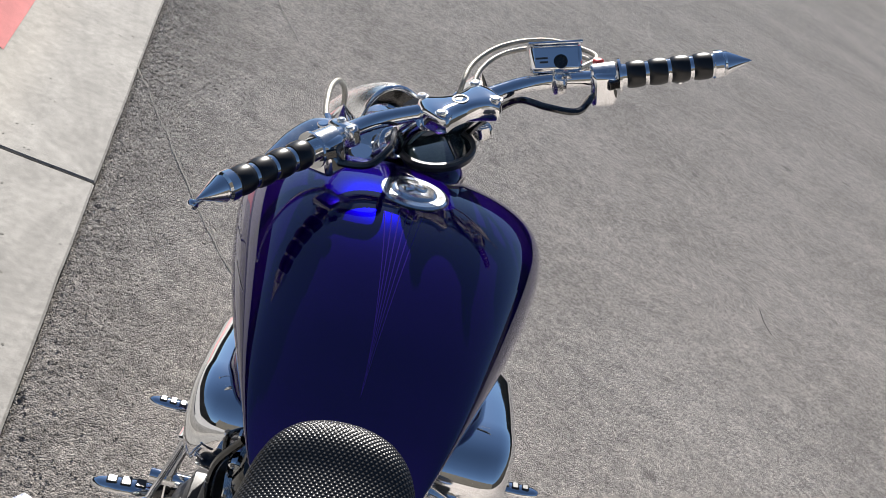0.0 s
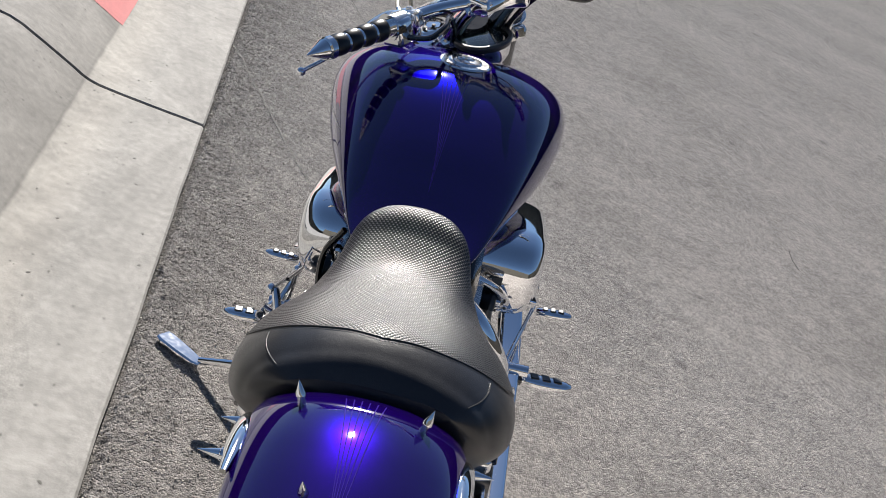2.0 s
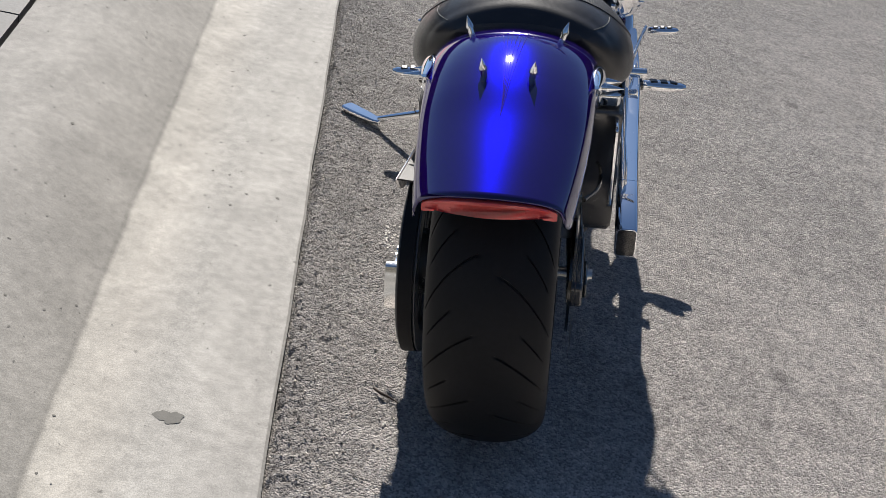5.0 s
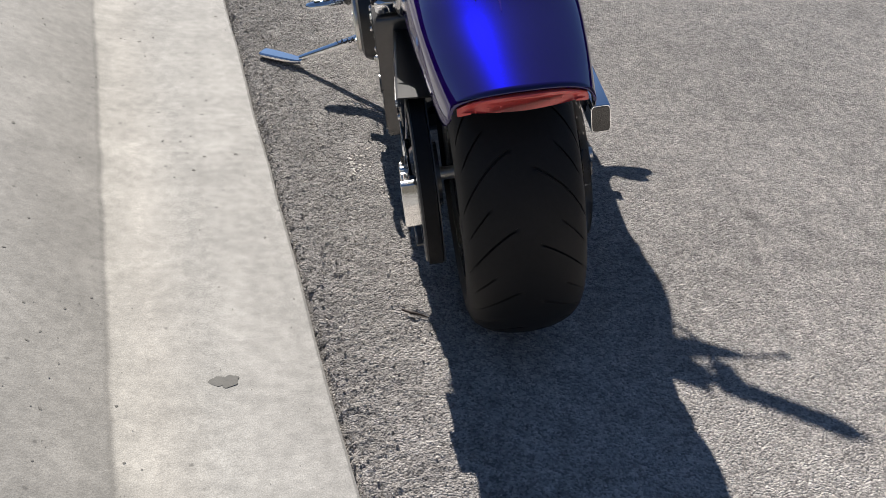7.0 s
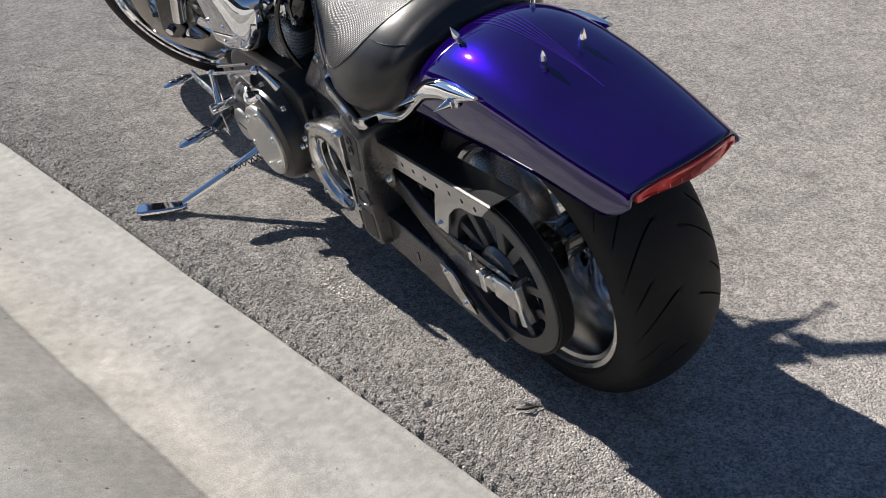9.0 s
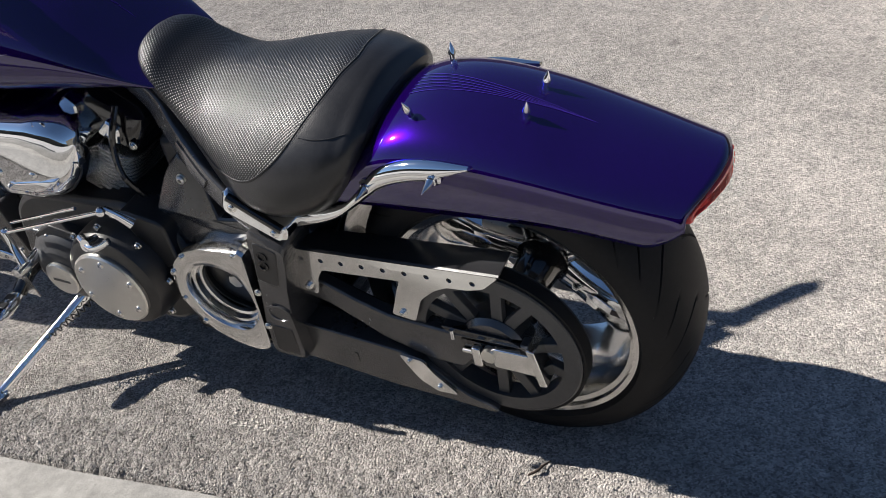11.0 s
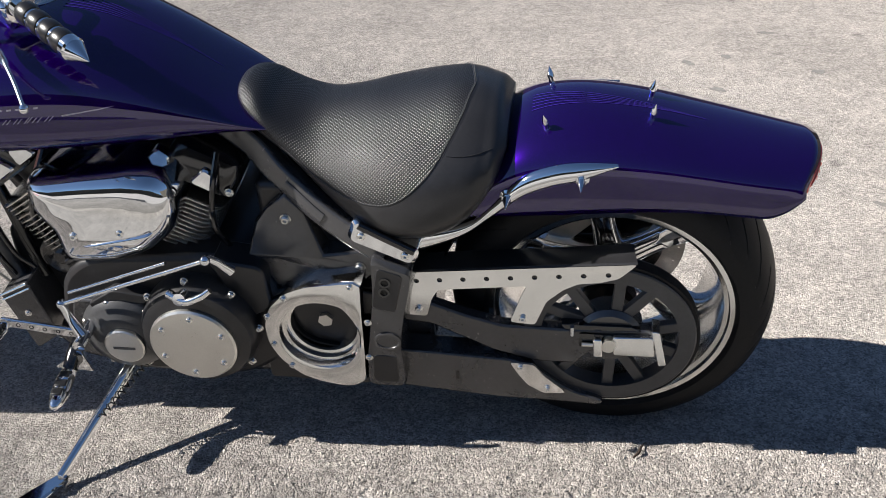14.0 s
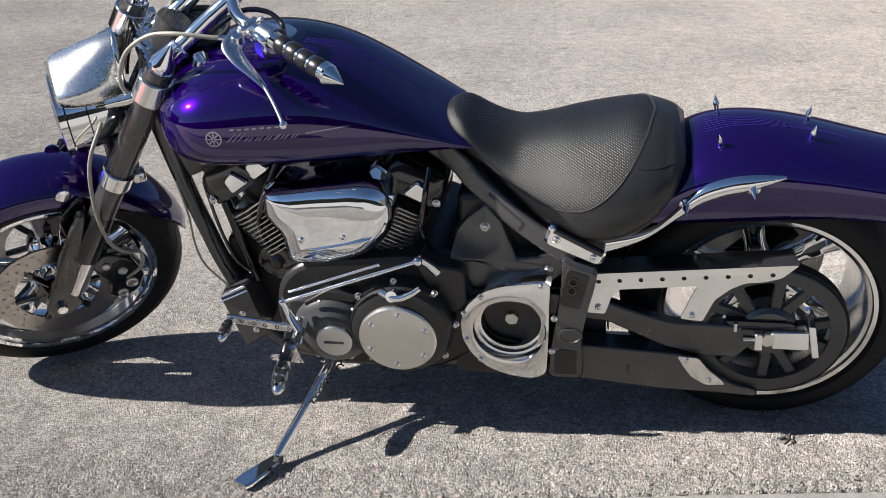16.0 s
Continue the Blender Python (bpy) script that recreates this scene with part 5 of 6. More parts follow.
# ---- engine ----
engine = empty("engine", None, "black air-cooled v-twin engine with polished covers")
bm = prism(bmesh.new(), rounded([(1.03, 0.24), (1.06, 0.30), (1.04, 0.40), (0.98, 0.45), (0.72, 0.47), (0.62, 0.42), (0.60, 0.24), (0.70, 0.17), (0.96, 0.17)], 0.04, 4), -0.175, 0.175)
part("crankcase", bm, ENGINE, engine, "black crankcase", 30, bevel=0.012)
part("transmission_case", prism(bmesh.new(), rounded([(0.66, 0.42), (0.46, 0.42), (0.44, 0.20), (0.66, 0.19)], 0.03), -0.15, 0.16), ENGINE, engine, bevel=0.01)
for y0, z0, y1, z1, lean in ((0.835, 0.42, 0.728, 0.636, 1), (1.0, 0.42, 1.145, 0.632, -1)):
    a, b = Vector((0, y0, z0)), Vector((0, y1, z1))
    d = (b - a).normalized()
    cylinder = part("cylinder", cyl(bmesh.new(), a, b, 0.062, seg=32), ENGINE, engine, "finned black cylinder")
    t = Vector((1, 0, 0)).cross(d)
    mat3 = Matrix((Vector((1, 0, 0)), t, d)).transposed()
    for i in range(15):
        p = a + d * (0.018 + 0.0105 * i)
        k = 1.0 if i > 2 else 0.9
        out = rounded([(-0.138 * k, -0.066 * k), (0.138 * k, -0.066 * k), (0.138 * k, 0.066 * k), (-0.138 * k, 0.066 * k)], 0.045, 4)
        rings = [[p + mat3 @ Vector((x * q, y * q, h)) for x, y in out] for h, q in ((-0.0013, 0.985), (-0.0006, 1.0), (0.0006, 1.0), (0.0013, 0.985))]
        part("fin", loft(bmesh.new(), rings), FIN, cylinder, "machined cooling fin", 30)
    hd = rounded([(-0.125, -0.07), (0.125, -0.07), (0.125, 0.07), (-0.125, 0.07)], 0.03, 4)
    rings = [[b + mat3 @ Vector((x * q, y * q, h)) for x, y in hd] for h, q in ((-0.055, 0.97), (-0.05, 1.0), (-0.01, 1.0), (0.012, 0.9), (0.02, 0.7))]
    part("rocker_cover", loft(bmesh.new(), rings), GLOSS, cylinder, "gloss black rocker cover", 35)
    for yy in (-0.077, 0.013) if lean > 0 else (0.015, 0.078):
        pl = rounded([(-0.026, -0.022), (0.024, -0.024), (0.019, 0.012), (-0.010, 0.019)], 0.007, 3)
        rings = [[b + mat3 @ Vector((-x0, yy + lean * u, v - 0.022)) for u, v in shrink(pl, k)] for x0, k in ((0.11, 1), (0.131, 1), (0.135, 0.85))]
        part("head_cover", loft(bmesh.new(), rings), CHROME, cylinder, "small chrome cylinder head cover", 35)
    for yy in (-0.06, 0.0, 0.06):
        bolt(cylinder, b + mat3 @ Vector((-0.126, yy, -0.035)), (-1, 0, 0), 0.007, 0.006)

AIR = rounded([(1.017, 0.655), (0.999, 0.664), (0.91, 0.676), (0.825, 0.683), (0.785, 0.672), (0.761, 0.640), (0.758, 0.605), (0.772, 0.565), (0.815, 0.522), (0.887, 0.497), (0.983, 0.489), (0.99, 0.562), (1.02, 0.605)], 0.02, 4)
for s, k, dz in ((-1, 0.885, -0.030), (1, 0.985, -0.020)):
    air_out = [(y + 0.018, z + dz) for y, z in shrink(AIR, 1.08)]
    bm = pillow(bmesh.new(), air_out, [s * k * x for x in (0.10, 0.17, 0.195, 0.214, 0.228, 0.238, 0.244, 0.247)], (0.97, 1.0, 0.985, 0.95, 0.88, 0.76, 0.58, 0.3))
    air = part("air_filter_cover", bm, CHROME, engine, "mirror-polished chrome air filter cover", 60)
    bm = pillow(bmesh.new(), rounded([(0.955, 0.512), (0.81, 0.546), (0.84, 0.518), (0.885, 0.503)], 0.012, 3), [s * k * x for x in (0.225, 0.2465, 0.250)], (1.15, 1.0, 0.7))
    part("cover_scallop", bm, CHROME, air, smooth=60)
    for y, z in ((0.872, 0.545), (0.962, 0.534)):
        bolt(air, (s * k * 0.243, y, z), (s, 0, 0), 0.0075, 0.006)
part("intake", block(bmesh.new(), (0, 0.91, 0.60), (0.24, 0.12, 0.1)), ENGINE, engine, bevel=0.02)

# primary covers on the left side
case = part("clutch_case", loft(bmesh.new(), [[(x, y, z) for y, z in shrink(circle(0.768, 0.315, 0.112, 56), k)] for x, k in ((-0.15, 1.02), (-0.215, 1.0), (-0.232, 0.93), (-0.238, 0.80), (-0.238, 0.3))]), ENGINE, engine, "satin black clutch case", 30)
bm = turned(bmesh.new(), (-0.236, 0.772, 0.308), (-1, 0, 0), [(0, 0.084), (0.008, 0.084), (0.0115, 0.080), (0.012, 0.0)], 64)
plate = part("clutch_cover", bm, BRUSHED, engine, "brushed steel clutch cover", 25)
for k in range(6):
    a = radians(35 + 60 * k)
    bolt(plate, (-0.2475, 0.772 + 0.066 * math.cos(a), 0.308 + 0.066 * math.sin(a)), (-1, 0, 0), 0.0058, 0.004)
for k in range(7):
    a = radians(40 + 45 * k)
    bolt(case, (-0.205, 0.768 + 0.117 * math.cos(a), 0.315 + 0.117 * math.sin(a)), (-1, 0, 0), 0.0065, 0.008)
gen = part("generator_cover", loft(bmesh.new(), [[(x, y, z) for y, z in shrink(circle(0.927, 0.288, 0.088, 48), k)] for x, k in ((-0.15, 1.0), (-0.192, 0.99), (-0.205, 0.90), (-0.21, 0.80), (-0.222, 0.62), (-0.228, 0.5), (-0.228, 0.2))]), GREY, engine, "grey domed generator cover", 30)
capd = part("generator_cap", turned(bmesh.new(), (-0.226, 0.916, 0.286), (-1, 0, 0), [(0, 0.040), (0.008, 0.040), (0.0105, 0.037), (0.011, 0)], 48), BRUSHED, engine, "brushed steel cap", 25)
part("cap_lettering", block(bmesh.new(), (-0.2373, 0.916, 0.284), (0.0006, 0.044, 0.006)), GREY, capd)
for k in range(6):
    a = radians(20 + 56 * k)
    bolt(gen, (-0.196, 0.927 + 0.079 * math.cos(a), 0.288 + 0.079 * math.sin(a)), (-1, 0, 0), 0.0062, 0.008)
part("case_band", prism(bmesh.new(), rounded([(0.985, 0.36), (0.93, 0.395), (0.86, 0.385), (0.87, 0.365), (0.93, 0.372), (0.975, 0.345)], 0.008), -0.20, -0.14), ENGINE, engine, bevel=0.004)
part("clutch_arm", tube(bmesh.new(), [(-0.235, 0.80, 0.425), (-0.25, 0.765, 0.42), (-0.25, 0.735, 0.432), (-0.245, 0.715, 0.445)], [0.009, 0.008, 0.007, 0.006], 10), CHROME, engine, "small chrome clutch arm")
part("clutch_arm_pivot", cyl(bmesh.new(), (-0.20, 0.775, 0.405), (-0.252, 0.775, 0.425), 0.012), CHROME, engine)
part("case_ear", prism(bmesh.new(), rounded([(0.735, 0.47), (0.63, 0.455), (0.625, 0.36), (0.68, 0.33)], 0.02), -0.19, -0.12), ENGINE, engine, bevel=0.005)

# polished ring over the front pulley
RING = [(0.643, 0.330), (0.628, 0.375), (0.593, 0.412), (0.55, 0.430), (0.446, 0.446), (0.452, 0.36), (0.457, 0.196), (0.49, 0.180), (0.54, 0.188), (0.585, 0.206), (0.622, 0.245), (0.640, 0.285)]
hole = circle(0.537, 0.308, 0.067, 36)
outer = rounded(RING, 0.012, 3)
mid = np.array((0.537, 0.308))


def ray_out(a, poly):
    """Where the ray at that angle leaves the outline."""
    d = np.array((math.cos(a), math.sin(a)))
    best = 0.0
    for p, q in zip(poly, poly[1:] + poly[:1]):
        p, q = np.array(p) - mid, np.array(q) - mid
        e = q - p
        det = d[0] * -e[1] + d[1] * e[0]
        if abs(det) < 1e-9:
            continue
        t = (p[0] * -e[1] + p[1] * e[0]) / det
        u = (d[0] * p[1] - d[1] * p[0]) / det
        if t > 0 and -1e-6 <= u <= 1 + 1e-6:
            best = max(best, t)
    return best


rings = []
prof = ((-0.14, 1.0, 0), (-0.196, 1.0, 0), (-0.204, 0.94, 0), (-0.205, 0.40, 0), (-0.202, 0.12, 0), (-0.193, 0.02, 0), (-0.185, 0.0, 0), (-0.184, -0.08, 0), (-0.172, -0.09, 0), (-0.170, -0.17, 0), (-0.155, -0.18, 0), (-0.12, -0.18, 0))
for a in np.linspace(0, 2 * math.pi, 72, endpoint=False).tolist():
    R, r = ray_out(a, outer), 0.075
    rings.append([(x, mid[0] + (r + (R - r) * k if k >= 0 else r + 0.06 * k) * math.cos(a), mid[1] + (r + (R - r) * k if k >= 0 else r + 0.06 * k) * math.sin(a)) for x, k, _ in prof])
bm = loft(bmesh.new(), rings + [rings[0]], caps=False, closed=False)
ring = part("pulley_cover_ring", bm, POLISHED, engine, "polished aluminium ring round the front pulley", 35)
for y, z in ((0.632, 0.352), (0.628, 0.285), (0.600, 0.232), (0.595, 0.398), (0.468, 0.432)):
    bolt(ring, (-0.203, y, z), (-1, 0, 0), 0.0062, 0.006)
part("front_pulley", turned(bmesh.new(), (-0.118, 0.537, 0.308), (-1, 0, 0), [(0, 0.063), (0.024, 0.063), (0.026, 0.059), (0.020, 0.050), (0.018, 0.030), (0.026, 0.026), (0.030, 0.018), (0.030, 0)], 40), BLACK, engine, "black front pulley", 25)
for k in range(5):
    c = Vector((0, math.cos(1.2566 * k + 0.3), math.sin(1.2566 * k + 0.3)))
    part("pulley_arm", block(bmesh.new(), Vector((-0.143, 0.537, 0.308)) + c * 0.036, (0.010, 0.046, 0.012), Matrix.Rotation(1.2566 * k + 0.3, 3, "X")), GREY, engine, bevel=0.003)
part("pulley_nut", cyl(bmesh.new(), (-0.146, 0.537, 0.308), (-0.158, 0.537, 0.308), 0.015, seg=6), BRUSHED, engine)
for k in range(4):
    a = radians(45 + 90 * k)
    part("pulley_window", turned(bmesh.new(), (-0.1365, 0.537 + 0.04 * math.cos(a), 0.308 + 0.04 * math.sin(a)), (-1, 0, 0), [(0, 0.009), (0.001, 0.009), (0.001, 0)], 14), GLOSS, engine)
part("belly_cover", prism(bmesh.new(), rounded([(0.66, 0.25), (0.60, 0.20), (0.46, 0.175), (0.46, 0.16), (0.66, 0.165)], 0.01), -0.17, 0.16), ENGINE, engine, bevel=0.005)

# ---- exhaust on the right side ----
exhaust = empty("exhaust", None, "long chrome exhaust along the right side")


def pipe_section(p, w, h, n=40):
    return [(p[0] + w * abs(math.cos(a)) ** 0.3 * math.copysign(1, math.cos(a)), p[1], p[2] + h * abs(math.sin(a)) ** 0.3 * math.copysign(1, math.sin(a))) for a in np.linspace(0, 2 * math.pi, n, endpoint=False).tolist()]


bm = loft(bmesh.new(), [pipe_section((x, y, z), w, h) for x, y, z, w, h in ((0.231, 0.225, 0.250, 0.020, 0.030), (0.231, 0.228, 0.250, 0.0215, 0.032), (0.234, 0.44, 0.250, 0.0215, 0.033), (0.238, 0.70, 0.252, 0.022, 0.036), (0.241, 0.92, 0.255, 0.024, 0.044), (0.236, 1.05, 0.285, 0.025, 0.036), (0.228, 1.16, 0.33, 0.024, 0.027))])
part("silencer", bm, CHROME, exhaust, "chrome slab-sided silencer", 45)
part("silencer_band", loft(bmesh.new(), [pipe_section((0.234, y, 0.250), 0.0222, 0.0338) for y in (0.434, 0.446)]), CHROME, exhaust)
part("silencer_mouth", loft(bmesh.new(), [pipe_section((0.231, y, 0.250), 0.0185 * k, 0.0285 * k) for y, k in ((0.2245, 1.0), (0.2235, 0.98))]), GLOSS, exhaust)
part("header_pipe", tube(bmesh.new(), [(0.222, 1.14, 0.32), (0.215, 1.21, 0.38), (0.18, 1.225, 0.47), (0.12, 1.17, 0.54), (0.08, 1.12, 0.57)], 0.024, 18), CHROME, exhaust, "curved chrome header pipe")
part("rear_header_pipe", tube(bmesh.new(), [(0.21, 0.86, 0.30), (0.205, 0.80, 0.37), (0.19, 0.73, 0.45), (0.14, 0.71, 0.53), (0.08, 0.73, 0.57)], 0.024, 18), CHROME, exhaust, "curved chrome header pipe")
part("silencer_hanger", prism(bmesh.new(), rounded([(0.36, 0.46), (0.30, 0.46), (0.29, 0.29), (0.34, 0.29)], 0.01), 0.19, 0.197), CHROME, exhaust, bevel=0.002)
part("right_case_cover", loft(bmesh.new(), [[(x, y, z) for y, z in shrink(circle(0.78, 0.33, 0.11, 40), k)] for x, k in ((0.14, 1.0), (0.19, 0.98), (0.20, 0.9), (0.203, 0.3))]), CHROME, engine, "chrome right engine cover", 35)
caliper = part("rear_caliper", prism(bmesh.new(), rounded([(0.02, 0.42), (0.12, 0.41), (0.13, 0.34), (0.10, 0.32), (0.04, 0.38)], 0.012), 0.085, 0.135), BRUSHED, None, "grey rear brake caliper", 30, bevel=0.005)
part("caliper_hose", tube(bmesh.new(), [(0.14, 0.11, 0.40), (0.165, 0.20, 0.38), (0.17, 0.32, 0.36), (0.16, 0.40, 0.34)], 0.004, 8), GLOSS, caliper)

# ---- foot controls ----


def peg(parent, inner, tip, name="foot_peg", w=0.019):
    """A tapered chrome peg with rubber pads let into its top."""
    a, b = Vector(inner), Vector(tip)
    d = (b - a).normalized()
    up = Vector((0, 0, 1)) - d * d.z
    up.normalize()
    side = d.cross(up)
    n = (b - a).length
    rings = []
    for u, kw, kh in ((0.0, 0.55, 0.6), (0.08, 0.8, 0.8), (0.3, 1.0, 0.9), (0.6, 1.0, 0.85), (0.85, 0.75, 0.7), (0.96, 0.45, 0.5), (1.0, 0.12, 0.15)):
        c = a + d * n * u
        rings.append([c + side * w * kw * math.cos(t) + up * w * 0.8 * kh * math.sin(t) for t in np.linspace(0, 2 * math.pi, 18, endpoint=False).tolist()])
    ob = part(name, loft(bmesh.new(), rings), CHROME, parent, "tapered chrome peg with rubber pads", 50)
    for u, k in ((0.24, 0.9), (0.46, 1.0), (0.68, 0.85)):
        c = a + d * n * u + up * w * 0.60
        m = Matrix((d, side, up)).transposed()
        part("rubber_pad", block(bmesh.new(), c, (n * 0.17, w * 1.2 * k, 0.005), m), GRIP, ob, bevel=0.003)
    return ob


def flat_arm(parent, a, b, name, w=0.011, holes=5):
    a, b = Vector(a), Vector(b)
    d = (b - a).normalized()
    side = d.cross(Vector((1, 0, 0))).normalized()
    out = d.cross(side)
    m = Matrix((d, side, out)).transposed()
    ob = part(name, block(bmesh.new(), (a + b) / 2, ((b - a).length + 0.02, 2 * w, 0.008), m), CHROME, parent, "drilled chrome pedal arm", bevel=0.004)
    for i in range(holes):
        p = a + (b - a) * (i + 1) / (holes + 1)
        for s in (-1, 1):
            part("arm_hole", turned(bmesh.new(), p + out * s * 0.0038, out * s, [(0, 0.0045), (0.0006, 0.0045), (0.0006, 0.003), (0.0001, 0.0025), (0.0001, 0)], 14), GLOSS, ob, smooth=30)
    return ob


controls = empty("foot_controls", None, "chrome forward foot controls")
for s, pin, ptip, tin, ttip, arm in (
    (-1, (-0.268, 1.023, 0.250), (-0.374, 1.012, 0.251), (-0.249, 1.138, 0.342), (-0.325, 1.133, 0.347), (-0.240, 0.985, 0.318)),
    (1, (0.270, 0.97, 0.280), (0.382, 0.992, 0.270), (0.276, 1.090, 0.378), (0.353, 1.090, 0.382), (0.225, 0.92, 0.33)),
):
    peg(controls, pin, ptip)
    peg(controls, tin, ttip, "toe_peg", 0.0145)
    flat_arm(controls, (tin[0] * 0.97, tin[1], tin[2]), arm, "pedal_arm")
    part("peg_mount", tube(bmesh.new(), [(s * 0.15, pin[1] - 0.01, 0.27), (s * 0.22, pin[1] - 0.005, 0.275), pin], 0.015, 14), GLOSS, controls)
    part("mount_plate", prism(bmesh.new(), rounded([(1.02, 0.36), (0.95, 0.36), (0.94, 0.23), (0.99, 0.21), (1.05, 0.24)], 0.014), s * 0.15, s * 0.19), BLACK, controls, bevel=0.004)
    part("pedal_pivot", cyl(bmesh.new(), (s * 0.19, arm[1], arm[2]), (s * 0.275, arm[1], arm[2]), 0.012), CHROME, controls)
    part("heel_shield", prism(bmesh.new(), [(1.06, 0.24), (1.00, 0.29), (0.985, 0.235)], s * 0.25, s * 0.253), CHROME, controls)
part("shift_rod", tube(bmesh.new(), [(-0.232, 1.015, 0.386), (-0.232, 0.719, 0.502)], 0.0044, 12), CHROME, controls, "pale shift rod")
part("shift_rod_lower", tube(bmesh.new(), [(-0.218, 1.005, 0.402), (-0.218, 0.80, 0.482)], 0.0036, 12), CHROME, controls)
for p in ((-0.232, 1.018, 0.385), (-0.232, 0.717, 0.503)):
    bm = bmesh.new()
    bmesh.ops.create_uvsphere(bm, u_segments=14, v_segments=10, radius=0.010, matrix=Matrix.Translation(p))
    part("rod_joint", bm, CHROME, controls)
part("shift_lever", tube(bmesh.new(), [(-0.225, 0.717, 0.505), (-0.215, 0.70, 0.485), (-0.205, 0.684, 0.460)], [0.007, 0.008, 0.011], 12), CHROME, controls, "small chrome shift lever")
part("shift_crank", tube(bmesh.new(), [(-0.235, 1.016, 0.386), (-0.24, 1.005, 0.355), (-0.25, 0.985, 0.325)], [0.007, 0.008, 0.011], 12), CHROME, controls)

# ---- side stand ----


def in_bike(p):
    return ROOT.matrix_world.inverted() @ Vector(p)


stand = empty("side_stand", None, "chrome side stand on the asphalt")
kink = in_bike((-0.425, 1.030, 0.022))
part("stand_leg", tube(bmesh.new(), [(-0.155, 0.935, 0.215), (-0.19, 0.944, 0.19), tuple(kink)], [0.015, 0.013, 0.009], 16, 8, 0.8), CHROME, stand, "straight chrome stand leg")
e1, e2 = in_bike((-0.420, 1.022, 0.018)), in_bike((-0.525, 1.083, 0.010))
d = (e2 - e1).normalized()
up = in_bike((0, 0, 1)) - in_bike((0, 0, 0))
side = d.cross(up).normalized()
rings = []
for u, w in ((0, 0.008), (0.12, 0.016), (0.5, 0.021), (0.9, 0.023), (1.0, 0.019)):
    c = e1 + (e2 - e1) * u
    rings.append([c + side * w * sx + up * 0.006 * sz for sx, sz in ((-1, -0.6), (-0.9, -1), (0.9, -1), (1, -0.6), (1, 0.3), (0.8, 0.9), (-0.8, 0.9), (-1, 0.3))])
part("stand_foot", loft(bmesh.new(), rings), CHROME, stand, "flat chrome stand foot", 30)
a, b = Vector((-0.175, 0.915, 0.185)), Vector(in_bike((-0.335, 0.975, 0.10)))
d = (b - a).normalized()
u, v = across(d)
part("return_spring", tube(bmesh.new(), [a + (b - a) * t + 0.006 * (math.cos(60 * t) * u + math.sin(60 * t) * v) for t in np.linspace(0, 1, 110).tolist()], 0.0016, 6, 1), GLOSS, stand, "coiled return spring")
part("stand_pivot", prism(bmesh.new(), rounded([(0.98, 0.235), (0.90, 0.235), (0.90, 0.185), (0.97, 0.185)], 0.012), -0.17, -0.135), GLOSS, stand, bevel=0.004)

# ---- cooler and front of the frame ----
cooler = part("regulator_box", prism(bmesh.new(), rounded([(1.192, 0.335), (1.128, 0.368), (1.095, 0.235), (1.15, 0.195)], 0.008), -0.155, -0.06), BLACK, None, "black finned regulator box", 30, bevel=0.003)
for i in range(2):
    part("box_edge", tube(bmesh.new(), [(-0.157, 1.192 - 0.004 * i, 0.333 - 0.010 * i), (-0.157, 1.128 - 0.004 * i, 0.366 - 0.010 * i)], 0.002, 6), CHROME, cooler)
bolt(cooler, (-0.155, 1.145, 0.29), (-1, 0, 0), 0.006, 0.005)
bolt(cooler, (-0.155, 1.12, 0.245), (-1, 0, 0), 0.006, 0.005)
part("horn", turned(bmesh.new(), (-0.105, 1.055, 0.412), (-1, 0.1, 0), [(0, 0.02), (0.01, 0.042), (0.02, 0.042), (0.022, 0.036), (0.018, 0.02), (0.024, 0.012), (0.024, 0)], 28), GLOSS, None, "round black horn", 30)
for pts, r in (
    ([(-0.10, 1.20, 0.60), (-0.12, 1.175, 0.50), (-0.125, 1.15, 0.42), (-0.12, 1.12, 0.38)], 0.004),
    ([(-0.09, 1.235, 0.60), (-0.12, 1.205, 0.50), (-0.125, 1.185, 0.42), (-0.12, 1.165, 0.36)], 0.0035),
    ([(-0.13, 1.02, 0.67), (-0.14, 1.06, 0.58), (-0.13, 1.08, 0.50), (-0.12, 1.06, 0.42)], 0.006),
    ([(-0.12, 0.70, 0.66), (-0.15, 0.71, 0.60), (-0.15, 0.72, 0.52), (-0.13, 0.70, 0.45)], 0.006),
    ([(-0.14, 0.66, 0.42), (-0.155, 0.70, 0.44), (-0.15, 0.78, 0.44), (-0.14, 0.86, 0.43), (-0.15, 0.98, 0.44), (-0.15, 1.03, 0.42)], 0.007),
):
    part("engine_hose", tube(bmesh.new(), pts, r, 8), GLOSS, engine)

# ---- front fork, fender and headlight, built straight and turned ----
fork = empty("front_fork", None, "black front fork with chrome clamps")


def fork_at(z):
    return 1.656 - (z - 0.30) * 0.589


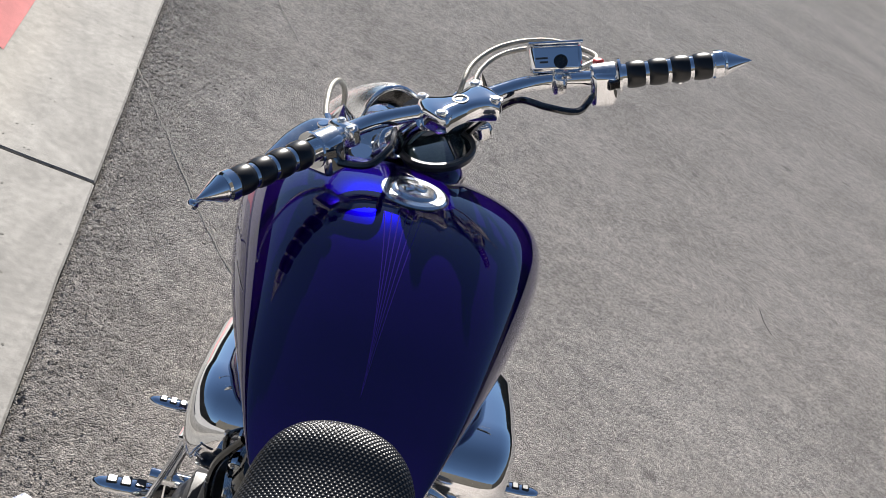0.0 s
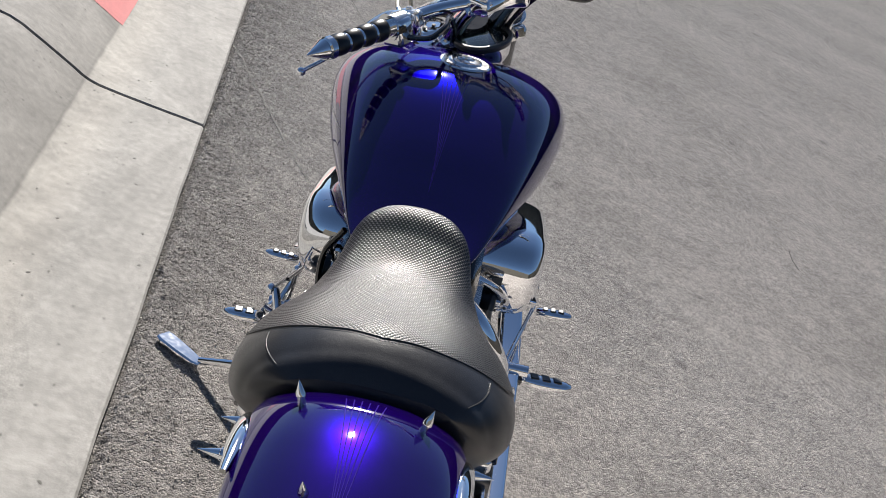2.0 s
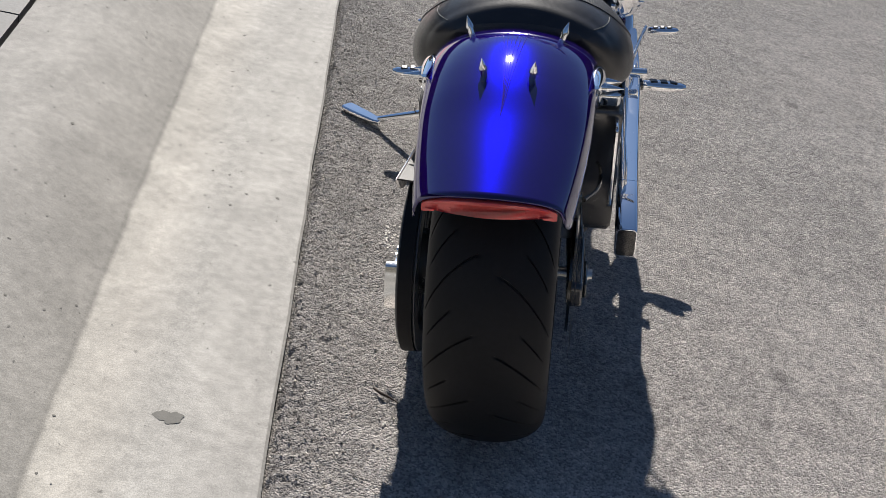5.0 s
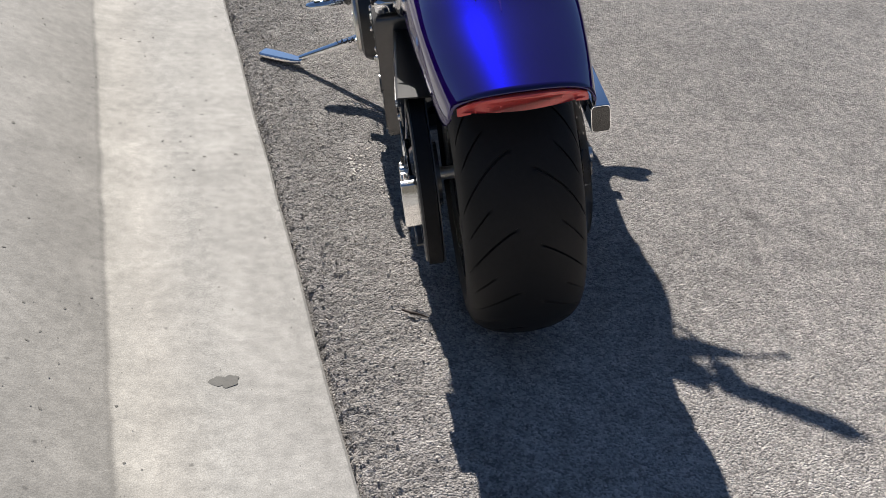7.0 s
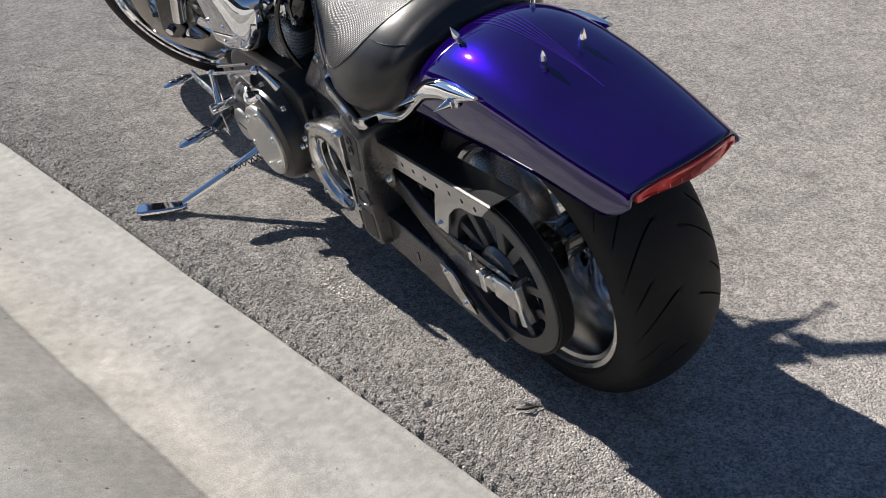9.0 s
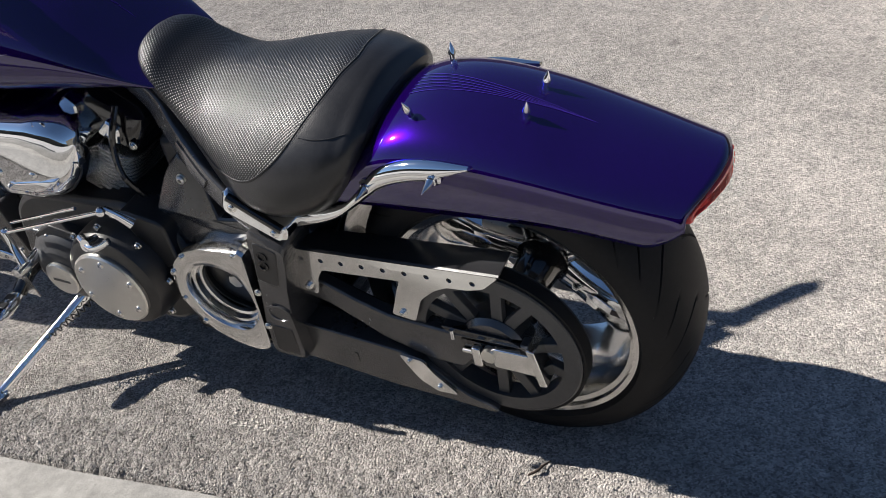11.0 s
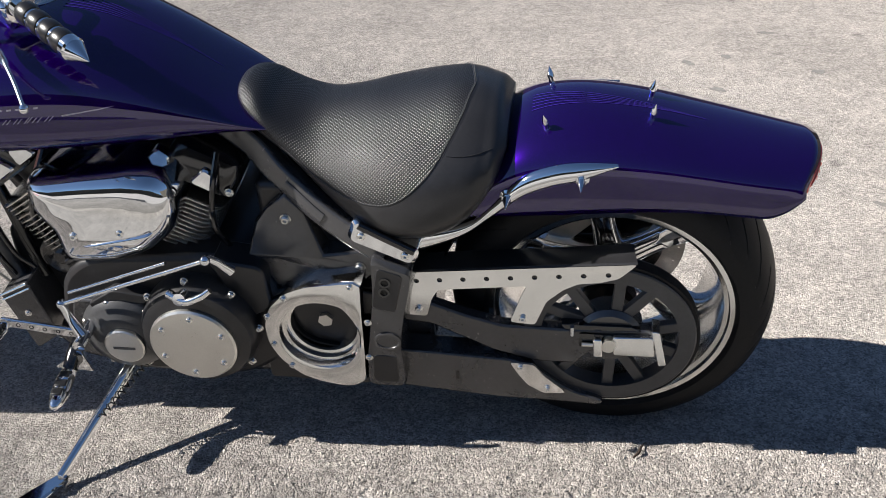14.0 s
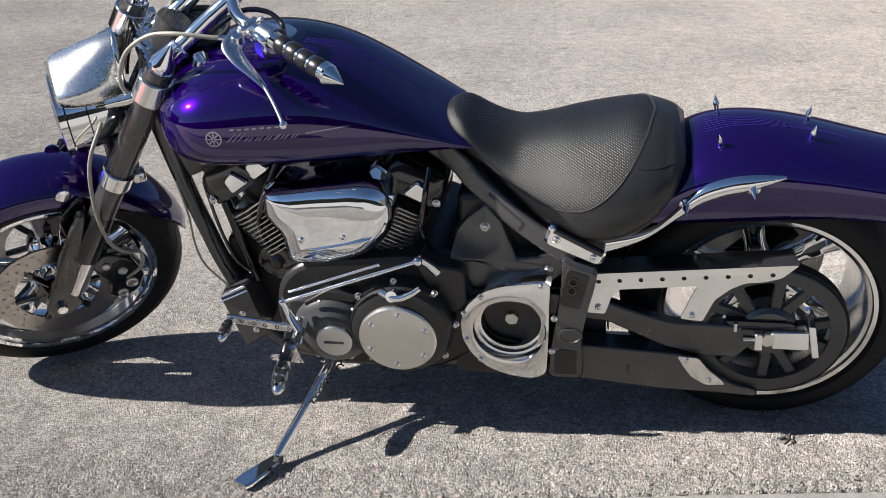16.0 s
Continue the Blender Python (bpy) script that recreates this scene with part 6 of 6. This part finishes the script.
AX = Vector((0, -0.508, 0.862)).normalized()
for s in (-1, 1):
    x = s * 0.118
    part("fork_tube", steer(cyl(bmesh.new(), (x, fork_at(0.91), 0.91), (x, fork_at(0.55), 0.55), 0.029, seg=28)), BLACK, fork, "black fork tube")
    part("fork_slider", steer(cyl(bmesh.new(), (x, fork_at(0.56), 0.56), (x, fork_at(0.44), 0.44), 0.0305, seg=28)), GLOSS, fork, smooth=30)
    part("fork_lower", steer(cyl(bmesh.new(), (x, fork_at(0.45) - 0.012, 0.45), (x, fork_at(0.335) - 0.012, 0.335), 0.021, seg=28)), POLISHED, fork, "polished lower fork leg")
    bm = prism(bmesh.new(), rounded([(1.552, 0.585), (1.537, 0.577), (1.585, 0.44), (1.622, 0.345), (1.612, 0.300), (1.655, 0.270), (1.694, 0.270), (1.700, 0.31), (1.625, 0.462)], 0.010, 3), x - 0.016, x + 0.008)
    part("axle_carrier", steer(bm), GLOSS, fork, "gloss black axle carrier", 30, bevel=0.005)
    for z, r, h in ((0.868, 0.037, 0.028), (0.655, 0.036, 0.020)):
        p = Vector((x, fork_at(z), z))
        part("fork_clamp", steer(cyl(bmesh.new(), p - AX * h, p + AX * h, r, seg=32)), POLISHED, fork, "polished fork clamp", 30, bevel=0.003)
        part("clamp_ear", steer(block(bmesh.new(), p + Vector((s * 0.004, -0.044, -0.010)), (0.026, 0.03, 0.03))), POLISHED, fork, bevel=0.006)
        bolt(fork, TURN_LEFT @ (p + Vector((s * 0.017, -0.046, -0.010))), (TURN_LEFT.to_3x3() @ Vector((s, 0, 0))), 0.006, 0.004)
    p = Vector((x, fork_at(0.895), 0.895))
    part("fork_cap", steer(turned(bmesh.new(), p, AX, [(0, 0.024), (0.006, 0.026), (0.020, 0.026), (0.022, 0.023), (0.030, 0.023), (0.032, 0.0265), (0.040, 0.025), (0.085, 0.0006)], 28)), CHROME, fork, "chrome spike on the fork tube", 25)
for z, h in ((0.868, 0.020), (0.655, 0.022)):
    p = Vector((0, fork_at(z) - 0.022, z))
    bm = block(bmesh.new(), p, (0.21, 0.062, 2 * h * 0.8), Matrix.Rotation(radians(30.5), 3, "X"))
    part("yoke", steer(bm), POLISHED if z > 0.8 else BLACK, fork, "fork yoke", bevel=0.012)
part("front_axle", steer(cyl(bmesh.new(), (-0.145, 1.665, 0.308), (0.145, 1.665, 0.308), 0.012)), CHROME, fork)
for s in (-1, 1):
    cal = rounded([(1.575, 0.385), (1.535, 0.415), (1.478, 0.375), (1.462, 0.31), (1.485, 0.262), (1.53, 0.245), (1.56, 0.27), (1.545, 0.31)], 0.014, 3)
    c = part("brake_caliper", steer(prism(bmesh.new(), cal, s * 0.066, s * 0.112)), GLOSS, fork, "black front brake caliper", 30, bevel=0.006)
    for y, z, r in ((1.508, 0.345, 0.011), (1.497, 0.295, 0.015), (1.525, 0.268, 0.013), (1.54, 0.375, 0.010)):
        bm = turned(bmesh.new(), (s * 0.111, y, z), (s, 0, 0), [(0, r), (0.004, r), (0.006, r * 0.8), (0.003, r * 0.6), (0.003, 0)], 20)
        part("caliper_piston", steer(bm), BRUSHED, c, smooth=30)
    part("caliper_bracket", steer(prism(bmesh.new(), rounded([(1.58, 0.40), (1.55, 0.42), (1.60, 0.30), (1.64, 0.30)], 0.008), s * 0.085, s * 0.10)), BRUSHED, c)
part("brake_hose", steer(tube(bmesh.new(), [(-0.10, 1.44, 0.80), (-0.135, 1.490, 0.729), (-0.150, 1.512, 0.611), (-0.152, 1.510, 0.50), (-0.138, 1.485, 0.435), (-0.12, 1.455, 0.40), (-0.115, 1.465, 0.345), (-0.11, 1.504, 0.314)], 0.0045, 10)), CABLE, fork, "braided brake hose")

# front fender


def ff_half(a, k=1.0):
    rc, rs, w = 0.325, 0.268, 0.077 * k
    out = []
    for t in np.linspace(0, math.pi / 2, 10).tolist():
        out.append((w * math.sin(t), rs + 0.03 + (rc - rs - 0.03) * math.cos(t) ** 1.15))
    return out + [(w, rs + 0.03 * (1 - u)) for u in (0.4, 0.8, 1.0)]


rings = []
for deg in np.linspace(38, 172, 44).tolist():
    a = radians(deg)
    k = 1.0 - 0.35 * max(0.0, (deg - 140) / 32) ** 2 - 0.25 * max(0.0, (60 - deg) / 22) ** 2
    lift = 0.012 * max(0.0, (deg - 130) / 42)
    side = [(x, r) for x, r in ff_half(a, k)]
    cut = max(0.0, (deg - 125) / 47) * 0.05 + max(0.0, (60 - deg) / 22) * 0.03
    pts = []
    for x, r in side:
        r = max(r, 0.268 + cut) + lift
        pts.append((x, FRONT[1] + r * math.cos(a), FRONT[2] + r * math.sin(a)))
    rings.append([(-x, y, z) for x, y, z in reversed(pts[1:])] + pts)
ffender = part("front_fender", steer(loft(bmesh.new(), rings, closed=False)), PAINT, None, "glossy candy purple front fender", 40, solid=0.004)
for s in (-1, 1):
    bm = prism(bmesh.new(), rounded([(1.60, 0.55), (1.535, 0.60), (1.545, 0.42), (1.60, 0.38)], 0.015), s * 0.082, s * 0.092)
    part("fender_bracket", steer(bm), GLOSS, ffender, bevel=0.003)
    bm = turned(bmesh.new(), (s * 0.074, 1.571, 0.598), (s, 0, 0), [(0, 0.017), (0.003, 0.017), (0.006, 0.012), (0.006, 0)], 24)
    part("fender_boss", steer(bm), CHROME, ffender, "round chrome boss", 30)

# headlight
lamp = empty("headlight", None, "chrome headlight under a satin silver cowl")
HL = Vector((0, 1.402, 0.745))
SMALL = Matrix.Translation(HL + Vector((0, 0.026, 0.012))) @ Matrix.Diagonal((0.84, 0.93, 0.84, 1)) @ Matrix.Translation(-HL)


def lamp_size(bm):
    bmesh.ops.transform(bm, matrix=SMALL, verts=bm.verts)
    return bm


HD = Vector((0, 0.998, 0.03)).normalized()
bm = turned(bmesh.new(), HL, HD, [(-0.070, 0.02), (-0.066, 0.045), (-0.05, 0.072), (-0.02, 0.090), (0.03, 0.0985), (0.083, 0.102), (0.086, 0.106), (0.102, 0.106), (0.104, 0.102), (0.102, 0.096), (0.094, 0.096)], 64)
part("headlight_shell", steer(lamp_size(bm)), CHROME, lamp, "chrome headlight shell", 35)
part("headlight_glass", steer(lamp_size(turned(bmesh.new(), HL, HD, [(0.092, 0.097), (0.100, 0.085), (0.110, 0.05), (0.113, 0)], 48))), GLASS, lamp, "clear headlight glass", 40)
cowl_t = curve([(0, 0.884), (0.12, 0.898), (0.3, 0.912), (0.55, 0.930), (0.8, 0.945), (1, 0.950)])
cowl_w = curve([(0, 0.080), (0.12, 0.092), (0.3, 0.100), (0.6, 0.100), (1, 0.086)])
cowl_b = curve([(0, 0.860), (0.15, 0.856), (0.4, 0.846), (0.7, 0.832), (1, 0.820)])


def cowl_ring(u, k=1.0, dy=0.0):
    """An arch across the top of the lamp, from one lower edge to the other."""
    t, w, b = cowl_t(u), cowl_w(u) * k, cowl_b(u)
    out = []
    for a in np.linspace(-1.0, 1.0, 33).tolist():
        s = math.sin(a * math.pi / 2)
        crease = 0.007 * math.exp(-((abs(a) - 0.78) / 0.12) ** 2) * math.sin(math.pi * u)
        out.append((w * (0.5 * abs(s) + 0.5 * abs(a)) * math.copysign(1, s) + math.copysign(crease, s), 1.494 - 0.148 * u + dy - 0.012 * u * (1 - abs(a)), b + (b + (t - b) * k - b) * math.cos(a * math.pi / 2) ** 0.8))
    return out


part("headlight_cowl", steer(lamp_size(loft(bmesh.new(), [cowl_ring(u) for u in np.linspace(0, 1, 18).tolist()], closed=False))), COWL, lamp, "satin silver headlight cowl", 55, solid=0.004)
part("cowl_lip", steer(lamp_size(tube(bmesh.new(), cowl_ring(1.0), 0.0055, 10, 1))), CHROME, lamp, "rolled chrome lip of the cowl", 60)
# black sheet added inside the cowl as the shade of its hollow
bm = loft(bmesh.new(), [cowl_ring(0.94, 0.94), cowl_ring(0.62, 0.90), cowl_ring(0.55, 0.5)], caps=False, closed=False)
part("cowl_hollow_shade", steer(lamp_size(bm)), GLOSS, lamp, "black sheet standing for the shade in the cowl's hollow", 40)
for s in (-1, 1):
    bm = loft(bmesh.new(), [[(s * x, y, z) for y, z in shrink(circle(1.338, 0.852, 0.020, 20), k)] for x, k in ((0.09, 0.8), (0.100, 1.0), (0.122, 1.0), (0.126, 0.85))])
    part("headlight_ear", steer(bm), POLISHED, lamp, "polished headlight ear", 35)
    part("ear_arm", steer(tube(bmesh.new(), [(s * 0.108, 1.34, 0.852), (s * 0.106, 1.375, 0.848), (s * 0.098, 1.42, 0.842)], [0.016, 0.014, 0.010], 12)), POLISHED, lamp)
    bolt(lamp, TURN_LEFT @ Vector((s * 0.126, 1.338, 0.852)), TURN_LEFT.to_3x3() @ Vector((s, 0, 0)), 0.009, 0.005)
part("headlight_seam", steer(lamp_size(turned(bmesh.new(), HL, HD, [(0.036, 0.0985), (0.036, 0.1002), (0.039, 0.1002), (0.039, 0.0985)], 64, closed=True))), GLOSS, lamp)
bm = bmesh.new()
for s in (-1, 1):
    for k in range(3):
        tube(bm, [(s * (0.03 + 0.02 * k), 1.32, 0.90), (s * (0.05 + 0.015 * k), 1.345, 0.83), (s * 0.05, 1.36, 0.78)], 0.004, 8)
part("wiring", steer(bm), GLOSS, lamp)

# ---- handlebar ----
bars = empty("handlebar", None, "chrome pull-back handlebar turned to the left")
BAR = [(0.0, 1.108, 0.998), (0.06, 1.118, 0.998), (0.115, 1.124, 0.998), (0.16, 1.113, 0.999), (0.225, 1.078, 1.002), (0.29, 1.048, 1.007), (0.36, 1.018, 1.012)]
part("bar", steer(tube(bmesh.new(), [(-x, y, z) for x, y, z in reversed(BAR[1:])] + BAR, 0.0125, 20, 6)), CHROME, bars, "bent chrome bar", 60)
rings = []
for x in np.linspace(-0.070, 0.070, 29).tolist():
    k = 0.025 + 0.019 * min(1.0, (abs(x) / 0.048) ** 2)
    e = max(0.0, 1 - max(0.0, (abs(x) - 0.044) / 0.0262) ** 2) ** 0.5
    k, h = k * max(e, 0.12), 0.019 * max(e, 0.3) ** 0.4 * (0.86 + 0.14 * min(1.0, abs(x) / 0.04))
    rings.append([(x * 0.84, 1.096 + k * abs(math.cos(t)) ** 0.6 * math.copysign(1, math.cos(t)), 0.999 + h * abs(math.sin(t)) ** 0.6 * math.copysign(1, math.sin(t))) for t in np.linspace(0, 2 * math.pi, 28, endpoint=False).tolist()])
clamp = part("bar_clamp", steer(loft(bmesh.new(), rings)), CHROME, bars, "chrome dog-bone handlebar clamp", 40)
for x in (-0.043, 0.043):
    for y in (1.064, 1.130):
        bolt(clamp, TURN_LEFT @ Vector((x, y, 1.0155)), TURN_LEFT.to_3x3() @ Vector((0, 0, 1)), 0.0075, 0.004)
part("clamp_emblem", steer(turned(bmesh.new(), (0, 1.092, 1.013), (0, -0.1, 1), [(0, 0.012), (0.004, 0.012), (0.004, 0.0095), (0.0025, 0.009), (0.0025, 0)], 24)), GREY, clamp)
for s in (-1, 1):
    part("riser", steer(tube(bmesh.new(), [(s * 0.050, 1.105, 0.99), (s * 0.050, 1.15, 0.962), (s * 0.050, 1.215, 0.915), (s * 0.050, 1.27, 0.88)], [0.016, 0.017, 0.019, 0.021], 16)), CHROME, bars, "chrome bar riser")
    A, Bp = Vector((s * 0.225, 1.078, 1.002)), Vector((s * 0.36, 1.018, 1.012))
    if s > 0:
        A, Bp = A + (Bp - A) * 0.13, Bp + (Bp - A) * 0.13
    d = (Bp - A).normalized()
    W = TURN_LEFT.to_3x3()
    # switch housing
    bm = turned(bmesh.new(), A - d * 0.034, d, [(0, 0.016), (0, 0.020), (0.003, 0.023), (0.036, 0.023), (0.039, 0.021), (0.040, 0.016)], 28)
    part("switch_housing", steer(bm), SATIN, bars, "chrome switch housing", 30)
    part("switch_body", steer(block(bmesh.new(), A - d * 0.015 + Vector((0, 0.002, -0.012)), (0.040, 0.052, 0.054), Matrix.Rotation(math.atan2(d.y, d.x) + (math.pi if s < 0 else 0), 3, "Z"))), CHROME, bars, bevel=0.008)
    part("switch_button", steer(block(bmesh.new(), A - d * 0.014 + Vector((0, -0.0255, -0.002)), (0.018, 0.008, 0.014))), GLOSS, bars, bevel=0.002)
    if s > 0:
        part("kill_switch", steer(block(bmesh.new(), A - d * 0.016 + Vector((0, 0.014, 0.021)), (0.014, 0.012, 0.008))), RED, bars, "red kill switch", bevel=0.002)
    # grip: four rubber rings between chrome bands
    prof = [(0.006, 0.014), (0.006, 0.026), (0.010, 0.026), (0.010, 0.0172), (0.152, 0.0172), (0.152, 0.014)]
    grip = part("grip", steer(turned(bmesh.new(), A, d, prof, 28)), CHROME, bars, "chrome grip with black rubber rings", 30)
    for k in range(4):
        h = 0.018 + 0.033 * k
        bm = turned(bmesh.new(), A, d, [(h, 0.017), (h + 0.002, 0.0190), (h + 0.008, 0.0203), (h + 0.016, 0.0205), (h + 0.023, 0.0198), (h + 0.027, 0.0186), (h + 0.028, 0.017)], 28)
        part("rubber_ring", steer(bm), GRIP, grip, "black rubber grip ring", 40)
    bm = turned(bmesh.new(), A, d, [(0.148, 0.021), (0.160, 0.021), (0.163, 0.018), (0.166, 0.019), (0.205, 0.0004)], 28)
    part("bar_end_spike", steer(bm), CHROME, grip, "pointed chrome bar end", 25)
    # lever: a broad blade running out into a thin rod with a ball
    bm = tube(bmesh.new(), [(s * 0.172, 1.128, 0.994), (s * 0.200, 1.156, 0.989), (s * 0.235, 1.152, 0.981), (s * 0.275, 1.136, 0.972), (s * 0.308, 1.124, 0.964)], [0.015, 0.022, 0.020, 0.013, 0.0065], 14, 6, 0.36)
    tube(bm, [(s * 0.300, 1.126, 0.966), (s * 0.345, 1.120, 0.956), (s * 0.394, 1.117, 0.945)], 0.0038, 10, 4)
    part("lever", steer(bm), SATIN, bars, "chrome hand lever", 50)
    bm = bmesh.new()
    bmesh.ops.create_uvsphere(bm, u_segments=16, v_segments=12, radius=0.0085, matrix=Matrix.Translation((s * 0.397, 1.117, 0.944)))
    part("lever_ball", steer(bm), CHROME, bars)
    bm = block(bmesh.new(), (s * 0.172, 1.112, 0.998), (0.022, 0.050, 0.032), Matrix.Rotation(-s * 0.4, 3, "Z"))
    perch = part("lever_perch", steer(bm), SATIN, bars, "chrome lever perch", bevel=0.007)
    part("perch_pivot", steer(cyl(bmesh.new(), (s * 0.190, 1.142, 0.970), (s * 0.190, 1.142, 1.006), 0.010)), CHROME, perch, bevel=0.002)
    for y in (1.086, 1.118):
        bolt(perch, TURN_LEFT @ Vector((s * 0.172, y, 1.014)), W @ Vector((0, 0, 1)), 0.0055, 0.004)
MT = Matrix.Rotation(-0.42, 3, "Z") @ Matrix.Rotation(-0.55, 3, "X")
MC = Vector((0.178, 1.132, 1.022))
mc = part("brake_reservoir", steer(block(bmesh.new(), MC, (0.078, 0.044, 0.042), MT)), CHROME, bars, "chrome brake fluid reservoir", bevel=0.007)
part("reservoir_lid", steer(block(bmesh.new(), MC + MT @ Vector((0, 0, 0.0225)), (0.082, 0.048, 0.005), MT)), CHROME, mc, bevel=0.002)
part("reservoir_window", steer(turned(bmesh.new(), MC + MT @ Vector((0.006, -0.0215, -0.006)), MT @ Vector((0, -1, 0)), [(0, 0.0105), (0.003, 0.0105), (0.003, 0.008), (0.001, 0.0075), (0.001, 0)], 20)), GLOSS, mc, smooth=30)
for i in range(2):
    part("lettering_bar", steer(block(bmesh.new(), MC + MT @ Vector((-0.022 + 0.003 * i, -0.0224, 0.000 - 0.006 * i)), (0.018 - 0.006 * i, 0.0008, 0.0028), MT)), GREY, mc)
for pts, r in (
    ([(0.215, 1.120, 1.005), (0.262, 1.150, 1.000), (0.270, 1.200, 0.995), (0.235, 1.262, 0.998), (0.165, 1.278, 0.998), (0.10, 1.252, 0.992), (0.06, 1.215, 0.975), (0.055, 1.235, 0.92), (0.06, 1.30, 0.85)], 0.0039),
    ([(0.212, 1.112, 0.998), (0.256, 1.140, 0.992), (0.262, 1.190, 0.988), (0.228, 1.250, 0.990), (0.165, 1.266, 0.990), (0.108, 1.242, 0.984), (0.072, 1.208, 0.965), (0.068, 1.24, 0.90), (0.07, 1.30, 0.84)], 0.0039),
    ([(0.15, 1.135, 0.99), (0.12, 1.165, 0.985), (0.092, 1.175, 0.972), (0.08, 1.22, 0.92)], 0.0045),
    ([(-0.178, 1.152, 0.990), (-0.172, 1.185, 1.000), (-0.140, 1.250, 1.006), (-0.108, 1.300, 0.992), (-0.085, 1.348, 0.950), (-0.085, 1.374, 0.900), (-0.095, 1.376, 0.862), (-0.100, 1.345, 0.838), (-0.075, 1.30, 0.78)], 0.0045),
):
    part("cable", steer(tube(bmesh.new(), pts, r, 10)), CABLE, bars, "pale braided control cable")
for s in (-1, 1):
    part("switch_wire", steer(tube(bmesh.new(), [(s * 0.205, 1.068, 0.980), (s * 0.165, 1.045, 0.975), (s * 0.125, 1.060, 0.985), (s * 0.098, 1.105, 0.985), (s * 0.07, 1.16, 0.94), (s * 0.06, 1.20, 0.90)], 0.0055, 8)), GLOSS, bars, "black wiring sleeve")
    part("adjuster_barrel", steer(cyl(bmesh.new(), (s * 0.180, 1.140, 0.988), (s * 0.174, 1.176, 0.998), 0.0075, 0.006, 16)), CHROME, bars)

for s in (-1, 1):
    part("riser_clamp", steer(cyl(bmesh.new(), (s * 0.050, 1.235, 0.898), (s * 0.050, 1.262, 0.880), 0.027, seg=24)), CHROME, bars, "chrome collar at the foot of the riser", 30, bevel=0.003)
    part("yoke_cap", steer(turned(bmesh.new(), (s * 0.050, 1.285, 0.868), AX, [(0, 0.022), (0.012, 0.022), (0.018, 0.016), (0.020, 0)], 24)), CHROME, bars, smooth=30)
part("stem_nut", steer(turned(bmesh.new(), (0, 1.300, 0.872), AX, [(0, 0.024), (0.016, 0.024), (0.022, 0.018), (0.024, 0.010), (0.024, 0)], 24)), CHROME, bars, "chrome steering stem nut", 30)

# gauge behind the clamp
gauge = empty("gauge", None, "round dark gauge in a chrome housing")
GP, GD = Vector((0.0, 1.186, 0.894)), Vector((0, -0.10, 0.99)).normalized()
part("gauge_housing", steer(turned(bmesh.new(), GP, GD, [(-0.060, 0.02), (-0.055, 0.034), (-0.03, 0.052), (-0.004, 0.058), (0.004, 0.058)], 40)), CHROME, gauge, "chrome gauge housing", 40)
part("gauge_bezel", steer(turned(bmesh.new(), GP, GD, [(-0.004, 0.0585), (0.005, 0.061), (0.010, 0.059), (0.010, 0.053), (0.004, 0.052)], 48)), GREY, gauge, "dark gauge bezel", 30)
part("gauge_glass", steer(turned(bmesh.new(), GP, GD, [(0.004, 0.0535), (0.007, 0.04), (0.008, 0)], 40)), GLASS, gauge, "dark gauge glass", 40)
part("gauge_stem", steer(tube(bmesh.new(), [GP - GD * 0.05, (0, 1.25, 0.85)], 0.018, 12)), GLOSS, gauge)
part("ignition_lock", turned(bmesh.new(), (-0.075, 1.165, 0.86), (-0.1, -0.4, 1), [(0, 0.02), (0.02, 0.02), (0.024, 0.016), (0.024, 0)], 24), CHROME, None, "chrome ignition lock", 30)
